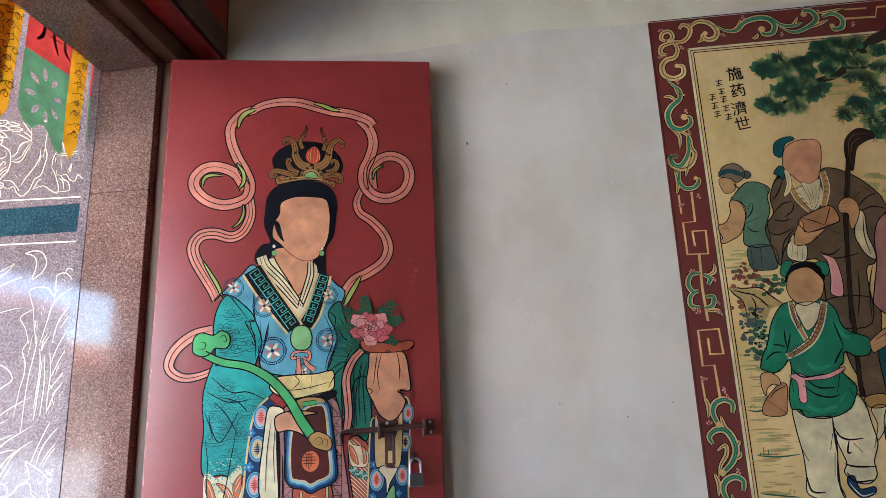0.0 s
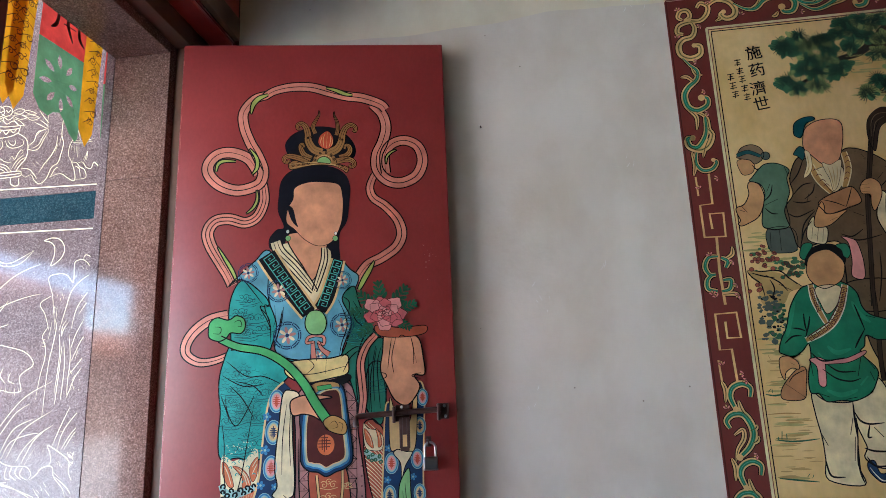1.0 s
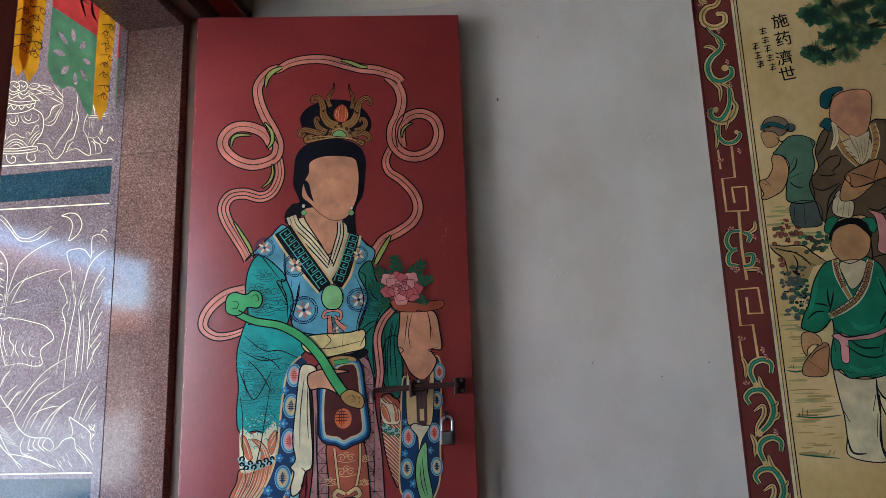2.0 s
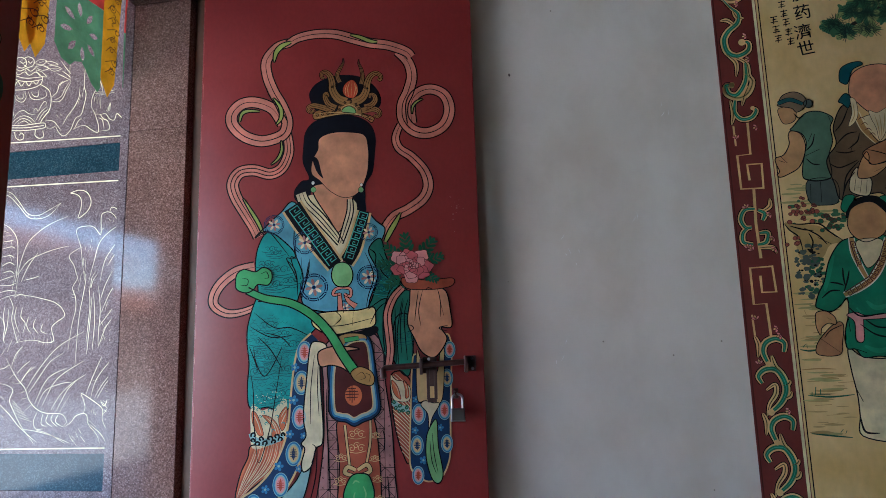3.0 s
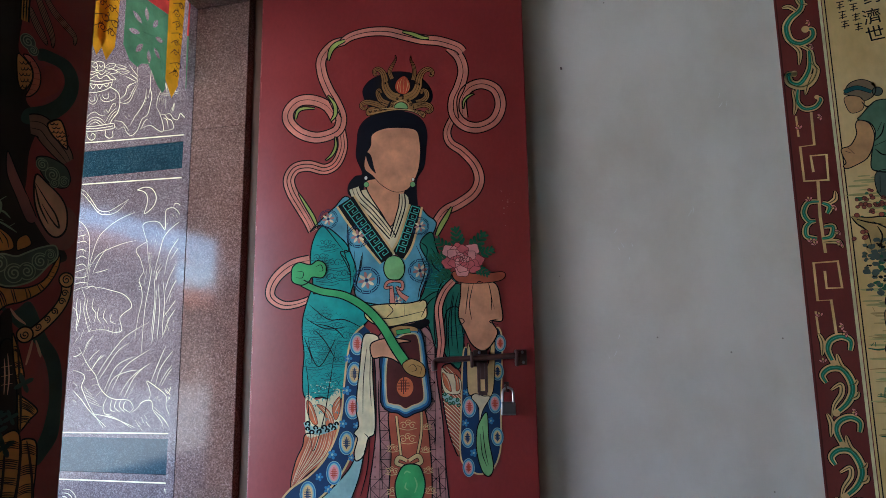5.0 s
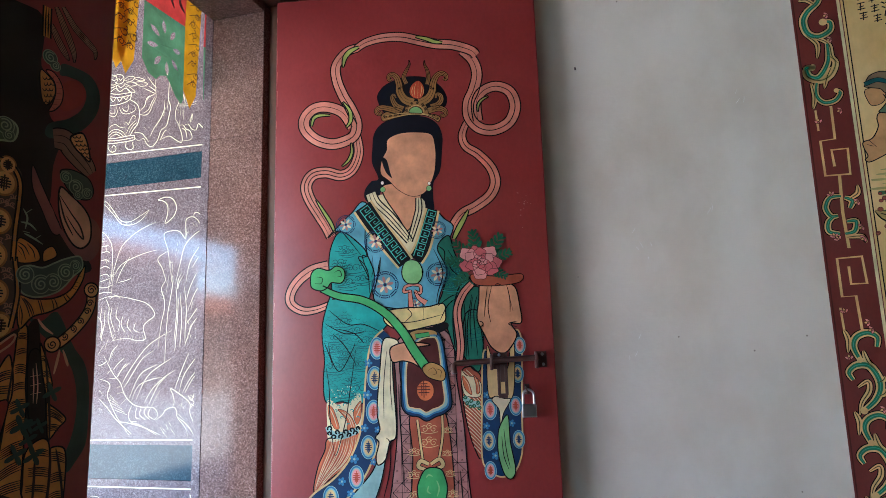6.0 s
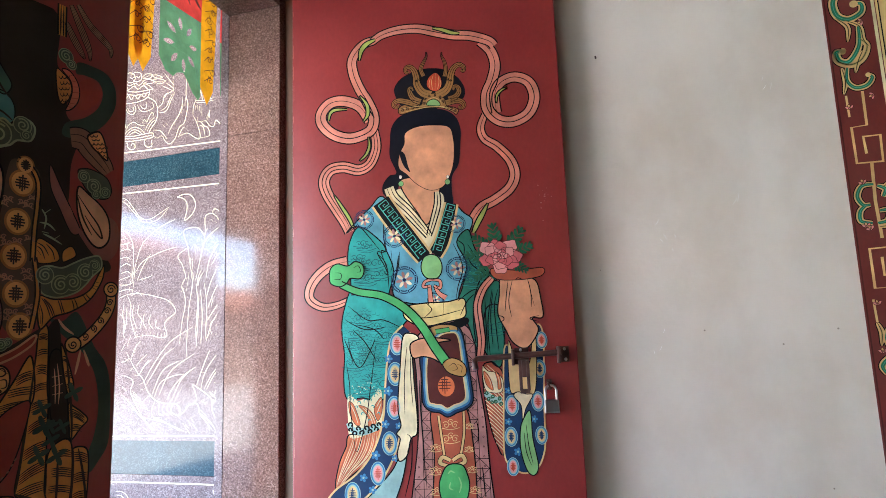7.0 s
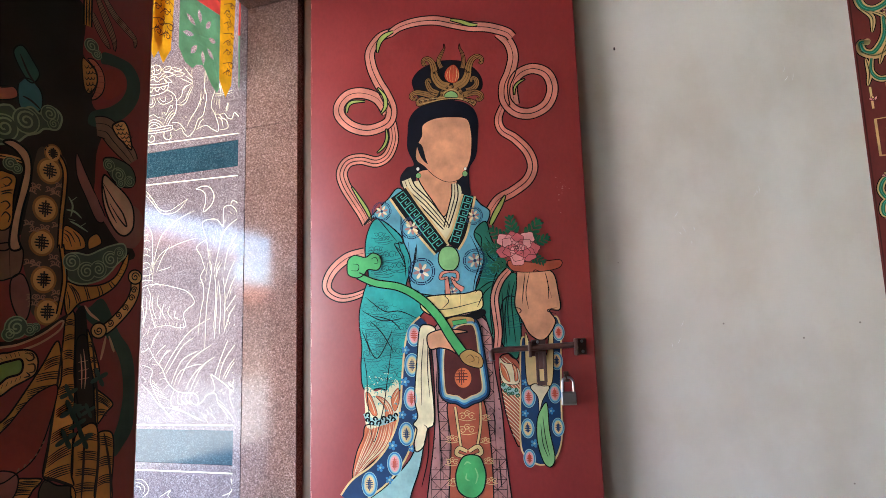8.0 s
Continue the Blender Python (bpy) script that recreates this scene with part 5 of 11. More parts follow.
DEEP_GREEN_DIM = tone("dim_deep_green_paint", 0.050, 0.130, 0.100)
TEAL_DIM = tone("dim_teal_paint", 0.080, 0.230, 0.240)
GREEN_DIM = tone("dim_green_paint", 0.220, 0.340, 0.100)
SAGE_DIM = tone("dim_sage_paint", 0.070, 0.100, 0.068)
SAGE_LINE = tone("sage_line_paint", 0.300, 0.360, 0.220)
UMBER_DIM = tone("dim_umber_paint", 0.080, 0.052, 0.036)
BADGE_RING = tone("badge_ring_paint", 0.380, 0.150, 0.050)


def sun_badge(parent, x, z, r, coat):
    s = Sheet()
    s.area(oval(x, z, r * 1.22, r * 1.3, 22), -(coat - 0.3) * COAT, 2)
    s.area(oval(x, z, r, r * 1.08, 22), -coat * COAT, 0)
    for bar in seal(x, z, r * 0.72, r * 0.8):
        s.line([Vector(q) for q in bar], 0.0023, -(coat + 0.4) * COAT, 1)
    s.done("round_badge", [AMBER_PALE, NIGHT, BADGE_RING], parent)


def cloud_curl(parent, x, z, r, flip, coat):
    """One scrolled lobe of a cloud: a pale rim, a dark body and a coiled line."""
    s = Sheet()
    s.area(oval(x, z, r * 1.12, r * 1.12, 20), -coat * COAT, 1)
    s.area(oval(x, z, r, r, 20), -(coat + 0.3) * COAT, 0)
    s.line(spiral(x, z, r * 0.82, 1.7, 0.9, flip, 24), r * 0.17, -(coat + 0.7) * COAT, 1)
    s.done("cloud_curl", [SAGE_DIM, SAGE_LINE], parent)


def strip_curl(parent, x, z, r, coat):
    s = Sheet()
    for f in (-1, 1):
        s.line(spiral(x + f * r * 0.5, z, r * 0.5, 1.2, 0.5, f, 14), 0.0016, -coat * COAT)
    s.line(smooth([(x - r, z - r * 0.6), (x, z - r * 0.2), (x + r, z - r * 0.6)], False), 0.0016, -coat * COAT)
    s.done("scroll_line", [TAUPE], parent)


def scroll_mark(parent, x, z, r, coat):
    s = Sheet()
    s.line(spiral(x, z, r, 1.5, x * 60, 1, 16), 0.0019, -coat * COAT)
    s.done("scroll_line", [NIGHT], parent)


def dark_leaf(parent, x, z, r, coat):
    s = Sheet()
    for a in (0.4, 2.0, 3.6, 5.2):
        s.area(oval(x + r * 0.5 * math.cos(a), z + r * 0.5 * math.sin(a), r * 0.55, r * 0.24, 10, a), -coat * COAT)
    s.done("leaf_spray", [DARK_GREEN], parent)


shape(leaf_b, "armour", NIGHT, 1, [(0.490, 1.802), (0.607, 1.855), (0.630, 1.827), (0.630, 1.769), (0.653, 1.749), (0.648, 1.697), (0.672, 1.673), (0.660, 1.619), (0.656, 1.549), (0.617, 1.509), (0.512, 1.492)], line=0, label='near-black body of the armour')
band(leaf_b, "strap", AMBER, 2, [(0.632, 1.868), (0.633, 1.839), (0.634, 1.818)], 0.013, line=0.003, folds=2)
strokes(leaf_b, "strap_mark", NIGHT, 3, [[(0.629, 1.855), (0.636, 1.852)], [(0.630, 1.845), (0.637, 1.841)], [(0.630, 1.834), (0.636, 1.831)], [(0.636, 1.857), (0.630, 1.847)], [(0.636, 1.847), (0.631, 1.836)]], 0.0016)
band(leaf_b, "plume", TAUPE, 1.8, [(0.646, 1.875), (0.659, 1.852), (0.671, 1.831), (0.680, 1.812), (0.682, 1.796)], (0.006, 0.02, 0.0016), line=0.0014, folds=3)
band(leaf_b, "plume", TAUPE, 1.8, [(0.657, 1.881), (0.678, 1.857), (0.699, 1.844), (0.717, 1.832), (0.718, 1.817)], (0.006, 0.02, 0.0016), line=0.0014, folds=3)
band(leaf_b, "plume", TAUPE, 1.8, [(0.640, 1.843), (0.652, 1.823), (0.665, 1.806), (0.673, 1.796)], (0.006, 0.02, 0.0016), line=0.0014, folds=3)
shape(leaf_b, "shoulder_wrap", DARK_GREEN, 1.4, [(0.662, 1.786), (0.689, 1.789), (0.714, 1.785), (0.730, 1.764), (0.730, 1.733), (0.714, 1.701), (0.687, 1.675), (0.657, 1.661), (0.643, 1.664), (0.649, 1.683), (0.678, 1.700), (0.699, 1.722), (0.707, 1.748), (0.698, 1.767), (0.674, 1.769), (0.660, 1.767)], line=0, label='dark green shoulder wrap')
shape(leaf_b, "shoulder_wrap", DULL_RED, 1.2, [(0.667, 1.755), (0.686, 1.767), (0.703, 1.761), (0.705, 1.743), (0.692, 1.724), (0.670, 1.710), (0.658, 1.726)], line=0)
shape(leaf_b, "shoulder", AMBER_DIM, 2.4, [(0.628, 1.761), (0.639, 1.759), (0.651, 1.749), (0.654, 1.732), (0.647, 1.715), (0.639, 1.710), (0.632, 1.724)], line=0.002)
strokes(leaf_b, "scale", NIGHT, 3.2, [[(0.632, 1.752), (0.635, 1.749), (0.637, 1.750), (0.639, 1.755)]], 0.0016)
strokes(leaf_b, "scale", NIGHT, 3.2, [[(0.637, 1.754), (0.640, 1.751), (0.643, 1.752), (0.644, 1.757)]], 0.0016)
strokes(leaf_b, "scale", NIGHT, 3.2, [[(0.643, 1.756), (0.645, 1.753), (0.648, 1.754), (0.649, 1.759)]], 0.0016)
strokes(leaf_b, "scale", NIGHT, 3.2, [[(0.635, 1.744), (0.637, 1.740), (0.640, 1.742), (0.641, 1.746)]], 0.0016)
strokes(leaf_b, "scale", NIGHT, 3.2, [[(0.640, 1.746), (0.642, 1.742), (0.645, 1.744), (0.646, 1.748)]], 0.0016)
strokes(leaf_b, "scale", NIGHT, 3.2, [[(0.645, 1.748), (0.648, 1.745), (0.651, 1.746), (0.652, 1.750)]], 0.0016)
strokes(leaf_b, "scale", NIGHT, 3.2, [[(0.633, 1.734), (0.636, 1.731), (0.638, 1.732), (0.640, 1.736)]], 0.0016)
strokes(leaf_b, "scale", NIGHT, 3.2, [[(0.638, 1.736), (0.641, 1.733), (0.644, 1.734), (0.645, 1.738)]], 0.0016)
strokes(leaf_b, "scale", NIGHT, 3.2, [[(0.644, 1.738), (0.646, 1.735), (0.649, 1.736), (0.650, 1.740)]], 0.0016)
strokes(leaf_b, "scale", NIGHT, 3.2, [[(0.636, 1.726), (0.638, 1.722), (0.641, 1.723), (0.642, 1.728)]], 0.0016)
strokes(leaf_b, "scale", NIGHT, 3.2, [[(0.641, 1.728), (0.643, 1.724), (0.646, 1.725), (0.648, 1.730)]], 0.0016)
strokes(leaf_b, "scale", NIGHT, 3.2, [[(0.646, 1.730), (0.649, 1.726), (0.652, 1.727), (0.653, 1.732)]], 0.0016)
strokes(leaf_b, "scale", NIGHT, 3.2, [[(0.634, 1.716), (0.637, 1.712), (0.639, 1.714), (0.641, 1.718)]], 0.0016)
strokes(leaf_b, "scale", NIGHT, 3.2, [[(0.639, 1.718), (0.642, 1.714), (0.645, 1.715), (0.646, 1.720)]], 0.0016)
strokes(leaf_b, "scale", NIGHT, 3.2, [[(0.645, 1.720), (0.647, 1.716), (0.650, 1.717), (0.651, 1.722)]], 0.0016)
shape(leaf_b, "shoulder_edge", SALMON_DIM, 2.0, [(0.637, 1.764), (0.648, 1.767), (0.661, 1.756), (0.667, 1.740), (0.665, 1.721), (0.655, 1.706), (0.646, 1.702), (0.651, 1.716), (0.655, 1.736), (0.651, 1.752)], line=0.002, label='dull red pleated edge of the shoulder guard')
strokes(leaf_b, "pleat", DULL_RED, 2.8, [[(0.651, 1.760), (0.658, 1.761)], [(0.654, 1.752), (0.662, 1.753)], [(0.656, 1.743), (0.666, 1.746)], [(0.656, 1.734), (0.667, 1.737)], [(0.654, 1.724), (0.666, 1.727)], [(0.652, 1.715), (0.663, 1.717)], [(0.650, 1.709), (0.656, 1.708)]], 0.002)
shape(leaf_b, "elbow_scale", AMBER_PALE, 2.6, [(0.684, 1.670), (0.695, 1.681), (0.706, 1.683), (0.715, 1.667), (0.720, 1.641), (0.704, 1.649), (0.692, 1.657)], line=0.003)
strokes(leaf_b, "scale", NIGHT, 3.4, [[(0.688, 1.675), (0.689, 1.672), (0.693, 1.673), (0.694, 1.677)], [(0.694, 1.677), (0.696, 1.674), (0.700, 1.675), (0.701, 1.679)], [(0.691, 1.669), (0.693, 1.667), (0.697, 1.668), (0.698, 1.671)], [(0.698, 1.671), (0.700, 1.669), (0.704, 1.670), (0.705, 1.673)], [(0.688, 1.662), (0.690, 1.659), (0.694, 1.660), (0.695, 1.664)], [(0.695, 1.664), (0.697, 1.661), (0.701, 1.662), (0.702, 1.666)], [(0.702, 1.666), (0.704, 1.663), (0.708, 1.664), (0.709, 1.668)], [(0.709, 1.668), (0.711, 1.665), (0.715, 1.666), (0.716, 1.670)], [(0.699, 1.658), (0.701, 1.655), (0.705, 1.657), (0.706, 1.660)], [(0.706, 1.660), (0.708, 1.657), (0.712, 1.659), (0.713, 1.662)], [(0.713, 1.662), (0.715, 1.660), (0.719, 1.661), (0.720, 1.665)], [(0.703, 1.653), (0.705, 1.650), (0.708, 1.651), (0.710, 1.655)]], 0.0018)
strokes(leaf_b, "scale", NIGHT, 3.4, [[(0.710, 1.655), (0.712, 1.652), (0.716, 1.653), (0.717, 1.657)], [(0.707, 1.647), (0.708, 1.644), (0.712, 1.645), (0.714, 1.649)], [(0.714, 1.649), (0.716, 1.646), (0.720, 1.647), (0.721, 1.651)]], 0.0018)
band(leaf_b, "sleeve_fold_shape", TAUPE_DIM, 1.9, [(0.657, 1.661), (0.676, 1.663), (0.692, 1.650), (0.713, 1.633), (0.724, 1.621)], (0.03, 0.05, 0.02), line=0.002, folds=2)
shape(leaf_b, "collar_leaf", TEAL_DIM, 2, [(0.538, 1.682), (0.543, 1.697), (0.558, 1.699), (0.571, 1.684), (0.572, 1.662), (0.561, 1.653), (0.543, 1.655)], line=0.002, label='dull teal leaf of the collar')
shape(leaf_b, "collar_leaf", DEEP_GREEN_DIM, 2.2, [(0.529, 1.730), (0.540, 1.745), (0.556, 1.728), (0.566, 1.712), (0.558, 1.696), (0.546, 1.701)], line=0.002)
strokes(leaf_b, "collar_line", NIGHT, 3, [[(0.538, 1.731), (0.551, 1.707), (0.565, 1.692)], [(0.545, 1.672), (0.557, 1.669), (0.570, 1.661)], [(0.516, 1.674), (0.532, 1.683), (0.546, 1.699)]], 0.003)
shape(leaf_b, "collar_leaf", SALMON_DIM, 1.8, [(0.510, 1.672), (0.532, 1.681), (0.539, 1.670), (0.528, 1.661), (0.511, 1.657)], line=0.002)
shape(leaf_b, "cloud_band", SAGE_DIM, 2.8, [(0.512, 1.642), (0.528, 1.653), (0.540, 1.648), (0.557, 1.660), (0.570, 1.654), (0.576, 1.666), (0.592, 1.668), (0.602, 1.658), (0.597, 1.639), (0.578, 1.634), (0.569, 1.625), (0.554, 1.617), (0.543, 1.605), (0.526, 1.597), (0.515, 1.600)], line=0.003, ink=SAGE_LINE, label='sage green cloud band')
cloud_curl(leaf_b, 0.552, 1.638, 0.017, 1, 3.6)
cloud_curl(leaf_b, 0.524, 1.620, 0.017, 1, 3.6)
cloud_curl(leaf_b, 0.584, 1.658, 0.012, -1, 3.6)
cloud_curl(leaf_b, 0.590, 1.645, 0.008, 1, 3.6)
cloud_curl(leaf_b, 0.642, 1.788, 0.011, 1, 3.0)
cloud_curl(leaf_b, 0.651, 1.778, 0.008, -1, 3.0)
shape(leaf_b, "cuff_cloud", SAGE_DIM, 2.6, [(0.671, 1.612), (0.686, 1.619), (0.706, 1.617), (0.722, 1.610), (0.730, 1.593), (0.724, 1.579), (0.708, 1.575), (0.692, 1.581), (0.680, 1.593)], line=0.002)
cloud_curl(leaf_b, 0.681, 1.605, 0.009, 1, 3.4)
cloud_curl(leaf_b, 0.699, 1.593, 0.011, -1, 3.4)
cloud_curl(leaf_b, 0.719, 1.587, 0.008, 1, 3.4)
cloud_curl(leaf_b, 0.703, 1.581, 0.007, 1, 3.4)
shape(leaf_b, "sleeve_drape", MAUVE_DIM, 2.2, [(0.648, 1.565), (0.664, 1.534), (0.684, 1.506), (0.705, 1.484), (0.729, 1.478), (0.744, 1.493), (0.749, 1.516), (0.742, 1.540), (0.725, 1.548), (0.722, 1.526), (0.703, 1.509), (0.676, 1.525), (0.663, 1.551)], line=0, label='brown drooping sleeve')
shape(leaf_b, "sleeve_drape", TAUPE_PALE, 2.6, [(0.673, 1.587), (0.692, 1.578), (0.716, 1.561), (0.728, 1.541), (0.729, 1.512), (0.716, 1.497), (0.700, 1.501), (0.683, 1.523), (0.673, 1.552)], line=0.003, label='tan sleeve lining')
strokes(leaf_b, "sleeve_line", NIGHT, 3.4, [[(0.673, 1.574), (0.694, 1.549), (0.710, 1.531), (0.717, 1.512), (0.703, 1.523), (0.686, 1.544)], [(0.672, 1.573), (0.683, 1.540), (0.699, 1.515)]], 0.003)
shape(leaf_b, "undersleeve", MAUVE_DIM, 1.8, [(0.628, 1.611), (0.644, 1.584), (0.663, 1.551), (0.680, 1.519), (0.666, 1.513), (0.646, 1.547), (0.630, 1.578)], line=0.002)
shape(leaf_b, "strip", UMBER_DIM, 3, [(0.576, 1.607), (0.609, 1.599), (0.614, 1.574), (0.614, 1.541), (0.611, 1.504), (0.612, 1.464), (0.559, 1.458), (0.559, 1.499), (0.565, 1.544), (0.567, 1.582)], line=0, label='dark strip with a row of round gold badges')
band(leaf_b, "strip_edge", AMBER, 3.8, [(0.581, 1.607), (0.599, 1.600), (0.611, 1.580), (0.612, 1.547), (0.610, 1.508), (0.610, 1.464)], 0.0066, line=0.0025)
sun_badge(leaf_b, 0.589, 1.574, 0.0150, 4.2)
sun_badge(leaf_b, 0.586, 1.518, 0.0150, 4.2)
sun_badge(leaf_b, 0.584, 1.469, 0.0150, 4.2)
sun_badge(leaf_b, 0.592, 1.601, 0.0105, 4.2)
strip_curl(leaf_b, 0.571, 1.548, 0.0075, 4)
strip_curl(leaf_b, 0.592, 1.547, 0.0075, 4)
strip_curl(leaf_b, 0.605, 1.556, 0.0075, 4)
strip_curl(leaf_b, 0.565, 1.541, 0.0075, 4)
strip_curl(leaf_b, 0.565, 1.494, 0.0075, 4)
strip_curl(leaf_b, 0.587, 1.491, 0.0075, 4)
strip_curl(leaf_b, 0.604, 1.497, 0.0075, 4)
strip_curl(leaf_b, 0.599, 1.544, 0.0075, 4)
strip_curl(leaf_b, 0.573, 1.486, 0.0075, 4)
shape(leaf_b, "lapel", TAUPE_PALE, 4, [(0.524, 1.599), (0.537, 1.605), (0.556, 1.595), (0.563, 1.575), (0.562, 1.546), (0.555, 1.511), (0.552, 1.474), (0.556, 1.457), (0.542, 1.456), (0.542, 1.490), (0.550, 1.541), (0.553, 1.573), (0.541, 1.591)], line=0.003, label='tan lapel')
shape(leaf_b, "lapel_panel", AMBER, 4.4, [(0.518, 1.552), (0.535, 1.558), (0.544, 1.552), (0.542, 1.527), (0.541, 1.487), (0.523, 1.484)], line=0.002)
strokes(leaf_b, "lapel_scroll", NIGHT, 5.2, [[(0.524, 1.547), (0.532, 1.552), (0.538, 1.548), (0.533, 1.540), (0.527, 1.542)], [(0.525, 1.530), (0.534, 1.534), (0.541, 1.536)], [(0.526, 1.527), (0.534, 1.531), (0.540, 1.531)], [(0.526, 1.515), (0.533, 1.519), (0.538, 1.514), (0.533, 1.507)], [(0.528, 1.497), (0.533, 1.504), (0.539, 1.499), (0.537, 1.490)], [(0.525, 1.536), (0.536, 1.541)]], 0.0022)
strokes(leaf_b, "belt_line", AMBER_PALE, 4.2, [[(0.519, 1.581), (0.536, 1.582), (0.550, 1.581)], [(0.519, 1.577), (0.536, 1.578), (0.550, 1.577)]], 0.003)
cloud_curl(leaf_b, 0.535, 1.572, 0.009, 1, 4.0)
cloud_curl(leaf_b, 0.544, 1.567, 0.007, -1, 4.0)
shape(leaf_b, "under_robe", TAUPE_DIM, 3.4, [(0.523, 1.483), (0.540, 1.485), (0.542, 1.456), (0.525, 1.454)], line=0.002)
shape(leaf_b, "cape_top", AMBER, 3.1, [(0.615, 1.497), (0.632, 1.494), (0.646, 1.483), (0.647, 1.468), (0.615, 1.464)], line=0.002)
strokes(leaf_b, "cape_line", NIGHT, 4, [[(0.615, 1.492), (0.625, 1.487), (0.633, 1.475)], [(0.615, 1.487), (0.622, 1.482), (0.628, 1.468)], [(0.616, 1.481), (0.622, 1.474)], [(0.628, 1.492), (0.638, 1.482), (0.642, 1.470)]], 0.0019)
shape(leaf_b, "cape_top", AMBER, 3.1, [(0.654, 1.484), (0.667, 1.493), (0.675, 1.480), (0.661, 1.470), (0.654, 1.469)], line=0.002)
strokes(leaf_b, "vine_line", SAGE_LINE, 3.2, [[(0.619, 1.542), (0.626, 1.530), (0.624, 1.513)], [(0.617, 1.522), (0.630, 1.521), (0.641, 1.513)], [(0.631, 1.508), (0.621, 1.509)], [(0.623, 1.536), (0.632, 1.544)], [(0.638, 1.499), (0.648, 1.507)], [(0.623, 1.506), (0.635, 1.502), (0.652, 1.494)]], 0.003)
shape(leaf_b, "strip", UMBER_DIM, 3.05, [(0.560, 1.461), (0.613, 1.468), (0.620, 1.426), (0.618, 1.385), (0.614, 1.369), (0.595, 1.360), (0.576, 1.371), (0.568, 1.410)], line=0)
band(leaf_b, "strip_edge", AMBER, 3.85, [(0.612, 1.470), (0.617, 1.445), (0.620, 1.420), (0.618, 1.395), (0.614, 1.369)], 0.0066, line=0.0025)
sun_badge(leaf_b, 0.590, 1.417, 0.0150, 4.2)
sun_badge(leaf_b, 0.598, 1.372, 0.0150, 4.2)
strip_curl(leaf_b, 0.569, 1.440, 0.0075, 4)
strip_curl(leaf_b, 0.578, 1.438, 0.0075, 4)
strip_curl(leaf_b, 0.605, 1.441, 0.0075, 4)
strip_curl(leaf_b, 0.602, 1.450, 0.0075, 4)
strip_curl(leaf_b, 0.575, 1.392, 0.0075, 4)
strip_curl(leaf_b, 0.587, 1.392, 0.0075, 4)
strip_curl(leaf_b, 0.609, 1.400, 0.0075, 4)
strip_curl(leaf_b, 0.612, 1.391, 0.0075, 4)
strip_curl(leaf_b, 0.578, 1.383, 0.0075, 4)
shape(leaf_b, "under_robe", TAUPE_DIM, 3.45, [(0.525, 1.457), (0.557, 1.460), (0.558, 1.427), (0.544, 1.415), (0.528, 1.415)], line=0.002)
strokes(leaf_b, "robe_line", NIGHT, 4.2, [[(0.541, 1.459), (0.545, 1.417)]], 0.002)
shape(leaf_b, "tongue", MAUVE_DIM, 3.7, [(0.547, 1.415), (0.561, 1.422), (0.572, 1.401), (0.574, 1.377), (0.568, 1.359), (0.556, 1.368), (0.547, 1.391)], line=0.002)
shape(leaf_b, "cape", AMBER, 3.3, [(0.622, 1.414), (0.643, 1.412), (0.675, 1.415), (0.700, 1.429), (0.714, 1.455), (0.723, 1.470), (0.720, 1.445), (0.701, 1.414), (0.672, 1.395), (0.645, 1.386), (0.626, 1.369)], line=0.0025, label='amber cape edge with dark fold lines')
strokes(leaf_b, "cape_line", NIGHT, 4, [[(0.626, 1.413), (0.634, 1.402), (0.642, 1.382)], [(0.629, 1.412), (0.637, 1.402), (0.645, 1.386)], [(0.630, 1.412), (0.641, 1.401), (0.647, 1.387)], [(0.650, 1.412), (0.655, 1.400), (0.658, 1.390)], [(0.654, 1.412), (0.658, 1.400), (0.662, 1.391)], [(0.671, 1.414), (0.675, 1.404), (0.676, 1.397)], [(0.675, 1.415), (0.680, 1.406), (0.681, 1.399)], [(0.689, 1.421), (0.695, 1.413), (0.698, 1.411)], [(0.693, 1.423), (0.699, 1.417), (0.702, 1.415)], [(0.704, 1.433), (0.711, 1.430)], [(0.706, 1.436), (0.714, 1.435)], [(0.709, 1.442), (0.716, 1.441)], [(0.713, 1.452), (0.720, 1.451)], [(0.624, 1.404), (0.629, 1.389), (0.629, 1.373)], [(0.624, 1.398), (0.627, 1.376)]], 0.0019)
shape(leaf_b, "cloud_band", SAGE_DIM, 3.6, [(0.620, 1.452), (0.634, 1.460), (0.654, 1.459), (0.672, 1.468), (0.690, 1.477), (0.713, 1.483), (0.718, 1.466), (0.703, 1.450), (0.692, 1.436), (0.678, 1.424), (0.657, 1.416), (0.640, 1.415), (0.624, 1.423)], line=0.0025, ink=SAGE_LINE)
cloud_curl(leaf_b, 0.629, 1.446, 0.012, 1, 4.4)
cloud_curl(leaf_b, 0.653, 1.434, 0.013, 1, 4.4)
cloud_curl(leaf_b, 0.672, 1.439, 0.012, -1, 4.4)
cloud_curl(leaf_b, 0.691, 1.456, 0.012, 1, 4.4)
cloud_curl(leaf_b, 0.706, 1.468, 0.008, -1, 4.4)
band(leaf_b, "curl_ornament", AMBER_PALE, 4.4, [(0.736, 1.432), (0.737, 1.411), (0.729, 1.390), (0.711, 1.368), (0.689, 1.349), (0.675, 1.346)], (0.016, 0.0165, 0.015), line=0.0025, label='amber scroll ornament')
disc(leaf_b, "curl_end", AMBER_PALE, 4.8, 0.736, 1.432, 0.0125, 0.0115, line=0.0025)
disc(leaf_b, "curl_end", AMBER_PALE, 4.8, 0.677, 1.346, 0.0125, 0.0115, line=0.0025)
scroll_mark(leaf_b, 0.736, 1.432, 0.008, 5.6)
scroll_mark(leaf_b, 0.677, 1.346, 0.007, 5.6)
scroll_mark(leaf_b, 0.735, 1.411, 0.006, 5.6)
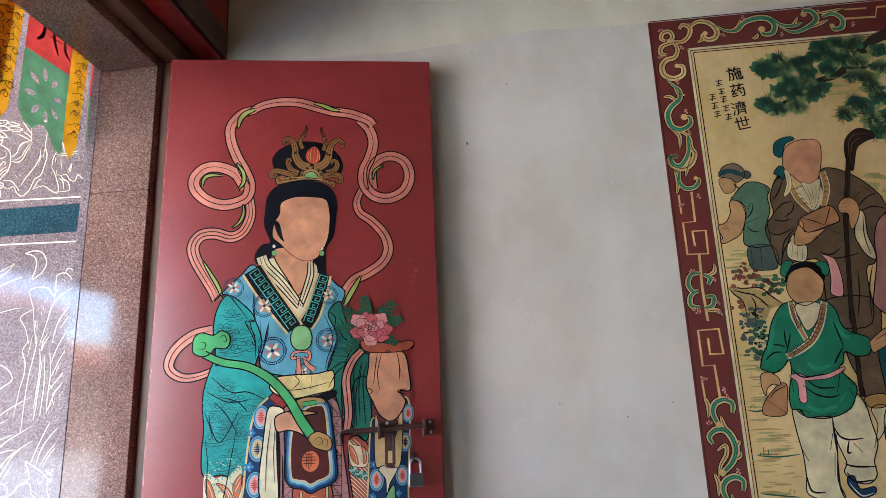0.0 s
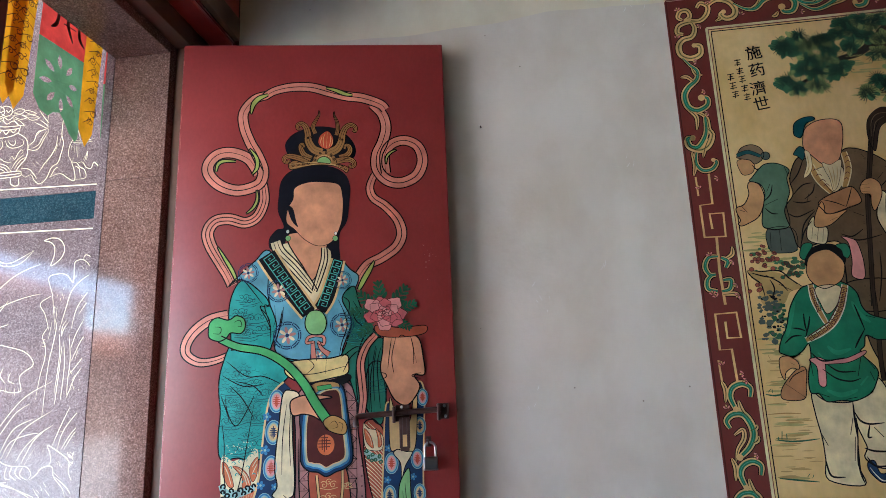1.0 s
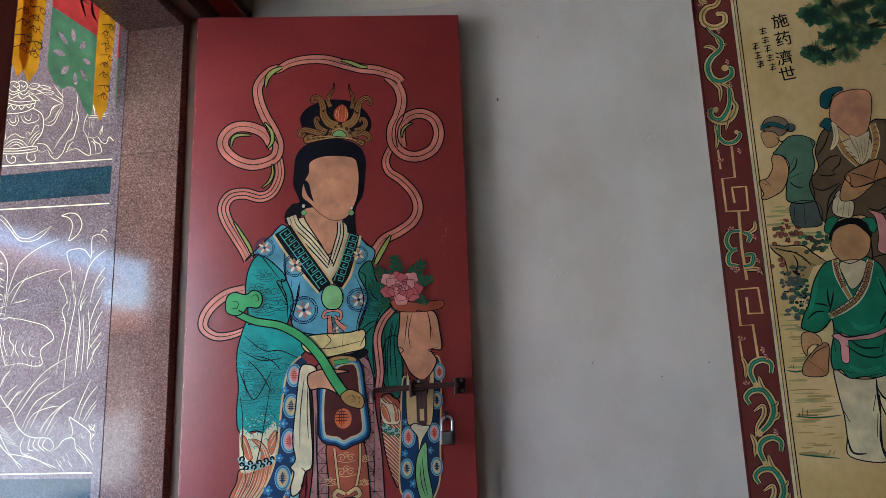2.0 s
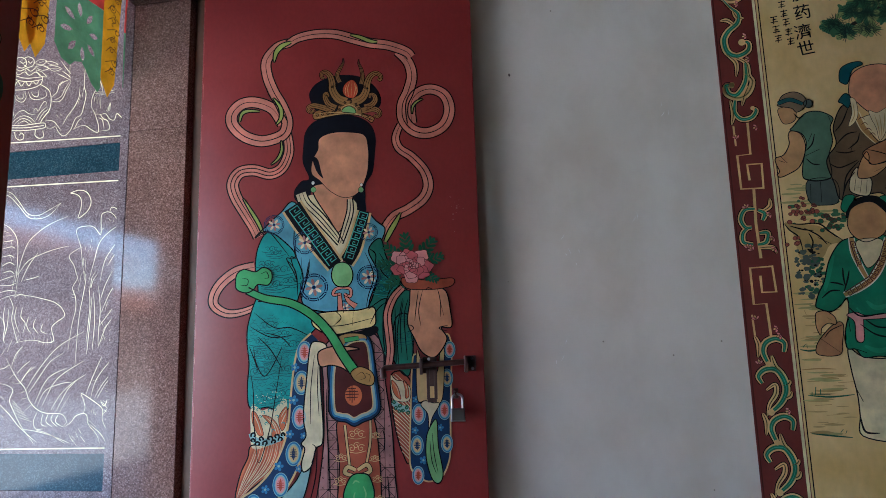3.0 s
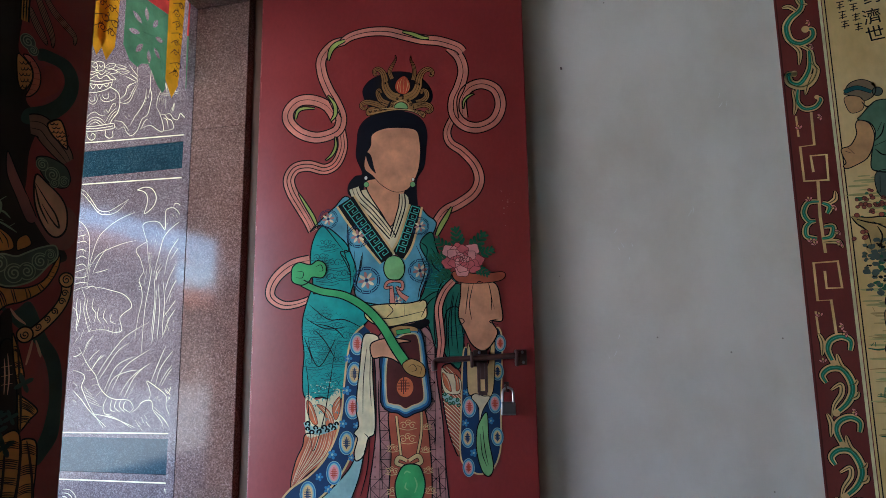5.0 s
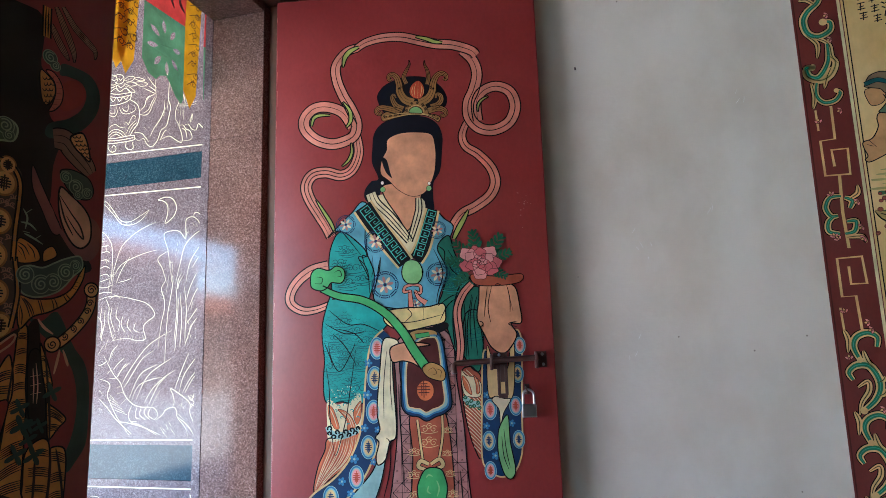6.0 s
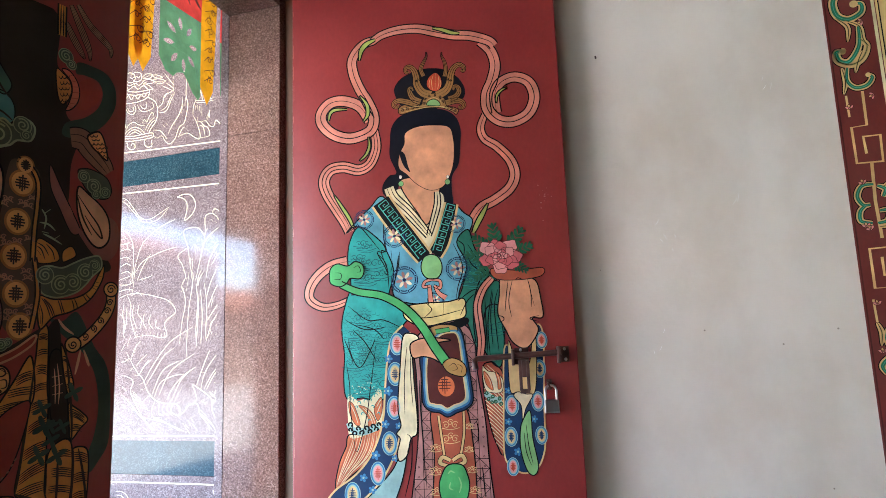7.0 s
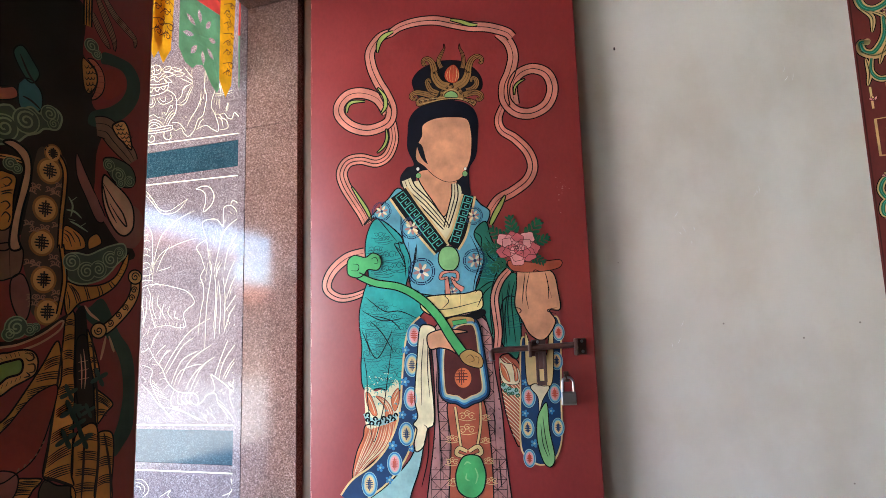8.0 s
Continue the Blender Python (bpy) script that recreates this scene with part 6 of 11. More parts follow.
scroll_mark(leaf_b, 0.731, 1.398, 0.006, 5.6)
scroll_mark(leaf_b, 0.720, 1.382, 0.006, 5.6)
scroll_mark(leaf_b, 0.709, 1.370, 0.006, 5.6)
scroll_mark(leaf_b, 0.696, 1.358, 0.006, 5.6)
shape(leaf_b, "sash_tail", DARK_GREEN, 1.4, [(0.638, 1.386), (0.659, 1.380), (0.683, 1.394), (0.712, 1.344), (0.733, 1.317), (0.743, 1.282), (0.745, 1.234), (0.743, 1.194), (0.728, 1.170), (0.714, 1.156), (0.706, 1.173), (0.719, 1.210), (0.724, 1.256), (0.714, 1.304), (0.690, 1.338), (0.660, 1.361)], line=0, label='dark green sash tail')
strokes(leaf_b, "tail_line", TAUPE_PALE, 3, [[(0.690, 1.338), (0.687, 1.321), (0.683, 1.302)], [(0.653, 1.383), (0.663, 1.371), (0.678, 1.361)], [(0.695, 1.338), (0.702, 1.321), (0.705, 1.313)]], 0.0045)
shape(leaf_b, "belt", DULL_RED, 3.9, [(0.534, 1.322), (0.561, 1.327), (0.593, 1.341), (0.620, 1.360), (0.617, 1.347), (0.591, 1.329), (0.562, 1.318), (0.535, 1.310)], line=0.003, ink=TAUPE_PALE)
shape(leaf_b, "belt_sash", NIGHT, 3.85, [(0.534, 1.330), (0.567, 1.335), (0.595, 1.350), (0.626, 1.369), (0.623, 1.360), (0.593, 1.341), (0.561, 1.327), (0.534, 1.322)], line=0)
cloud_curl(leaf_b, 0.557, 1.350, 0.014, 1, 4.6)
cloud_curl(leaf_b, 0.575, 1.347, 0.008, -1, 4.6)
cloud_curl(leaf_b, 0.549, 1.341, 0.009, -1, 4.6)
cloud_curl(leaf_b, 0.583, 1.350, 0.006, 1, 4.6)
shape(leaf_b, "belt_plate", AMBER_PALE, 4.6, [(0.535, 1.310), (0.551, 1.317), (0.568, 1.320), (0.582, 1.317), (0.589, 1.305), (0.587, 1.288), (0.576, 1.280), (0.559, 1.272), (0.538, 1.262)], line=0.0025, label='gilt belt plate with a green stone')
shape(leaf_b, "belt_stone", GREEN_DIM, 5.2, [(0.536, 1.299), (0.554, 1.306), (0.566, 1.307), (0.569, 1.297), (0.565, 1.288), (0.550, 1.284), (0.537, 1.275)], line=0.003)
strokes(leaf_b, "belt_scroll", NIGHT, 5.4, [[(0.571, 1.315), (0.580, 1.315), (0.583, 1.308), (0.577, 1.305), (0.572, 1.309)], [(0.575, 1.300), (0.584, 1.300), (0.585, 1.291), (0.578, 1.289)], [(0.540, 1.310), (0.543, 1.307)], [(0.546, 1.313), (0.548, 1.309)], [(0.551, 1.315), (0.554, 1.310)], [(0.557, 1.316), (0.559, 1.311)], [(0.562, 1.317), (0.564, 1.312)], [(0.543, 1.270), (0.545, 1.275)], [(0.549, 1.273), (0.551, 1.278)], [(0.555, 1.276), (0.556, 1.280)], [(0.560, 1.278), (0.562, 1.283)], [(0.566, 1.280), (0.567, 1.285)], [(0.571, 1.318), (0.586, 1.308)], [(0.571, 1.283), (0.579, 1.285), (0.574, 1.290)]], 0.0022)
shape(leaf_b, "sash", AMBER, 2.4, [(0.541, 1.221), (0.556, 1.236), (0.577, 1.268), (0.596, 1.299), (0.614, 1.331), (0.621, 1.316), (0.624, 1.289), (0.620, 1.264), (0.596, 1.249), (0.573, 1.234), (0.555, 1.210), (0.543, 1.198)], line=0.0025, label='amber sash with groups of dark stripes')
strokes(leaf_b, "sash_line", NIGHT, 3.2, [[(0.597, 1.302), (0.609, 1.308), (0.622, 1.311)], [(0.597, 1.299), (0.609, 1.305), (0.622, 1.308)], [(0.598, 1.297), (0.609, 1.303), (0.622, 1.305)], [(0.598, 1.294), (0.610, 1.300), (0.622, 1.302)], [(0.598, 1.291), (0.610, 1.297), (0.622, 1.300)], [(0.587, 1.285), (0.605, 1.288), (0.624, 1.289)], [(0.588, 1.282), (0.606, 1.285), (0.624, 1.286)], [(0.588, 1.279), (0.606, 1.282), (0.625, 1.282)], [(0.588, 1.276), (0.606, 1.279), (0.625, 1.279)], [(0.577, 1.265), (0.598, 1.269), (0.620, 1.270)], [(0.577, 1.262), (0.598, 1.267), (0.620, 1.268)], [(0.577, 1.260), (0.598, 1.264), (0.620, 1.265)], [(0.578, 1.257), (0.598, 1.261), (0.620, 1.262)], [(0.578, 1.254), (0.598, 1.259), (0.620, 1.260)], [(0.564, 1.246), (0.579, 1.250), (0.596, 1.252)], [(0.564, 1.243), (0.580, 1.248), (0.596, 1.249)]], 0.0017)
strokes(leaf_b, "sash_line", NIGHT, 3.2, [[(0.564, 1.241), (0.580, 1.245), (0.596, 1.246)], [(0.565, 1.238), (0.580, 1.243), (0.596, 1.244)], [(0.549, 1.225), (0.559, 1.231), (0.571, 1.234)], [(0.549, 1.223), (0.560, 1.229), (0.571, 1.231)], [(0.549, 1.220), (0.560, 1.226), (0.571, 1.229)], [(0.549, 1.218), (0.560, 1.224), (0.571, 1.226)], [(0.550, 1.215), (0.560, 1.221), (0.571, 1.224)]], 0.0017)
shape(leaf_b, "sash", AMBER, 2.6, [(0.626, 1.369), (0.638, 1.371), (0.641, 1.332), (0.642, 1.288), (0.645, 1.262), (0.645, 1.225), (0.646, 1.195), (0.646, 1.146), (0.650, 1.127), (0.624, 1.139), (0.606, 1.148), (0.610, 1.188), (0.615, 1.229), (0.619, 1.277), (0.623, 1.326)], line=0.0025, label='amber sash with groups of dark stripes')
strokes(leaf_b, "sash_line", NIGHT, 3.4000000000000004, [[(0.625, 1.360), (0.632, 1.362), (0.639, 1.360)], [(0.625, 1.357), (0.632, 1.359), (0.639, 1.358)], [(0.625, 1.355), (0.632, 1.357), (0.639, 1.355)], [(0.625, 1.353), (0.632, 1.355), (0.639, 1.353)], [(0.625, 1.337), (0.632, 1.340), (0.640, 1.339)], [(0.625, 1.334), (0.633, 1.337), (0.640, 1.336)], [(0.625, 1.331), (0.633, 1.334), (0.640, 1.334)], [(0.624, 1.316), (0.632, 1.318), (0.641, 1.316)], [(0.625, 1.313), (0.633, 1.315), (0.641, 1.313)], [(0.625, 1.311), (0.633, 1.312), (0.641, 1.310)], [(0.625, 1.308), (0.633, 1.310), (0.641, 1.307)], [(0.625, 1.305), (0.633, 1.307), (0.641, 1.304)], [(0.623, 1.289), (0.632, 1.292), (0.641, 1.293)], [(0.623, 1.286), (0.632, 1.290), (0.642, 1.290)], [(0.623, 1.283), (0.632, 1.287), (0.642, 1.287)], [(0.623, 1.280), (0.632, 1.284), (0.642, 1.284)]], 0.0017)
strokes(leaf_b, "sash_line", NIGHT, 3.4000000000000004, [[(0.620, 1.264), (0.631, 1.268), (0.643, 1.269)], [(0.620, 1.262), (0.631, 1.266), (0.643, 1.266)], [(0.620, 1.259), (0.631, 1.263), (0.643, 1.263)], [(0.620, 1.256), (0.632, 1.260), (0.643, 1.260)], [(0.621, 1.253), (0.632, 1.257), (0.643, 1.258)], [(0.618, 1.234), (0.631, 1.241), (0.644, 1.244)], [(0.618, 1.231), (0.631, 1.238), (0.644, 1.241)], [(0.618, 1.228), (0.631, 1.235), (0.645, 1.238)], [(0.619, 1.225), (0.631, 1.232), (0.645, 1.235)], [(0.614, 1.202), (0.629, 1.209), (0.645, 1.213)], [(0.614, 1.199), (0.629, 1.206), (0.646, 1.210)], [(0.614, 1.196), (0.629, 1.203), (0.646, 1.207)], [(0.614, 1.193), (0.630, 1.200), (0.646, 1.204)], [(0.614, 1.190), (0.630, 1.197), (0.646, 1.201)], [(0.610, 1.171), (0.626, 1.180), (0.644, 1.186)], [(0.610, 1.168), (0.627, 1.177), (0.645, 1.183)]], 0.0017)
strokes(leaf_b, "sash_line", NIGHT, 3.4000000000000004, [[(0.610, 1.165), (0.627, 1.174), (0.645, 1.180)], [(0.610, 1.162), (0.627, 1.171), (0.645, 1.177)], [(0.610, 1.159), (0.627, 1.168), (0.645, 1.173)], [(0.608, 1.151), (0.626, 1.156), (0.645, 1.158)], [(0.608, 1.148), (0.626, 1.153), (0.645, 1.155)], [(0.608, 1.145), (0.626, 1.150), (0.646, 1.152)], [(0.608, 1.142), (0.627, 1.147), (0.646, 1.149)], [(0.609, 1.139), (0.627, 1.144), (0.646, 1.146)]], 0.0017)
shape(leaf_b, "sash", AMBER, 2.2, [(0.659, 1.348), (0.669, 1.328), (0.677, 1.305), (0.682, 1.285), (0.675, 1.273), (0.670, 1.286), (0.664, 1.312)], line=0.0025, label='amber sash with groups of dark stripes')
strokes(leaf_b, "sash_line", NIGHT, 3.0, [[(0.662, 1.328), (0.666, 1.329), (0.670, 1.325)], [(0.662, 1.325), (0.666, 1.325), (0.670, 1.322)], [(0.662, 1.322), (0.666, 1.323), (0.671, 1.319)], [(0.666, 1.306), (0.672, 1.307), (0.678, 1.305)], [(0.666, 1.303), (0.672, 1.305), (0.679, 1.302)], [(0.666, 1.300), (0.672, 1.302), (0.679, 1.300)], [(0.666, 1.298), (0.672, 1.300), (0.679, 1.297)], [(0.669, 1.286), (0.675, 1.290), (0.681, 1.289)], [(0.669, 1.284), (0.675, 1.287), (0.682, 1.287)], [(0.669, 1.281), (0.675, 1.284), (0.682, 1.284)]], 0.0017)
shape(leaf_b, "sash", AMBER, 2.5, [(0.675, 1.260), (0.683, 1.256), (0.698, 1.245), (0.707, 1.234), (0.696, 1.223), (0.682, 1.208), (0.678, 1.228)], line=0.0025, label='amber sash with groups of dark stripes')
strokes(leaf_b, "sash_line", NIGHT, 3.3, [[(0.676, 1.254), (0.689, 1.248), (0.702, 1.238)], [(0.676, 1.251), (0.689, 1.245), (0.703, 1.236)], [(0.677, 1.248), (0.689, 1.243), (0.703, 1.233)], [(0.677, 1.246), (0.690, 1.240), (0.703, 1.230)], [(0.677, 1.243), (0.690, 1.238), (0.703, 1.228)], [(0.679, 1.228), (0.688, 1.229), (0.698, 1.226)], [(0.679, 1.225), (0.689, 1.226), (0.698, 1.223)], [(0.679, 1.223), (0.689, 1.224), (0.698, 1.221)], [(0.680, 1.220), (0.689, 1.221), (0.698, 1.218)]], 0.0017)
shape(leaf_b, "sash", AMBER, 2.4, [(0.686, 1.195), (0.705, 1.194), (0.711, 1.179), (0.712, 1.147), (0.711, 1.121), (0.711, 1.093), (0.685, 1.099), (0.686, 1.145), (0.686, 1.176)], line=0.0025, label='amber sash with groups of dark stripes')
strokes(leaf_b, "sash_line", NIGHT, 3.2, [[(0.686, 1.189), (0.698, 1.188), (0.710, 1.182)], [(0.686, 1.186), (0.698, 1.185), (0.710, 1.179)], [(0.686, 1.183), (0.698, 1.182), (0.710, 1.176)], [(0.687, 1.180), (0.698, 1.179), (0.710, 1.173)], [(0.687, 1.177), (0.698, 1.176), (0.710, 1.171)], [(0.687, 1.157), (0.699, 1.159), (0.711, 1.156)], [(0.687, 1.154), (0.699, 1.156), (0.711, 1.153)], [(0.688, 1.151), (0.699, 1.153), (0.711, 1.150)], [(0.688, 1.149), (0.699, 1.150), (0.712, 1.147)], [(0.688, 1.146), (0.700, 1.147), (0.712, 1.145)], [(0.687, 1.129), (0.698, 1.132), (0.710, 1.131)], [(0.687, 1.126), (0.698, 1.129), (0.710, 1.128)], [(0.687, 1.123), (0.699, 1.126), (0.710, 1.125)], [(0.687, 1.121), (0.699, 1.123), (0.711, 1.122)], [(0.687, 1.118), (0.699, 1.121), (0.711, 1.119)]], 0.0017)
shape(leaf_b, "sash", AMBER, 2.3, [(0.649, 1.194), (0.668, 1.210), (0.682, 1.205), (0.686, 1.176), (0.686, 1.145), (0.685, 1.099), (0.650, 1.107), (0.648, 1.152)], line=0.0025, label='amber sash with groups of dark stripes')
strokes(leaf_b, "sash_line", NIGHT, 3.0999999999999996, [[(0.662, 1.195), (0.673, 1.196), (0.683, 1.192)], [(0.663, 1.192), (0.673, 1.193), (0.683, 1.190)], [(0.663, 1.190), (0.673, 1.190), (0.683, 1.187)], [(0.663, 1.187), (0.673, 1.187), (0.684, 1.184)], [(0.654, 1.172), (0.670, 1.171), (0.686, 1.167)], [(0.654, 1.169), (0.670, 1.169), (0.686, 1.164)], [(0.655, 1.166), (0.670, 1.166), (0.686, 1.161)], [(0.655, 1.164), (0.670, 1.163), (0.686, 1.158)], [(0.655, 1.161), (0.670, 1.160), (0.687, 1.155)], [(0.652, 1.148), (0.668, 1.147), (0.686, 1.142)], [(0.652, 1.145), (0.669, 1.144), (0.686, 1.139)], [(0.652, 1.143), (0.669, 1.141), (0.686, 1.136)], [(0.652, 1.140), (0.669, 1.139), (0.686, 1.133)], [(0.651, 1.127), (0.668, 1.127), (0.686, 1.123)], [(0.651, 1.125), (0.668, 1.124), (0.686, 1.120)], [(0.651, 1.122), (0.668, 1.121), (0.686, 1.117)]], 0.0017)
strokes(leaf_b, "sash_line", NIGHT, 3.0999999999999996, [[(0.651, 1.119), (0.668, 1.119), (0.686, 1.115)], [(0.652, 1.116), (0.668, 1.116), (0.686, 1.112)]], 0.0017)
shape(leaf_b, "sash", AMBER, 2.2, [(0.547, 1.130), (0.568, 1.150), (0.587, 1.149), (0.605, 1.144), (0.594, 1.133), (0.583, 1.122)], line=0.0025, label='amber sash with groups of dark stripes')
strokes(leaf_b, "sash_line", NIGHT, 3.0, [[(0.568, 1.147), (0.585, 1.146), (0.602, 1.142)], [(0.568, 1.145), (0.585, 1.144), (0.603, 1.140)], [(0.568, 1.143), (0.585, 1.142), (0.603, 1.137)], [(0.568, 1.141), (0.585, 1.139), (0.603, 1.135)], [(0.560, 1.138), (0.575, 1.138), (0.591, 1.135)], [(0.560, 1.136), (0.576, 1.136), (0.591, 1.133)], [(0.561, 1.133), (0.576, 1.134), (0.591, 1.131)], [(0.561, 1.131), (0.576, 1.131), (0.592, 1.128)]], 0.0017)
strokes(leaf_b, "sash_edge", NIGHT, 3.8, [[(0.686, 1.195), (0.687, 1.157), (0.685, 1.099)], [(0.694, 1.194), (0.701, 1.167), (0.708, 1.131), (0.710, 1.093)], [(0.663, 1.189), (0.664, 1.149), (0.663, 1.104)], [(0.665, 1.351), (0.675, 1.286), (0.681, 1.240), (0.683, 1.202)], [(0.623, 1.326), (0.619, 1.277), (0.614, 1.223), (0.609, 1.171), (0.606, 1.148)], [(0.606, 1.148), (0.627, 1.138), (0.650, 1.127)]], 0.004)
shape(leaf_b, "sash_back", MAUVE_DIM, 2.0, [(0.644, 1.332), (0.658, 1.338), (0.666, 1.306), (0.674, 1.260), (0.674, 1.235), (0.660, 1.236), (0.650, 1.243), (0.645, 1.287)], line=0.002)
strokes(leaf_b, "sash_lace", TAUPE_PALE, 2.9, [[(0.651, 1.312), (0.654, 1.287), (0.655, 1.262)], [(0.655, 1.319), (0.660, 1.287), (0.660, 1.261)], [(0.648, 1.300), (0.663, 1.302)], [(0.649, 1.287), (0.665, 1.290)], [(0.650, 1.275), (0.666, 1.277)]], 0.002)
shape(leaf_b, "dark_gap", NIGHT, 2.1, [(0.636, 1.360), (0.652, 1.383), (0.661, 1.344), (0.675, 1.286), (0.682, 1.221), (0.676, 1.203), (0.651, 1.212), (0.643, 1.238), (0.643, 1.294)], line=0)
shape(leaf_b, "pendant_cloth", DULL_RED, 4.0, [(0.618, 1.269), (0.617, 1.246), (0.605, 1.200), (0.592, 1.174), (0.573, 1.160), (0.546, 1.152), (0.542, 1.204), (0.557, 1.224), (0.581, 1.253), (0.601, 1.266)], line=0.002, label='dull red hanging cloth')
shape(leaf_b, "pendant_cloth", MAUVE_DIM, 4.3, [(0.545, 1.163), (0.561, 1.163), (0.572, 1.155), (0.572, 1.138), (0.564, 1.126), (0.547, 1.130)], line=0.002)
strokes(leaf_b, "cloth_lace", TAUPE_DIM, 4.8, [[(0.605, 1.195), (0.602, 1.192)], [(0.601, 1.188), (0.598, 1.186)], [(0.596, 1.180), (0.593, 1.178)], [(0.589, 1.174), (0.586, 1.171)], [(0.581, 1.169), (0.579, 1.165)], [(0.573, 1.165), (0.571, 1.161)]], 0.006)
dark_leaf(leaf_b, 0.636, 1.257, 0.014, 4.4)
dark_leaf(leaf_b, 0.640, 1.232, 0.017, 4.4)
dark_leaf(leaf_b, 0.667, 1.229, 0.012, 4.4)
dark_leaf(leaf_b, 0.651, 1.212, 0.014, 4.4)
dark_leaf(leaf_b, 0.635, 1.193, 0.016, 4.4)
dark_leaf(leaf_b, 0.661, 1.189, 0.016, 4.4)
dark_leaf(leaf_b, 0.682, 1.276, 0.015, 4.4)
dark_leaf(leaf_b, 0.650, 1.231, 0.012, 4.4)
shape(leaf_b, "lower_plate", UMBER_DIM, 1.9, [(0.608, 1.142), (0.627, 1.132), (0.650, 1.125), (0.651, 1.106), (0.604, 1.117)], line=0.002)
shape(leaf_b, "vine_ground", NIGHT, 1.6, [(0.610, 1.573), (0.648, 1.565), (0.675, 1.532), (0.696, 1.494), (0.728, 1.480), (0.725, 1.458), (0.615, 1.447)], line=0)


# ---- sliding bolt, hasp and padlock on the open leaf ----
def tube(path, r, name, mat, parent, label="", res=3):
    cu = bpy.data.curves.new(name, "CURVE")
    cu.dimensions, cu.bevel_depth, cu.bevel_resolution, cu.use_fill_caps = "3D", r, res, True
    sp = cu.splines.new("POLY")
    sp.points.add(len(path) - 1)
    for q, co in zip(sp.points, path):
        q.co = (*co, 1)
    tmp = bpy.data.objects.new(name, cu)
    scene.collection.objects.link(tmp)
    me = bpy.data.meshes.new_from_object(tmp.evaluated_get(bpy.context.evaluated_depsgraph_get()))
    bpy.data.objects.remove(tmp)
    me.materials.clear()
    me.materials.append(mat)
    for f in me.polygons:
        f.use_smooth = True
    ob = new(name, me)
    ob.parent = parent
    return tagged(ob, label)


bolt = thing("sliding_bolt", "dark painted iron sliding bolt screwed to the door leaf", "bolt", pose(0, 0, 0, 0, 0, LEAF_YAW))
bar = [(0.4905, -0.030, 1.262), (0.4890, -0.028, 1.274), (0.4885, -0.024, 1.282), (0.494, -0.021, 1.2872), (0.508, -0.020, 1.288), (0.708, -0.020, 1.2972)]
tube(bar, 0.0075, "bolt_bar", BOLT, bolt, "round iron bar with a bent grip")
part("bracket", box(0.582, 0.590, -0.034, -0.001, 1.268, 1.308, 0.002), BOLT, bolt)
part("bracket", box(0.697, 0.705, -0.034, -0.001, 1.270, 1.312, 0.002), BOLT, bolt)
part("back_plate", box(0.590, 0.626, -0.007, -0.004, 1.270, 1.312, 0.001), BOLT, bolt)
part("back_plate", box(0.705, 0.728, -0.006, -0.0035, 1.272, 1.312, 0.001), BOLT, bolt)
for sx, sz in ((0.606, 1.306), (0.608, 1.275), (0.717, 1.305), (0.719, 1.279)):
    bm = bmesh.new()
    bmesh.ops.create_uvsphere(bm, u_segments=10, v_segments=6, radius=0.0042, matrix=pose(sx, -0.007, sz) @ Matrix.Diagonal((1, 0.5, 1, 1)))
    part("screw", bm, STEEL, bolt)
hasp = bmesh.new()
box(0.599, 0.607, -0.026, -0.022, 1.205, 1.280, 0.0015, hasp)
box(0.618, 0.626, -0.026, -0.022, 1.205, 1.280, 0.0015, hasp)
box(0.607, 0.618, -0.026, -0.022, 1.238, 1.280, 0.001, hasp)
box(0.601, 0.624, -0.026, -0.022, 1.198, 1.209, 0.0015, hasp)
part("hasp", hasp, BOLT, bolt, "hanging hasp with a slot")

lock = thing("padlock", "small steel padlock hanging from a staple on the door", "padlock", pose(0, 0, 0, 0, 0, LEAF_YAW))
bm = box(0.658, 0.6945, -0.026, -0.010, 1.149, 1.181, 0.0035, segments=3)
BODY_STEEL = material("brushed_lock_steel", 0.34, 1.0)[0]
BODY_STEEL.node_tree.nodes["Principled BSDF"].inputs["Base Color"].default_value = (0.23, 0.23, 0.24, 1)
part("lock_body", bm, BODY_STEEL, lock, "dull steel lock body")
arc = [(0.6625, -0.018, 1.180), (0.6625, -0.018, 1.203)] + [(0.676 - 0.0135 * math.cos(a), -0.018, 1.203 + 0.0135 * math.sin(a)) for a in (0.3, 0.7, 1.1, 1.57, 2.04, 2.44, 2.84)] + [(0.6895, -0.018, 1.203), (0.6895, -0.018, 1.180)]
tube(arc, 0.0032, "shackle", STEEL, lock, "bright steel shackle")
part("lower_rim", box(0.6575, 0.695, -0.0265, -0.0095, 1.1485, 1.1525, 0.001), STEEL, lock)
staple = thing("staple", "small iron staple driven into the door leaf", "staple", pose(0, 0, 0, 0, 0, LEAF_YAW))
tube([(0.6705, 0.0, 1.222), (0.6705, -0.015, 1.222), (0.6715, -0.021, 1.219), (0.673, -0.023, 1.214), (0.6715, -0.021, 1.208), (0.6705, 0.0, 1.206)], 0.0022, "wire", BOLT, staple)
part("staple_plate", box(0.667, 0.680, -0.003, 0.0, 1.204, 1.230, 0.001), BOLT, staple)

# ---- festive paper pennants hung across the outside of the doorway ----


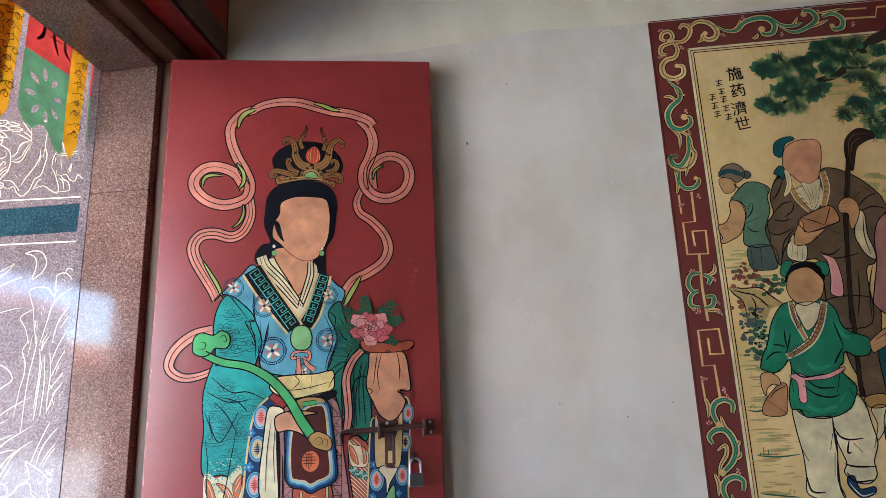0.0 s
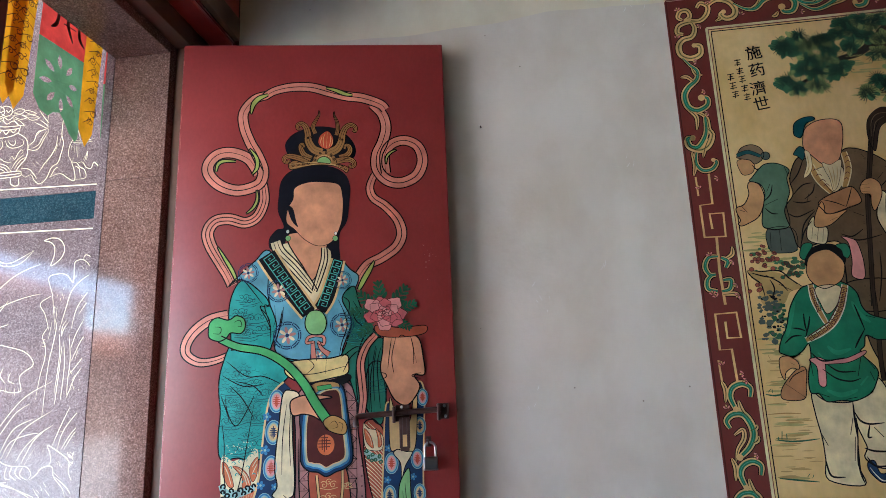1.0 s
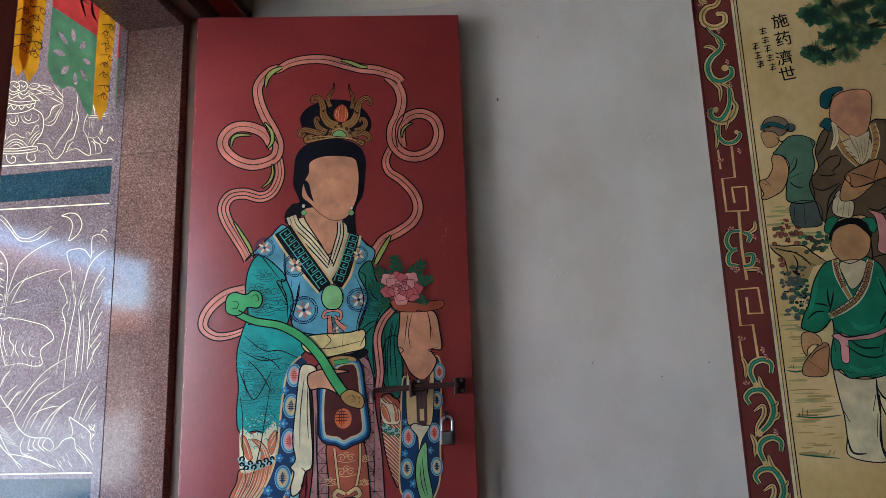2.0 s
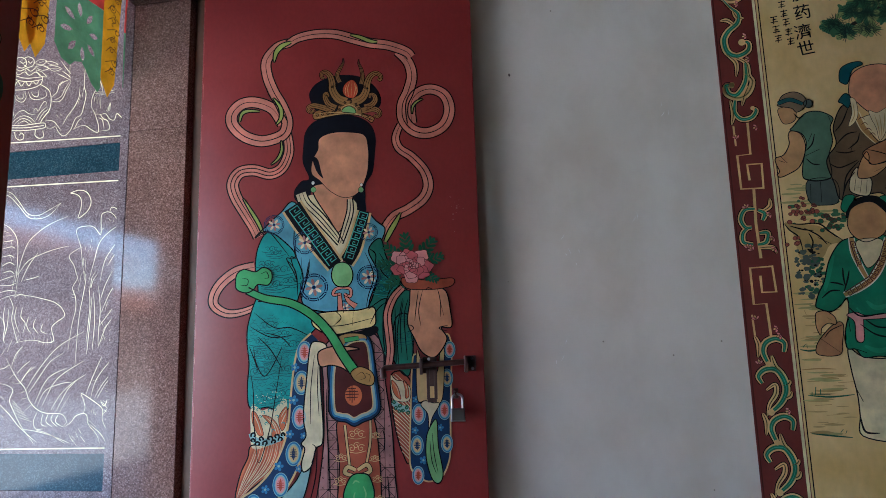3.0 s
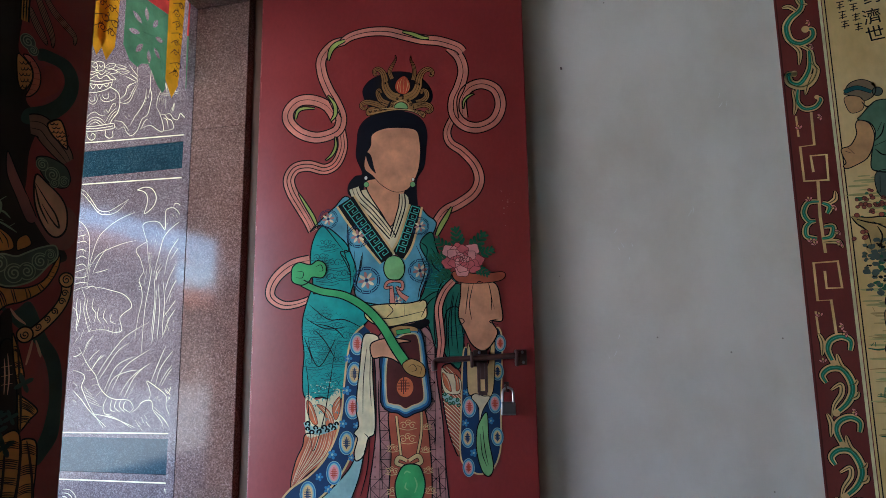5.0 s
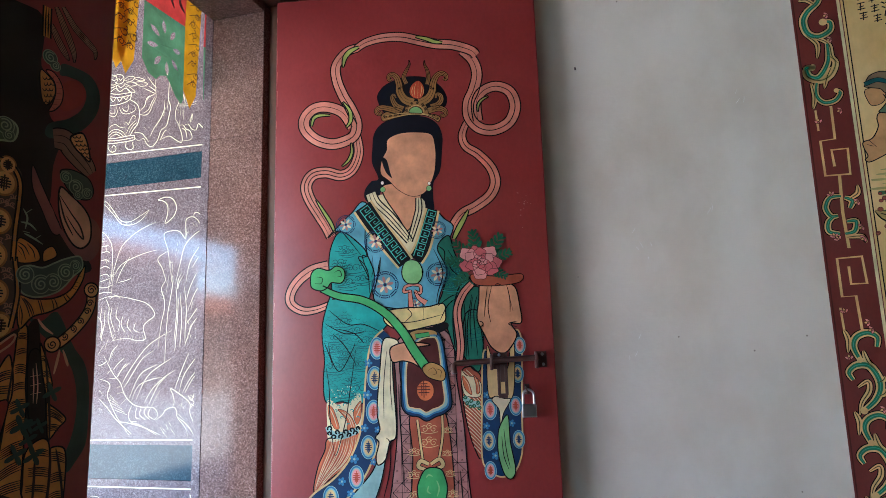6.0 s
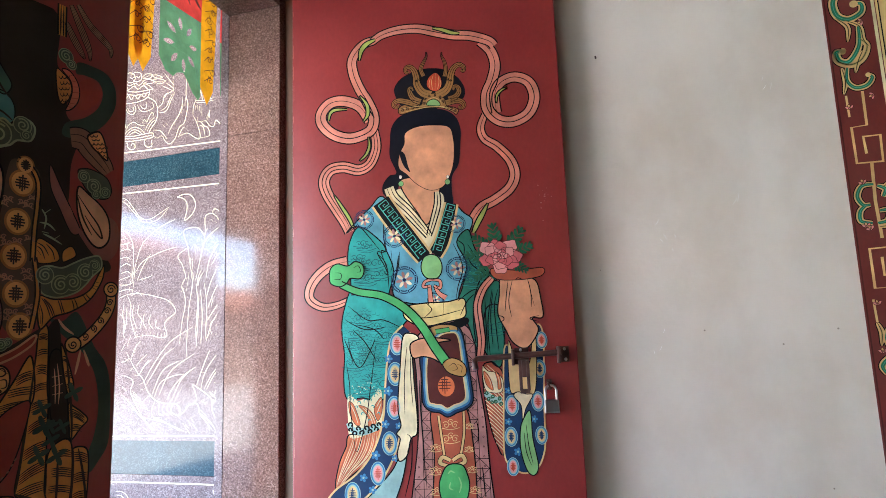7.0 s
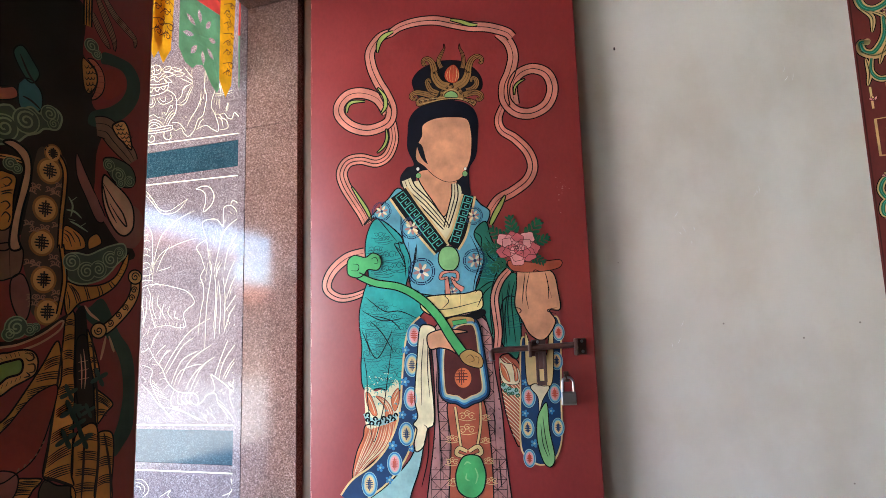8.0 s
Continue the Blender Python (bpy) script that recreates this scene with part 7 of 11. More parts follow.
def thin_paper(name, r, g, b):
    """Paper that lets daylight glow through."""
    m = tone(name, r, g, b, 0.65)
    n, l = m.node_tree.nodes, m.node_tree.links
    tr, mx = n.new("ShaderNodeBsdfTranslucent"), n.new("ShaderNodeMixShader")
    src = n["Principled BSDF"].inputs["Base Color"].links[0].from_socket
    l.new(src, tr.inputs["Color"])
    mx.inputs[0].default_value = 0.32
    l.new(n["Principled BSDF"].outputs[0], mx.inputs[1])
    l.new(tr.outputs[0], mx.inputs[2])
    l.new(mx.outputs[0], n["Material Output"].inputs["Surface"])
    return m


PENNANT_RED = thin_paper("pennant_red", 0.60, 0.06, 0.05)
PENNANT_GREEN = thin_paper("pennant_green", 0.11, 0.27, 0.135)
PENNANT_YELLOW = thin_paper("pennant_yellow", 0.66, 0.31, 0.012)


def paper(name, rows, mat, parent, y=0.0, holes=(), label=""):
    """A thin sheet with a slight billow; rows of outline points, with cut-out holes."""
    s = Sheet()
    loops = [[Vector((p[0], p[1], 0)) for p in rows]] + [[Vector((p[0], p[1], 0)) for p in h] for h in holes]
    flat = [p for lp in loops for p in lp]
    s.v = [(p.x, y + 0.006 * math.sin(p.x * 23) * math.sin(p.y * 9), p.y) for p in flat]
    for tri in tessellate_polygon(loops):
        s.f.append(tuple(tri))
        s.m.append(0)
    return s.done(name, [mat], parent, label)


def pennant(at, marks):
    # local x runs along the wall towards the porch wall
    p = thing("paper_pennant", "red and green paper pennant with yellow printed tails and cut-out petals", "pennant", pose(-0.33, at, 0, 0, 0, 90), "pennants over the door")
    paper("red_sheet", [(-0.155, 2.335), (0.02, 2.343), (0.02, 2.62), (-0.155, 2.62)], PENNANT_RED, p)
    holes = []
    for i in range(8):
        a = 2 * math.pi * i / 8 + 0.2
        cx, cz = -0.070 + 0.052 * math.cos(a), 2.228 + 0.062 * math.sin(a)
        holes.append([(cx + 0.021 * math.cos(a) * u - 0.008 * math.sin(a) * v, cz + 0.021 * math.sin(a) * u + 0.008 * math.cos(a) * v) for u, v in ((-1, 0), (-0.4, 0.9), (0.3, 1), (1, 0), (0.3, -1), (-0.4, -0.9))])
    paper("green_sheet", [(-0.155, 2.3345), (-0.155, 2.16), (-0.13, 2.125), (-0.10, 2.118), (-0.085, 2.135), (-0.06, 2.145), (-0.04, 2.128), (-0.015, 2.10), (0.01, 2.085), (0.02, 2.10), (0.02, 2.3425)], PENNANT_GREEN, p, 0, holes, "green sheet with a ring of cut-out petals")
    for x0, x1, tip in ((-0.245, -0.155, -0.2), (0.02, 0.112, 0.066)):
        paper("tail", [(x0, 2.62), (x0 + 0.012, 2.15), (tip, 2.093), (x1 - 0.016, 2.145), (x1, 2.62)], PENNANT_YELLOW, p, 0.012, label="yellow tail with printed scrolls")
        s = Sheet()
        rng = random.Random(11)
        for k in range(12):
            z = 2.17 + 0.033 * k
            xm = (x0 + x1) / 2 + 0.012 * math.sin(k * 1.9)
            s.line(spiral(xm, z, 0.010 + 0.008 * rng.random(), 0.9 + rng.random(), rng.uniform(0, 6), 1 if k % 2 else -1), 0.0026, 0.0005)
            s.line(spiral(xm + rng.uniform(-0.02, 0.02), z + 0.014, 0.007, 0.7, rng.uniform(0, 6), 1), 0.0026, 0.0005)
            s.line(smooth([(x0 + 0.016, z - 0.012), (xm, z + 0.008), (x1 - 0.02, z - 0.004)], False), 0.0022, 0.0005)
        s.done("printed_scroll", [MAROON], p)
    if marks:
        s = Sheet()
        for bar in ([(-0.10, 2.46), (-0.105, 2.40), (-0.125, 2.375)], [(-0.085, 2.44), (-0.06, 2.435), (-0.045, 2.45)], [(-0.065, 2.45), (-0.062, 2.41), (-0.04, 2.37)], [(-0.02, 2.44), (-0.015, 2.40), (0.008, 2.38)], [(-0.08, 2.41), (-0.03, 2.415)]):
            s.line(smooth(bar, False), 0.012, -0.005, taper=True)
        s.done("brush_bars", [MAROON], p, "dark brush marks")
    return p


pennant(0.0, True)
pennant(-0.30, True)
scrap = thing("paper_pennant", "edge of another red and green paper pennant beside the wall", "pennant", pose(-0.335, 0.0, 0, 0, 0, 90), "pennants over the door")
paper("red_sheet", [(0.118, 2.325), (0.185, 2.335), (0.185, 2.62), (0.118, 2.62)], PENNANT_RED, scrap)
paper("green_sheet", [(0.118, 2.3245), (0.122, 2.15), (0.14, 2.10), (0.17, 2.09), (0.185, 2.12), (0.185, 2.3345)], PENNANT_GREEN, scrap)
tagged(tube([(-0.33, -1.5, 2.62), (-0.33, 0.19, 2.62)], 0.003, "hanging_cord", INK, None), "thin dark cord strung across above the doorway", "cord")



# ---- mural on the side wall ----
MURAL_RED = paint("mural_border_red", (0.135, 0.018, 0.014), (0.175, 0.025, 0.019), 0.45, 6.0)
SILK = paint("aged_silk_ground", (0.68, 0.45, 0.15), (0.86, 0.64, 0.31), 0.5, 4.5, 60, 0.1)
border = part("border", box(1.400, 2.75, 0.0, 0.0031, 0.45, 2.448), MURAL_RED, mural, "dark red border with scroll leaves and frets")
picture = part("picture", box(1.514, 2.636, -0.0005, -0.0001, 0.56, 2.341), SILK, mural, "yellowed picture ground")
border.location = picture.location = (0, -0.0031, 0)
edge = Sheet()
for inset, slot, w in ((0.0, 0, 0.007), (0.012, 1, 0.0028), (-0.1035, 2, 0.003)):
    x0, x1, z0, z1 = 1.508 + inset, 2.642 - inset, 0.555 + inset, 2.347 - inset
    for a, b in (((x0, z0), (x0, z1)), ((x0, z1), (x1, z1)), ((x1, z1), (x1, z0)), ((x1, z0), (x0, z0))):
        edge.line([Vector(a), Vector(b)], w, -0.0012 - 0.0001 * slot, slot)
edge.done("inner_rule", [CREAM, INK, MAROON], border)


SAGE = tone("sage_wash", 0.10, 0.19, 0.12)
SLATE = tone("slate_wash", 0.075, 0.10, 0.085)
UMBER = tone("umber_wash", 0.13, 0.085, 0.045)
TAN = tone("tan_wash", 0.46, 0.31, 0.12)
MOSS = tone("moss_wash", 0.42, 0.38, 0.15)


def foliage_wash(parent, mat, coat, x0, x1, z0, z1, n, r, seed):
    rng = random.Random(seed)
    s = Sheet()
    for i in range(n):
        x, z, q = rng.uniform(x0, x1), rng.uniform(z0, z1), r * rng.uniform(0.5, 1.2)
        wide, flat = (2.0, 0.22) if r > 0.015 else (1.0, 0.8)
        s.area([(x + wide * q * rng.uniform(0.6, 1.1) * math.cos(a), z + flat * q * rng.uniform(0.5, 1.0) * math.sin(a)) for a in (0, 0.8, 1.6, 2.4, 3.1, 3.9, 4.7, 5.5)], -(coat + 0.01 * i) * COAT)
    tagged(s.done("foliage_wash", [mat], parent), kind="stuff")


def pine_tuft(parent, x, z, r, rng, coat):
    s = Sheet()
    ph = [rng.uniform(0, 6) for k in range(3)]
    blob = [(x + 0.8 * r * (1.0 + 0.16 * math.sin(3 * a + ph[0]) + 0.1 * math.sin(5 * a + ph[1])) * math.cos(a), z + r * 0.62 * (1.0 + 0.15 * math.sin(4 * a + ph[2])) * math.sin(a)) for a in (2 * math.pi * i / 26 for i in range(26))]
    s.area(blob, -coat * COAT, 1 if rng.random() < 0.65 else 2)
    for k in range(5):
        a = rng.uniform(0, 6.28)
        s.area(oval(x + r * 0.75 * math.cos(a), z + r * 0.5 * math.sin(a), r * rng.uniform(0.2, 0.4), r * rng.uniform(0.15, 0.26), 12, a), -(coat + 0.03 + 0.03 * k) * COAT, 1 if rng.random() < 0.5 else 2)
    for k in range(2):
        cx, cz = x + rng.uniform(-0.35, 0.35) * r, z + rng.uniform(-0.3, 0.3) * r
        lean = rng.uniform(-0.3, 0.3)
        for i in range(18):
            a = lean - 1.0 + (math.pi + 2.0) * i / 17
            q = r * rng.uniform(0.62, 0.9)
            s.line([(cx + 0.14 * q * math.cos(a), cz + 0.14 * q * math.sin(a)), (cx + 0.5 * q * math.cos(a), cz + 0.5 * q * math.sin(a) + 0.001), (cx + q * math.cos(a), cz + q * math.sin(a))], (0.0012, 0.0030, 0.0010), -(coat + 0.5 + 0.08 * k) * COAT, 0)
    s.done("pine_tuft", [PINE_INK, PINE_WASH, PINE_PALE], parent)


PINE_INK = tone("pine_needle_ink", 0.008, 0.03, 0.022, 0.5)
PINE_WASH = tone("pine_wash", 0.06, 0.17, 0.08, 0.5)
PINE_PALE = tone("pale_pine_wash", 0.30, 0.36, 0.13, 0.5)
BARK = tone("bark_ink", 0.05, 0.035, 0.022, 0.6)
rng_pine = random.Random(21)

# title in brush script, and a small signature as plain marks
TITLE_AT = [(1.628, 2.238), (1.63, 2.184), (1.626, 2.128), (1.628, 2.08)]
for ch, (tx, tz) in zip("\u65bd\u836f\u6fdf\u4e16", TITLE_AT):
    cu = bpy.data.curves.new("title", "FONT")
    cu.body, cu.size, cu.align_x, cu.offset = ch, 0.045, "CENTER", 0.0003
    tmp = bpy.data.objects.new("title", cu)
    scene.collection.objects.link(tmp)
    me = bpy.data.meshes.new_from_object(tmp.evaluated_get(bpy.context.evaluated_depsgraph_get()))
    bpy.data.objects.remove(tmp)
    me.transform(pose(tx, -0.0022, tz, 90) @ pose(0, 0, 0, 0, 0, 7))
    me.materials.clear()
    me.materials.append(INK)
    ob = new("title_character", me)
    ob.parent = picture
sig = Sheet()
rng_sig = random.Random(4)
for col, (sx, sz, count) in enumerate(((1.579, 2.236, 5), (1.555, 2.192, 3))):
    for i in range(count):
        for j in range(3):
            zz = sz - 0.027 * i - 0.007 * j + rng_sig.uniform(-0.002, 0.002)
            sig.line([(sx - 0.009 + 0.004 * (j % 2) + 0.003 * i, zz), (sx + 0.009 - 0.003 * (j % 2) + 0.003 * i, zz + 0.002)], 0.0026, -0.0022, 0)
        sig.line([(sx + 0.003 * i, sz + 0.004 - 0.027 * i), (sx - 0.002 + 0.003 * i, sz - 0.018 - 0.027 * i)], 0.0024, -0.0023, 0)
sig.done("signature_bars", [INK], picture)

# scrollwork border
def scroll(parent, pts, width, green):
    """One curling leaf of the border: dark outline, cream edge and, on some, a green core."""
    s, p = Sheet(), smooth(pts, False, 6)
    thick = max(width)
    s.line(p, tuple(w + 0.0045 for w in width), -1.0 * COAT, 2)
    s.line(p, width, -1.4 * COAT, 0)
    s.line(p, tuple(w * (0.55 if green else 0.30) for w in width), -1.8 * COAT, 1 if green else 3)
    s.line(p, 0.0014, -2.2 * COAT, 2 if not green else 4, taper=True)
    if len(pts) > 5:
        s.area(oval(*p[-1], thick * 0.30, thick * 0.30, 12), -2.4 * COAT, 0)
    s.done("scroll_leaf", [PALE_GOLD, EMERALD, INK, OLIVE_GOLD, BRIGHT_TEAL], parent)


def bud(parent, x, z, r):
    s = Sheet()
    for k in range(3):
        a = 0.5 + k * 0.95 + x * 31
        p = oval(x + r * 0.45 * math.cos(a), z + r * 0.45 * math.sin(a), r * 0.62, r * 0.30, 10, a)
        s.area(p, -(2.6 + 0.15 * k) * COAT, k % 2)
        s.line(p, 0.0012, -3.2 * COAT, 2, True)
    s.done("bud", [PALE_ROSE, PALE_GOLD, MAROON], parent)


TUNIC_PALE = tone("pale_tunic_green", 0.03, 0.26, 0.14)
OLIVE_GOLD = tone("olive_gold_paint", 0.36, 0.30, 0.11)
FLESH = tone("tan_flesh_paint", 0.56, 0.30, 0.13)
PAPER = tone("brown_paper_paint", 0.42, 0.20, 0.09)
TAUPE_WASH = tone("taupe_wash", 0.22, 0.15, 0.09)
STAFF = tone("staff_umber", 0.035, 0.020, 0.012)
ROSE_WASH = tone("rose_wash", 0.30, 0.075, 0.05)
scroll(border, [(1.489, 2.417), (1.501, 2.431), (1.520, 2.417), (1.513, 2.391), (1.491, 2.374), (1.464, 2.380)], (0.009, 0.02, 0.01), False)
scroll(border, [(1.444, 2.382), (1.433, 2.392), (1.441, 2.410), (1.460, 2.411), (1.467, 2.392), (1.454, 2.381)], (0.009, 0.02, 0.01), False)
scroll(border, [(1.516, 2.418), (1.546, 2.436), (1.578, 2.427), (1.595, 2.401), (1.589, 2.379), (1.568, 2.373), (1.554, 2.386), (1.562, 2.395)], (0.01, 0.024, 0.012), False)
scroll(border, [(1.591, 2.420), (1.621, 2.398), (1.651, 2.395), (1.678, 2.419), (1.712, 2.429), (1.745, 2.424), (1.761, 2.402), (1.751, 2.376), (1.727, 2.375), (1.723, 2.391)], (0.004, 0.034, 0.01), True)
scroll(border, [(1.631, 2.392), (1.656, 2.405), (1.669, 2.431)], (0.004, 0.02, 0.002), False)
scroll(border, [(1.546, 2.383), (1.551, 2.375), (1.536, 2.368)], (0.004, 0.02, 0.002), False)
scroll(border, [(1.711, 2.377), (1.703, 2.366), (1.692, 2.364)], (0.004, 0.02, 0.002), False)
scroll(border, [(1.755, 2.426), (1.780, 2.399), (1.812, 2.393), (1.840, 2.401)], (0.003, 0.024, 0.003), True)
scroll(border, [(1.786, 2.392), (1.812, 2.395), (1.830, 2.422)], (0.004, 0.02, 0.002), False)
scroll(border, [(1.773, 2.395), (1.809, 2.372), (1.850, 2.383), (1.879, 2.406), (1.872, 2.432), (1.852, 2.439), (1.847, 2.427)], (0.004, 0.03, 0.01), True)
scroll(border, [(1.843, 2.379), (1.883, 2.390), (1.913, 2.402)], (0.004, 0.02, 0.002), False)
scroll(border, [(1.886, 2.425), (1.922, 2.428), (1.961, 2.435)], (0.004, 0.02, 0.002), False)
scroll(border, [(1.897, 2.413), (1.927, 2.421), (1.950, 2.400), (1.945, 2.374), (1.925, 2.369), (1.919, 2.381)], (0.01, 0.024, 0.012), True)
scroll(border, [(1.484, 2.372), (1.457, 2.373), (1.432, 2.364), (1.426, 2.342), (1.442, 2.336)], (0.009, 0.02, 0.01), False)
scroll(border, [(1.465, 2.382), (1.476, 2.352), (1.465, 2.326), (1.440, 2.319), (1.425, 2.300), (1.428, 2.272), (1.453, 2.257), (1.481, 2.267), (1.484, 2.293), (1.468, 2.297)], (0.01, 0.024, 0.012), False)
scroll(border, [(1.431, 2.261), (1.449, 2.236), (1.466, 2.216), (1.462, 2.190), (1.436, 2.167), (1.423, 2.142), (1.429, 2.108), (1.453, 2.094), (1.481, 2.107), (1.484, 2.129), (1.468, 2.132)], (0.004, 0.032, 0.01), True)
scroll(border, [(1.453, 2.228), (1.463, 2.205), (1.480, 2.202)], (0.004, 0.02, 0.002), False)
scroll(border, [(1.454, 2.183), (1.436, 2.200), (1.418, 2.200)], (0.004, 0.02, 0.002), False)
scroll(border, [(1.425, 2.102), (1.448, 2.074), (1.444, 2.035)], (0.004, 0.02, 0.002), False)
scroll(border, [(1.443, 2.093), (1.473, 2.072), (1.478, 2.036), (1.489, 2.015)], (0.004, 0.02, 0.002), False)
scroll(border, [(1.471, 2.072), (1.467, 2.022), (1.443, 1.985), (1.421, 1.989), (1.416, 2.011), (1.430, 2.011)], (0.01, 0.024, 0.012), True)
scroll(border, [(1.468, 2.041), (1.484, 2.019), (1.470, 1.987), (1.444, 1.975), (1.418, 1.988), (1.415, 2.008), (1.431, 2.014)], (0.01, 0.024, 0.012), False)
scroll(border, [(1.435, 1.969), (1.431, 1.936), (1.446, 1.915), (1.471, 1.917), (1.485, 1.935), (1.477, 1.943)], (0.009, 0.02, 0.01), True)
scroll(border, [(1.473, 2.007), (1.460, 1.981), (1.451, 1.952)], (0.004, 0.02, 0.002), False)
scroll(border, [(1.423, 1.970), (1.427, 1.933), (1.420, 1.901)], (0.004, 0.02, 0.002), False)
scroll(border, [(1.455, 1.669), (1.430, 1.667), (1.418, 1.643), (1.427, 1.621), (1.443, 1.620)], (0.009, 0.02, 0.01), True)
scroll(border, [(1.436, 1.621), (1.420, 1.606), (1.419, 1.582), (1.442, 1.575)], (0.009, 0.02, 0.01), True)
scroll(border, [(1.462, 1.665), (1.478, 1.655), (1.471, 1.637)], (0.009, 0.02, 0.01), True)
scroll(border, [(1.460, 1.604), (1.480, 1.603), (1.474, 1.579), (1.453, 1.574)], (0.009, 0.02, 0.01), True)
scroll(border, [(1.473, 1.661), (1.492, 1.673), (1.494, 1.694)], (0.004, 0.02, 0.002), False)
scroll(border, [(1.455, 1.565), (1.487, 1.565), (1.497, 1.549)], (0.004, 0.02, 0.002), False)
scroll(border, [(1.487, 1.298), (1.490, 1.321), (1.471, 1.332), (1.447, 1.323), (1.438, 1.300), (1.448, 1.269)], (0.01, 0.024, 0.012), True)
scroll(border, [(1.422, 1.340), (1.429, 1.317), (1.425, 1.286)], (0.004, 0.02, 0.002), False)
scroll(border, [(1.457, 1.290), (1.463, 1.264), (1.482, 1.238)], (0.004, 0.02, 0.002), False)
scroll(border, [(1.428, 1.222), (1.421, 1.240), (1.438, 1.256), (1.464, 1.255), (1.480, 1.229), (1.482, 1.201), (1.467, 1.173), (1.442, 1.151)], (0.01, 0.028, 0.012), True)
scroll(border, [(1.476, 1.215), (1.489, 1.220), (1.495, 1.229)], (0.004, 0.02, 0.002), False)
scroll(border, [(1.476, 1.184), (1.489, 1.190), (1.495, 1.201)], (0.004, 0.02, 0.002), False)
scroll(border, [(1.436, 1.205), (1.458, 1.218), (1.458, 1.196), (1.440, 1.169), (1.432, 1.141)], (0.004, 0.02, 0.002), False)
scroll(border, [(1.487, 1.107), (1.490, 1.130), (1.471, 1.141), (1.447, 1.131), (1.438, 1.109), (1.448, 1.078)], (0.01, 0.024, 0.012), True)
scroll(border, [(1.422, 1.149), (1.429, 1.126), (1.425, 1.095)], (0.004, 0.02, 0.002), False)
scroll(border, [(1.457, 1.099), (1.463, 1.073), (1.482, 1.047)], (0.004, 0.02, 0.002), False)
scroll(border, [(1.428, 1.031), (1.421, 1.049), (1.438, 1.065), (1.464, 1.064), (1.480, 1.038), (1.482, 1.010), (1.467, 0.982), (1.442, 0.960)], (0.01, 0.028, 0.012), True)
scroll(border, [(1.476, 1.024), (1.489, 1.029), (1.495, 1.038)], (0.004, 0.02, 0.002), False)
scroll(border, [(1.476, 0.993), (1.489, 0.998), (1.495, 1.010)], (0.004, 0.02, 0.002), False)
scroll(border, [(1.436, 1.014), (1.458, 1.026), (1.458, 1.005), (1.440, 0.978), (1.432, 0.950)], (0.004, 0.02, 0.002), False)
scroll(border, [(1.487, 0.916), (1.490, 0.939), (1.471, 0.950), (1.447, 0.940), (1.438, 0.917), (1.448, 0.887)], (0.01, 0.024, 0.012), True)
scroll(border, [(1.422, 0.958), (1.429, 0.935), (1.425, 0.903)], (0.004, 0.02, 0.002), False)
scroll(border, [(1.457, 0.908), (1.463, 0.882), (1.482, 0.856)], (0.004, 0.02, 0.002), False)
scroll(border, [(1.428, 0.840), (1.421, 0.858), (1.438, 0.874), (1.464, 0.873), (1.480, 0.847), (1.482, 0.819), (1.467, 0.791), (1.442, 0.769)], (0.01, 0.028, 0.012), True)
scroll(border, [(1.476, 0.833), (1.489, 0.838), (1.495, 0.847)], (0.004, 0.02, 0.002), False)
scroll(border, [(1.476, 0.802), (1.489, 0.807), (1.495, 0.819)], (0.004, 0.02, 0.002), False)
scroll(border, [(1.436, 0.823), (1.458, 0.835), (1.458, 0.814), (1.440, 0.786), (1.432, 0.759)], (0.004, 0.02, 0.002), False)
bud(border, 1.435, 2.415, 0.0105)
bud(border, 1.522, 2.434, 0.0105)
bud(border, 1.680, 2.436, 0.0105)
bud(border, 1.609, 2.380, 0.0105)
bud(border, 1.772, 2.369, 0.0105)
bud(border, 1.894, 2.432, 0.0105)
bud(border, 1.972, 2.380, 0.0105)
bud(border, 1.424, 2.326, 0.0105)
bud(border, 1.468, 2.244, 0.0105)
bud(border, 1.481, 2.083, 0.0105)
bud(border, 1.480, 2.150, 0.0105)
bud(border, 1.492, 2.358, 0.0105)
bud(border, 1.428, 1.863, 0.0105)
bud(border, 1.482, 1.890, 0.0105)
bud(border, 1.434, 1.673, 0.0105)
bud(border, 1.491, 1.653, 0.0105)
bud(border, 1.493, 1.590, 0.0105)
bud(border, 1.429, 1.567, 0.0105)
bud(border, 1.437, 1.560, 0.0105)
bud(border, 1.494, 1.562, 0.0105)
bud(border, 1.429, 1.382, 0.0105)
bud(border, 1.478, 1.357, 0.0105)
bud(border, 1.484, 1.340, 0.0105)
bud(border, 1.426, 1.271, 0.0105)
bud(border, 1.485, 1.155, 0.0105)
strokes(border, "fret", PALE_GOLD, 1, [[(1.959, 2.400), (2.042, 2.397), (2.051, 2.428), (2.108, 2.428)]], 0.0062, taper=False, sharp=True)
strokes(border, "fret", PALE_GOLD, 1, [[(1.961, 2.430), (2.022, 2.428)]], 0.005, taper=False, sharp=True)
strokes(border, "fret", PALE_GOLD, 1, [[(1.460, 1.904), (1.459, 1.817), (1.426, 1.815), (1.427, 1.724), (1.482, 1.723), (1.484, 1.789), (1.448, 1.789), (1.450, 1.746)]], 0.0062, taper=False, sharp=True)
strokes(border, "fret", PALE_GOLD, 1, [[(1.424, 1.897), (1.425, 1.842)]], 0.005, taper=False, sharp=True)
strokes(border, "fret", PALE_GOLD, 1, [[(1.458, 1.722), (1.454, 1.629), (1.457, 1.538)]], 0.007, taper=False, sharp=True)
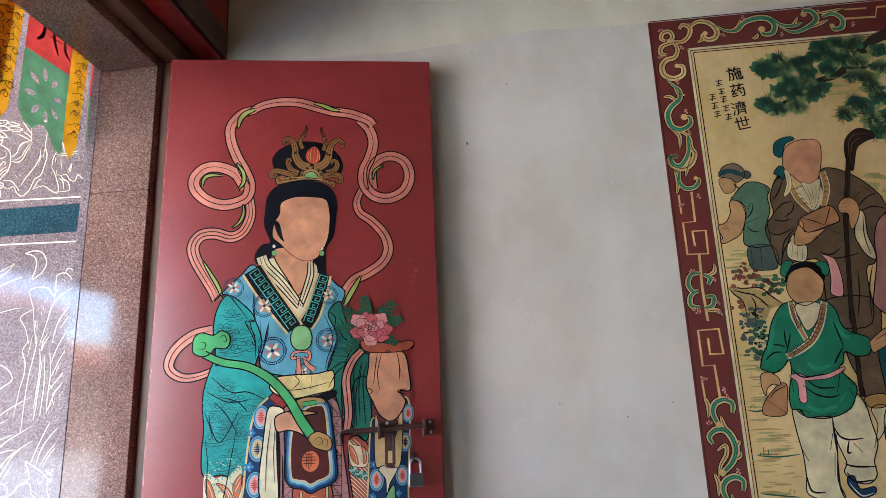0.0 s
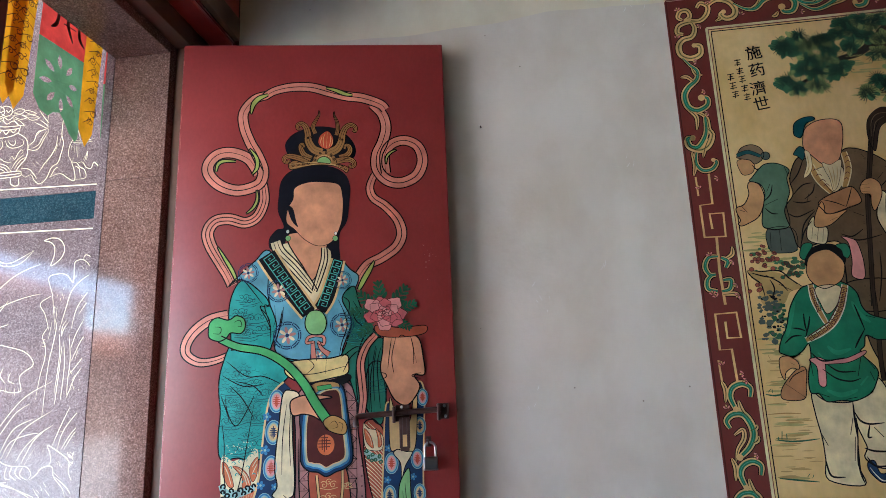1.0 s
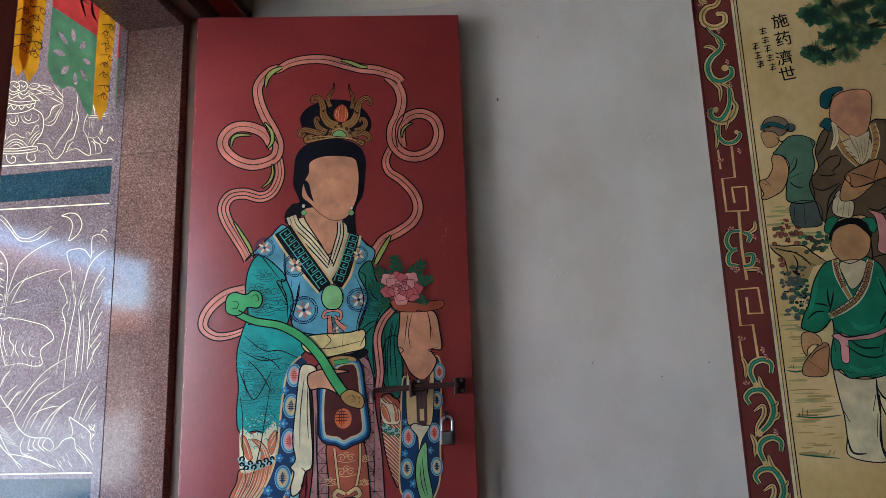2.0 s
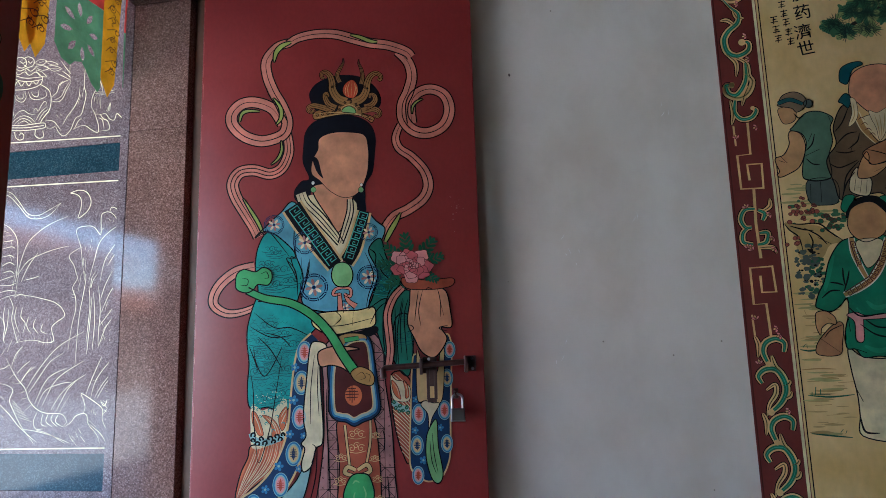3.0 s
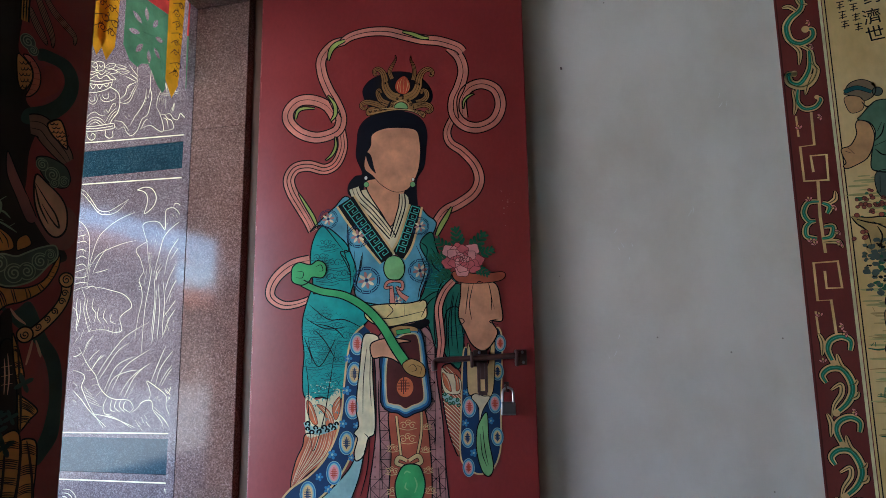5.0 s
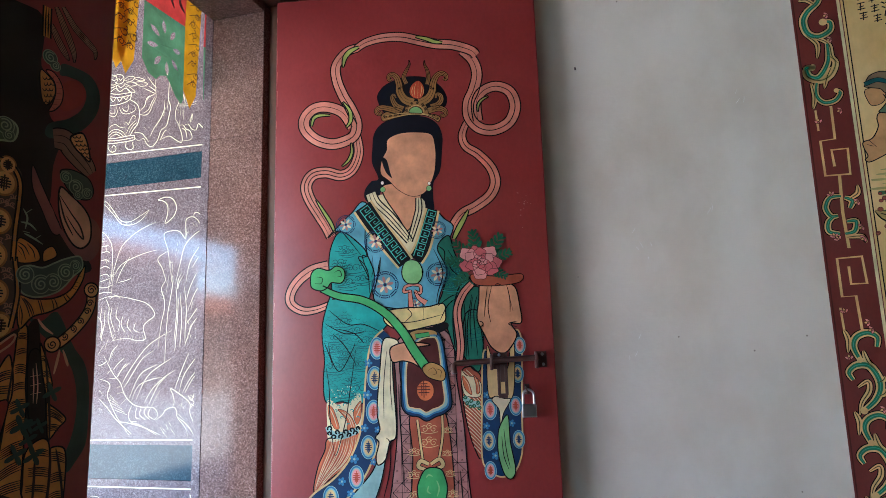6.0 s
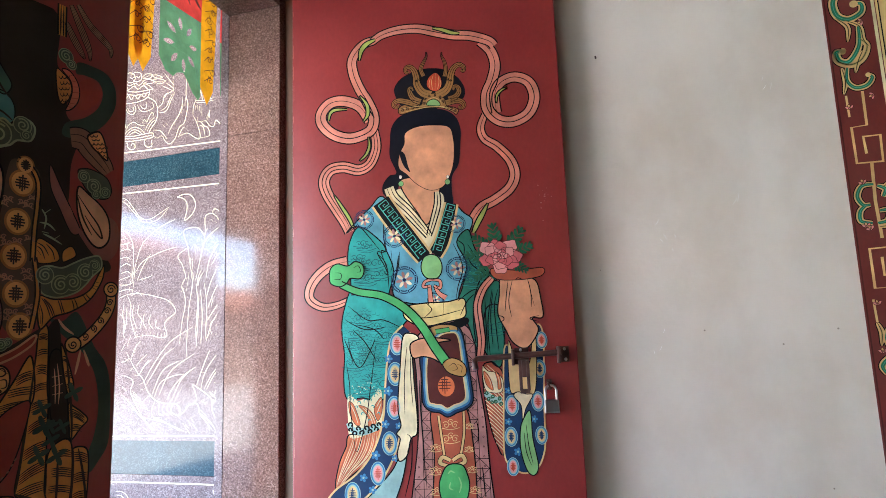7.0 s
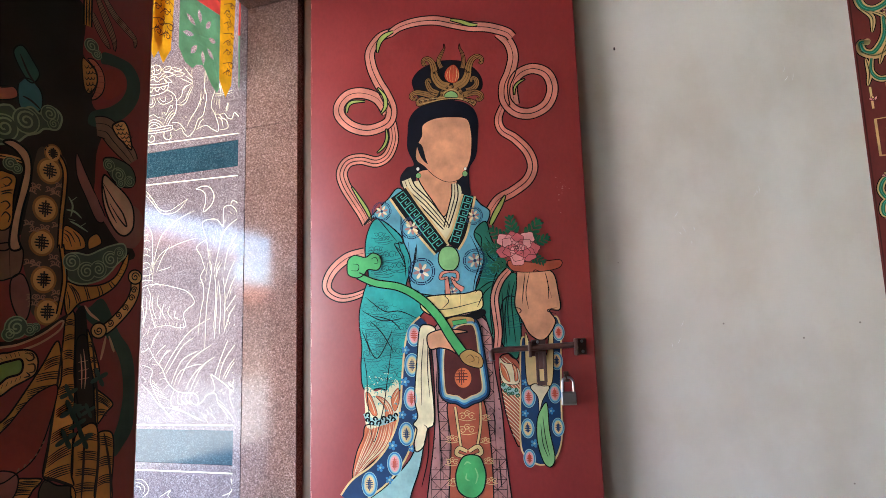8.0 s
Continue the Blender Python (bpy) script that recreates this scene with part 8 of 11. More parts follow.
strokes(border, "fret", PALE_GOLD, 1, [[(1.451, 1.493), (1.451, 1.450), (1.485, 1.450), (1.482, 1.516), (1.428, 1.514), (1.428, 1.420), (1.458, 1.421), (1.461, 1.338)]], 0.0062, taper=False, sharp=True)
strokes(border, "fret", PALE_GOLD, 1, [[(1.421, 1.394), (1.423, 1.341)]], 0.005, taper=False, sharp=True)
# figures, rocks and pine of the picture, as plain shapes
band(picture, "pine_branch", BARK, 3.2, [(2.113, 2.356), (2.062, 2.339), (2.018, 2.321), (1.980, 2.287), (1.942, 2.250), (1.899, 2.221), (1.846, 2.208), (1.798, 2.184), (1.755, 2.155), (1.721, 2.140)], (0.034, 0.02, 0.004), line=0.002, folds=3, label='dark pine branch')
band(picture, "pine_branch", BARK, 3.2, [(2.028, 2.108), (1.982, 2.091), (1.947, 2.101), (1.921, 2.096)], (0.012, 0.009, 0.003), line=0.002)
band(picture, "pine_branch", BARK, 3.2, [(1.942, 2.250), (1.965, 2.237), (1.991, 2.242), (2.025, 2.253)], (0.014, 0.01, 0.003), line=0.002)
pine_tuft(picture, 1.702, 2.271, 0.034, rng_pine, 4.2)
pine_tuft(picture, 1.743, 2.286, 0.034, rng_pine, 4.2)
pine_tuft(picture, 1.722, 2.251, 0.034, rng_pine, 4.2)
pine_tuft(picture, 1.764, 2.250, 0.034, rng_pine, 4.2)
pine_tuft(picture, 1.798, 2.265, 0.034, rng_pine, 4.2)
pine_tuft(picture, 1.825, 2.270, 0.034, rng_pine, 4.2)
pine_tuft(picture, 1.771, 2.216, 0.034, rng_pine, 4.2)
pine_tuft(picture, 1.826, 2.240, 0.034, rng_pine, 4.2)
pine_tuft(picture, 1.741, 2.189, 0.034, rng_pine, 4.2)
pine_tuft(picture, 1.778, 2.178, 0.034, rng_pine, 4.2)
pine_tuft(picture, 1.815, 2.212, 0.034, rng_pine, 4.2)
pine_tuft(picture, 1.852, 2.186, 0.034, rng_pine, 4.2)
pine_tuft(picture, 1.827, 2.166, 0.034, rng_pine, 4.2)
pine_tuft(picture, 1.697, 2.150, 0.034, rng_pine, 4.2)
pine_tuft(picture, 1.729, 2.132, 0.034, rng_pine, 4.2)
pine_tuft(picture, 1.780, 2.135, 0.034, rng_pine, 4.2)
pine_tuft(picture, 1.877, 2.317, 0.034, rng_pine, 4.2)
pine_tuft(picture, 1.913, 2.321, 0.034, rng_pine, 4.2)
pine_tuft(picture, 1.943, 2.306, 0.034, rng_pine, 4.2)
pine_tuft(picture, 1.860, 2.289, 0.034, rng_pine, 4.2)
pine_tuft(picture, 1.897, 2.281, 0.034, rng_pine, 4.2)
pine_tuft(picture, 1.929, 2.267, 0.034, rng_pine, 4.2)
pine_tuft(picture, 1.970, 2.318, 0.034, rng_pine, 4.2)
pine_tuft(picture, 1.976, 2.262, 0.034, rng_pine, 4.2)
pine_tuft(picture, 1.953, 2.220, 0.034, rng_pine, 4.2)
pine_tuft(picture, 1.984, 2.206, 0.034, rng_pine, 4.2)
pine_tuft(picture, 1.991, 2.172, 0.034, rng_pine, 4.2)
pine_tuft(picture, 1.946, 2.133, 0.034, rng_pine, 4.2)
pine_tuft(picture, 1.907, 2.105, 0.034, rng_pine, 4.2)
pine_tuft(picture, 1.968, 2.117, 0.034, rng_pine, 4.2)
pine_tuft(picture, 2.003, 2.139, 0.034, rng_pine, 4.2)
pine_tuft(picture, 1.972, 2.074, 0.034, rng_pine, 4.2)
pine_tuft(picture, 1.985, 2.041, 0.034, rng_pine, 4.2)
pine_tuft(picture, 2.031, 2.289, 0.034, rng_pine, 4.2)
pine_tuft(picture, 2.031, 2.238, 0.034, rng_pine, 4.2)
pine_tuft(picture, 2.012, 2.088, 0.034, rng_pine, 4.2)
pine_tuft(picture, 1.884, 2.245, 0.034, rng_pine, 4.2)
shape(picture, "cap", DEEP_TEAL, 6.3, [(1.696, 2.000), (1.702, 2.029), (1.725, 2.043), (1.750, 2.045), (1.756, 2.036), (1.731, 2.024), (1.715, 1.988), (1.702, 1.990)], line=0.0022)
shape(picture, "staff_head", STAFF, 6.2, [(1.883, 1.967), (1.887, 2.014), (1.905, 2.041), (1.932, 2.055), (1.960, 2.045), (1.969, 2.027), (1.936, 2.011), (1.915, 1.992), (1.895, 1.931)], line=0.0018, label='gnarled dark staff head')
strokes(picture, "staff_grain", TAUPE_WASH, 7, [[(1.892, 1.973), (1.898, 2.014), (1.916, 2.036), (1.947, 2.038)], [(1.901, 1.986), (1.909, 2.013), (1.933, 2.028)], [(1.890, 1.946), (1.900, 1.993)]], 0.0016)
shape(picture, "vest", SAGE, 5, [(1.612, 1.919), (1.593, 1.907), (1.571, 1.883), (1.563, 1.873), (1.587, 1.864), (1.598, 1.839), (1.591, 1.807), (1.583, 1.776), (1.581, 1.742), (1.609, 1.733), (1.641, 1.735), (1.650, 1.753), (1.648, 1.797), (1.661, 1.834), (1.660, 1.873), (1.669, 1.898), (1.642, 1.917)], line=0.0026, label='green vest of a figure turned away, plain shapes')
shape(picture, "sleeve", FLESH, 5.4, [(1.564, 1.871), (1.586, 1.862), (1.595, 1.833), (1.589, 1.801), (1.573, 1.771), (1.548, 1.756), (1.526, 1.748), (1.518, 1.755), (1.525, 1.764), (1.519, 1.784), (1.519, 1.800), (1.540, 1.808), (1.556, 1.835), (1.556, 1.858)], line=0.0026)
shape(picture, "trousers", SLATE, 4.8, [(1.590, 1.734), (1.655, 1.731), (1.657, 1.675), (1.622, 1.667), (1.589, 1.677)], line=0.002)
shape(picture, "head", FLESH, 5, [(1.540, 1.935), (1.579, 1.935), (1.581, 1.911), (1.573, 1.896), (1.552, 1.891), (1.542, 1.905)], line=0.0018, label='plain head shape')
shape(picture, "hair", TAUPE_WASH, 5.4, [(1.540, 1.948), (1.553, 1.970), (1.579, 1.978), (1.601, 1.969), (1.611, 1.949), (1.602, 1.930), (1.583, 1.921), (1.572, 1.933), (1.543, 1.941)], line=0.0022)
disc(picture, "hair_knot", SLATE, 5.6, 1.614, 1.942, 0.0115, 0.0115, line=0.002)
band(picture, "head_scarf", DEEP_TEAL, 6, [(1.540, 1.949), (1.570, 1.957), (1.601, 1.942)], (0.01, 0.013, 0.008), line=0.0014)
strokes(picture, "fold", INK, 6, [[(1.591, 1.812), (1.611, 1.831), (1.620, 1.858)], [(1.592, 1.801), (1.628, 1.816)], [(1.593, 1.793), (1.607, 1.778), (1.624, 1.775)], [(1.603, 1.839), (1.614, 1.860)], [(1.581, 1.741), (1.608, 1.732), (1.641, 1.735)], [(1.596, 1.725), (1.592, 1.682)], [(1.620, 1.730), (1.617, 1.674)], [(1.531, 1.805), (1.546, 1.785)], [(1.527, 1.793), (1.540, 1.787)], [(1.576, 1.919), (1.586, 1.905), (1.599, 1.910)], [(1.658, 1.906), (1.664, 1.883)]], 0.0034)
shape(picture, "robe", UMBER, 5.2, [(1.690, 1.923), (1.714, 1.927), (1.749, 1.886), (1.810, 1.939), (1.840, 1.944), (1.873, 1.931), (1.909, 1.906), (1.947, 1.864), (1.957, 1.841), (1.960, 1.813), (1.923, 1.766), (1.906, 1.675), (1.879, 1.652), (1.867, 1.511), (1.756, 1.517), (1.753, 1.600), (1.767, 1.683), (1.716, 1.687), (1.664, 1.678), (1.653, 1.721), (1.641, 1.772), (1.647, 1.797), (1.669, 1.827), (1.667, 1.872)], line=0.003, label='brown robe of a bearded figure, plain shapes')
shape(picture, "undershirt", CREAM, 5.6, [(1.741, 1.893), (1.803, 1.895), (1.797, 1.844), (1.771, 1.825), (1.751, 1.857)], line=0.0018)
band(picture, "collar", GOLD, 5.8, [(1.726, 1.906), (1.739, 1.863), (1.766, 1.824)], (0.014, 0.018, 0.012), line=0.0028, ink=CREAM)
band(picture, "collar", GOLD, 5.8, [(1.815, 1.935), (1.818, 1.887), (1.801, 1.836)], (0.014, 0.02, 0.012), line=0.0028, ink=CREAM)
strokes(picture, "collar_arc", MAROON, 6.6, [[(1.729, 1.887), (1.737, 1.893), (1.744, 1.886)], [(1.734, 1.873), (1.743, 1.878), (1.750, 1.871)], [(1.740, 1.857), (1.750, 1.862), (1.757, 1.855)], [(1.749, 1.843), (1.758, 1.849), (1.765, 1.841)], [(1.815, 1.919), (1.823, 1.925), (1.830, 1.918)], [(1.814, 1.904), (1.821, 1.910), (1.830, 1.903)], [(1.812, 1.887), (1.820, 1.893), (1.827, 1.886)], [(1.807, 1.872), (1.815, 1.878), (1.822, 1.871)], [(1.802, 1.856), (1.810, 1.862), (1.816, 1.855)]], 0.002)
shape(picture, "head", SKIN, 6, [(1.717, 1.980), (1.728, 2.012), (1.760, 2.031), (1.802, 2.033), (1.822, 2.018), (1.820, 1.978), (1.810, 1.939), (1.799, 1.914), (1.780, 1.899), (1.755, 1.907), (1.733, 1.932), (1.716, 1.954)], line=0.0022, label='plain head shape')
shape(picture, "beard", CREAM, 6.6, [(1.756, 1.910), (1.775, 1.902), (1.804, 1.914), (1.797, 1.876), (1.786, 1.843), (1.772, 1.828), (1.768, 1.861), (1.760, 1.885)], line=0.0012)
shape(picture, "beard", CREAM, 6.6, [(1.716, 1.947), (1.729, 1.938), (1.729, 1.900), (1.717, 1.878), (1.703, 1.872), (1.716, 1.908)], line=0.0012)
strokes(picture, "beard_line", TAN, 7.2, [[(1.768, 1.897), (1.773, 1.865), (1.774, 1.835)], [(1.780, 1.896), (1.780, 1.864), (1.778, 1.839)], [(1.792, 1.899), (1.788, 1.870), (1.781, 1.843)], [(1.721, 1.933), (1.721, 1.901), (1.710, 1.880)]], 0.002)
shape(picture, "cap", DEEP_TEAL, 5.8, [(1.687, 1.941), (1.705, 1.961), (1.718, 1.948), (1.709, 1.921), (1.696, 1.934)], line=0.0022)
shape(picture, "sleeve_lining", CREAM, 6, [(1.693, 1.738), (1.711, 1.761), (1.714, 1.732), (1.740, 1.728), (1.733, 1.690), (1.716, 1.685), (1.687, 1.700)], line=0.0026)
shape(picture, "sleeve_lining", CREAM, 6, [(1.891, 1.818), (1.902, 1.804), (1.900, 1.748), (1.909, 1.705), (1.907, 1.680), (1.887, 1.693), (1.874, 1.720), (1.867, 1.751), (1.877, 1.787)], line=0.003)
strokes(picture, "lining_line", INK, 6.8, [[(1.898, 1.805), (1.891, 1.749), (1.898, 1.694)], [(1.704, 1.731), (1.697, 1.700)], [(1.718, 1.728), (1.709, 1.692)], [(1.730, 1.726), (1.723, 1.690)]], 0.0028)
shape(picture, "parcel", PAPER, 6.4, [(1.728, 1.795), (1.742, 1.809), (1.779, 1.825), (1.819, 1.836), (1.836, 1.803), (1.830, 1.788), (1.797, 1.777), (1.752, 1.765), (1.737, 1.778)], line=0.0026, label='wrapped paper parcel')
strokes(picture, "parcel_fold", INK, 7.2, [[(1.739, 1.806), (1.769, 1.796), (1.796, 1.782)], [(1.796, 1.782), (1.809, 1.811), (1.818, 1.834)], [(1.797, 1.779), (1.828, 1.788)]], 0.0026)
shape(picture, "palm", FLESH, 6.6, [(1.714, 1.761), (1.735, 1.799), (1.742, 1.789), (1.741, 1.768), (1.764, 1.766), (1.797, 1.774), (1.781, 1.759), (1.747, 1.734), (1.712, 1.732)], line=0.0022)
shape(picture, "palm", FLESH, 6.6, [(1.839, 1.834), (1.853, 1.852), (1.874, 1.855), (1.890, 1.837), (1.888, 1.805), (1.866, 1.766), (1.859, 1.782), (1.860, 1.810), (1.841, 1.815)], line=0.0022)
strokes(picture, "knuckle", INK, 7.4, [[(1.842, 1.839), (1.863, 1.840)], [(1.841, 1.829), (1.863, 1.830)], [(1.842, 1.820), (1.860, 1.820)], [(1.749, 1.746), (1.780, 1.759)]], 0.0018)
shape(picture, "sash", PALE_ROSE, 6.4, [(1.770, 1.702), (1.794, 1.695), (1.807, 1.682), (1.814, 1.632), (1.808, 1.587), (1.780, 1.595), (1.786, 1.634), (1.785, 1.682)], line=0.0022)
strokes(picture, "fold", INK, 6.2, [[(1.770, 1.703), (1.813, 1.689), (1.871, 1.700)], [(1.669, 1.825), (1.696, 1.850), (1.722, 1.855)], [(1.696, 1.811), (1.719, 1.829), (1.727, 1.851)], [(1.647, 1.776), (1.671, 1.763), (1.715, 1.780)], [(1.672, 1.702), (1.685, 1.743), (1.717, 1.777)], [(1.889, 1.829), (1.916, 1.853), (1.943, 1.863)], [(1.894, 1.816), (1.928, 1.826), (1.958, 1.818)], [(1.886, 1.852), (1.903, 1.870)], [(1.771, 1.709), (1.798, 1.700), (1.827, 1.718)], [(1.805, 1.687), (1.800, 1.633), (1.797, 1.595)], [(1.701, 1.804), (1.709, 1.825)], [(1.896, 1.663), (1.878, 1.605), (1.869, 1.523)], [(1.789, 1.682), (1.799, 1.639), (1.783, 1.610)], [(1.811, 1.766), (1.836, 1.753)], [(1.669, 1.859), (1.690, 1.884), (1.708, 1.921)], [(1.768, 1.659), (1.765, 1.587), (1.758, 1.528)], [(1.857, 1.654), (1.851, 1.594), (1.834, 1.525)]], 0.0036)
strokes(picture, "fold", INK, 6.2, [[(1.712, 1.805), (1.689, 1.801), (1.666, 1.806)], [(1.911, 1.886), (1.936, 1.865)], [(1.665, 1.677), (1.681, 1.720), (1.704, 1.749)]], 0.0036)
strokes(picture, "robe_pattern", INK, 6.05, [[(1.706, 1.711), (1.710, 1.712)], [(1.706, 1.708), (1.711, 1.708)], [(1.861, 1.912), (1.865, 1.912)], [(1.862, 1.908), (1.866, 1.908)], [(1.734, 1.846), (1.738, 1.846)], [(1.735, 1.842), (1.739, 1.842)], [(1.894, 1.728), (1.898, 1.729)], [(1.894, 1.725), (1.898, 1.725)], [(1.859, 1.874), (1.863, 1.874)], [(1.859, 1.870), (1.863, 1.870)], [(1.804, 1.569), (1.808, 1.569)], [(1.804, 1.565), (1.808, 1.565)], [(1.779, 1.623), (1.783, 1.623)], [(1.780, 1.619), (1.784, 1.620)], [(1.876, 1.911), (1.880, 1.912)], [(1.876, 1.908), (1.880, 1.908)], [(1.861, 1.681), (1.865, 1.682)], [(1.862, 1.678), (1.866, 1.678)], [(1.903, 1.729), (1.907, 1.730)], [(1.903, 1.726), (1.907, 1.726)], [(1.828, 1.563), (1.832, 1.563)], [(1.829, 1.559), (1.832, 1.560)], [(1.824, 1.546), (1.827, 1.546)], [(1.824, 1.542), (1.828, 1.542)]], 0.0017)
strokes(picture, "robe_pattern", INK, 6.05, [[(1.697, 1.856), (1.701, 1.857)], [(1.697, 1.852), (1.701, 1.853)], [(1.843, 1.808), (1.847, 1.808)], [(1.844, 1.804), (1.848, 1.805)], [(1.800, 1.774), (1.804, 1.774)], [(1.801, 1.770), (1.805, 1.770)], [(1.738, 1.692), (1.742, 1.692)], [(1.738, 1.688), (1.742, 1.688)], [(1.786, 1.555), (1.790, 1.555)], [(1.786, 1.551), (1.790, 1.552)], [(1.813, 1.543), (1.817, 1.543)], [(1.814, 1.540), (1.818, 1.540)], [(1.861, 1.515), (1.864, 1.516)], [(1.861, 1.512), (1.865, 1.512)], [(1.868, 1.868), (1.872, 1.868)], [(1.868, 1.864), (1.872, 1.864)], [(1.864, 1.526), (1.868, 1.526)], [(1.864, 1.522), (1.868, 1.523)], [(1.907, 1.688), (1.911, 1.688)], [(1.907, 1.684), (1.911, 1.685)], [(1.877, 1.845), (1.881, 1.846)], [(1.878, 1.842), (1.882, 1.842)], [(1.885, 1.687), (1.889, 1.688)], [(1.885, 1.684), (1.889, 1.684)]], 0.0017)
strokes(picture, "robe_pattern", INK, 6.05, [[(1.860, 1.516), (1.864, 1.516)], [(1.860, 1.512), (1.864, 1.513)], [(1.788, 1.879), (1.792, 1.879)], [(1.788, 1.875), (1.792, 1.876)], [(1.859, 1.921), (1.864, 1.922)], [(1.860, 1.917), (1.864, 1.918)], [(1.869, 1.793), (1.873, 1.794)], [(1.870, 1.789), (1.874, 1.790)], [(1.756, 1.518), (1.760, 1.518)], [(1.756, 1.514), (1.760, 1.514)], [(1.856, 1.928), (1.860, 1.928)], [(1.856, 1.924), (1.861, 1.924)], [(1.703, 1.771), (1.707, 1.771)], [(1.703, 1.767), (1.707, 1.767)], [(1.849, 1.872), (1.854, 1.872)], [(1.850, 1.868), (1.854, 1.869)], [(1.920, 1.769), (1.924, 1.770)], [(1.920, 1.765), (1.924, 1.766)], [(1.776, 1.717), (1.780, 1.718)], [(1.777, 1.713), (1.781, 1.714)], [(1.826, 1.682), (1.830, 1.682)], [(1.827, 1.678), (1.831, 1.678)], [(1.799, 1.673), (1.803, 1.673)], [(1.800, 1.669), (1.804, 1.669)]], 0.0017)
strokes(picture, "robe_pattern", INK, 6.05, [[(1.723, 1.817), (1.727, 1.817)], [(1.723, 1.813), (1.727, 1.813)], [(1.841, 1.938), (1.846, 1.938)], [(1.842, 1.934), (1.846, 1.935)], [(1.758, 1.693), (1.762, 1.693)], [(1.758, 1.689), (1.762, 1.689)], [(1.864, 1.914), (1.868, 1.915)], [(1.864, 1.910), (1.868, 1.911)], [(1.831, 1.737), (1.835, 1.737)], [(1.831, 1.733), (1.836, 1.733)], [(1.856, 1.785), (1.860, 1.785)], [(1.856, 1.781), (1.860, 1.781)], [(1.835, 1.621), (1.839, 1.621)], [(1.835, 1.617), (1.839, 1.618)], [(1.809, 1.529), (1.813, 1.530)], [(1.810, 1.526), (1.814, 1.526)], [(1.716, 1.749), (1.720, 1.749)], [(1.717, 1.745), (1.721, 1.745)], [(1.831, 1.801), (1.835, 1.801)], [(1.832, 1.797), (1.836, 1.797)], [(1.761, 1.809), (1.765, 1.809)], [(1.762, 1.805), (1.766, 1.805)], [(1.743, 1.687), (1.747, 1.687)], [(1.743, 1.683), (1.747, 1.683)]], 0.0017)
strokes(picture, "robe_pattern", INK, 6.05, [[(1.737, 1.782), (1.741, 1.782)], [(1.738, 1.778), (1.742, 1.779)], [(1.794, 1.625), (1.798, 1.625)], [(1.794, 1.621), (1.798, 1.621)], [(1.751, 1.850), (1.755, 1.850)], [(1.752, 1.846), (1.756, 1.846)], [(1.903, 1.831), (1.907, 1.832)], [(1.903, 1.827), (1.907, 1.828)], [(1.698, 1.759), (1.702, 1.760)], [(1.698, 1.755), (1.702, 1.756)], [(1.881, 1.894), (1.885, 1.894)], [(1.881, 1.890), (1.885, 1.891)], [(1.747, 1.800), (1.751, 1.801)], [(1.747, 1.797), (1.751, 1.797)]], 0.0017)
band(picture, "staff", STAFF, 6.2, [(1.910, 2.017), (1.893, 1.978), (1.870, 1.877), (1.853, 1.802), (1.839, 1.691), (1.818, 1.514)], (0.014, 0.0105, 0.0105), line=0.0016, label='dark gnarled wooden staff', folds=1)
shape(picture, "robe", MAUVE, 6.0, [(1.999, 1.810), (1.960, 1.806), (1.932, 1.784), (1.914, 1.735), (1.909, 1.675), (1.890, 1.604), (1.884, 1.555), (1.946, 1.542)], line=0.003, label='mauve robe of a neighbour at the edge')
shape(picture, "head", FLESH, 7.4, [(1.674, 1.633), (1.683, 1.655), (1.714, 1.668), (1.742, 1.667), (1.762, 1.647), (1.766, 1.623), (1.754, 1.588), (1.727, 1.571), (1.703, 1.567), (1.679, 1.585), (1.670, 1.610)], line=0.0022, label='plain head shape')
shape(picture, "hair", INK, 7.8, [(1.668, 1.633), (1.678, 1.665), (1.704, 1.681), (1.733, 1.685), (1.760, 1.675), (1.773, 1.647), (1.766, 1.627), (1.760, 1.641), (1.736, 1.666), (1.708, 1.666), (1.684, 1.652), (1.674, 1.632)], line=0)
shape(picture, "hair_bow", EMERALD, 8, [(1.661, 1.664), (1.671, 1.686), (1.688, 1.690), (1.696, 1.682), (1.681, 1.661), (1.670, 1.645), (1.661, 1.652)], line=0.002)
shape(picture, "hair_bow", EMERALD, 8, [(1.752, 1.678), (1.767, 1.683), (1.781, 1.679), (1.786, 1.658), (1.777, 1.643), (1.767, 1.649), (1.764, 1.665)], line=0.002)
shape(picture, "rock", TAN, 4.0, [(1.522, 1.625), (1.552, 1.621), (1.603, 1.614), (1.633, 1.589), (1.655, 1.572), (1.623, 1.562), (1.601, 1.531), (1.551, 1.533), (1.542, 1.593)], line=0)
strokes(picture, "rock_edge", INK, 4.8, [[(1.522, 1.625), (1.533, 1.607), (1.553, 1.587), (1.559, 1.551)], [(1.524, 1.627), (1.558, 1.621), (1.603, 1.620), (1.628, 1.597), (1.658, 1.572)], [(1.568, 1.610), (1.599, 1.590), (1.618, 1.565)], [(1.534, 1.618), (1.562, 1.608), (1.589, 1.602)], [(1.577, 1.598), (1.585, 1.573), (1.575, 1.545)], [(1.613, 1.608), (1.643, 1.582)], [(1.598, 1.584), (1.629, 1.565)]], 0.0038)
disc(picture, "shrub_flower", ROSE_WASH, 4.9, 1.571, 1.633, 0.0041, 0.0037, line=0.0013, ink=MAROON)
disc(picture, "shrub_flower", ROSE_WASH, 4.9, 1.589, 1.627, 0.0057, 0.0052, line=0.0013, ink=MAROON)
disc(picture, "shrub_flower", ROSE_WASH, 4.9, 1.597, 1.669, 0.0053, 0.0047, line=0.0013, ink=MAROON)
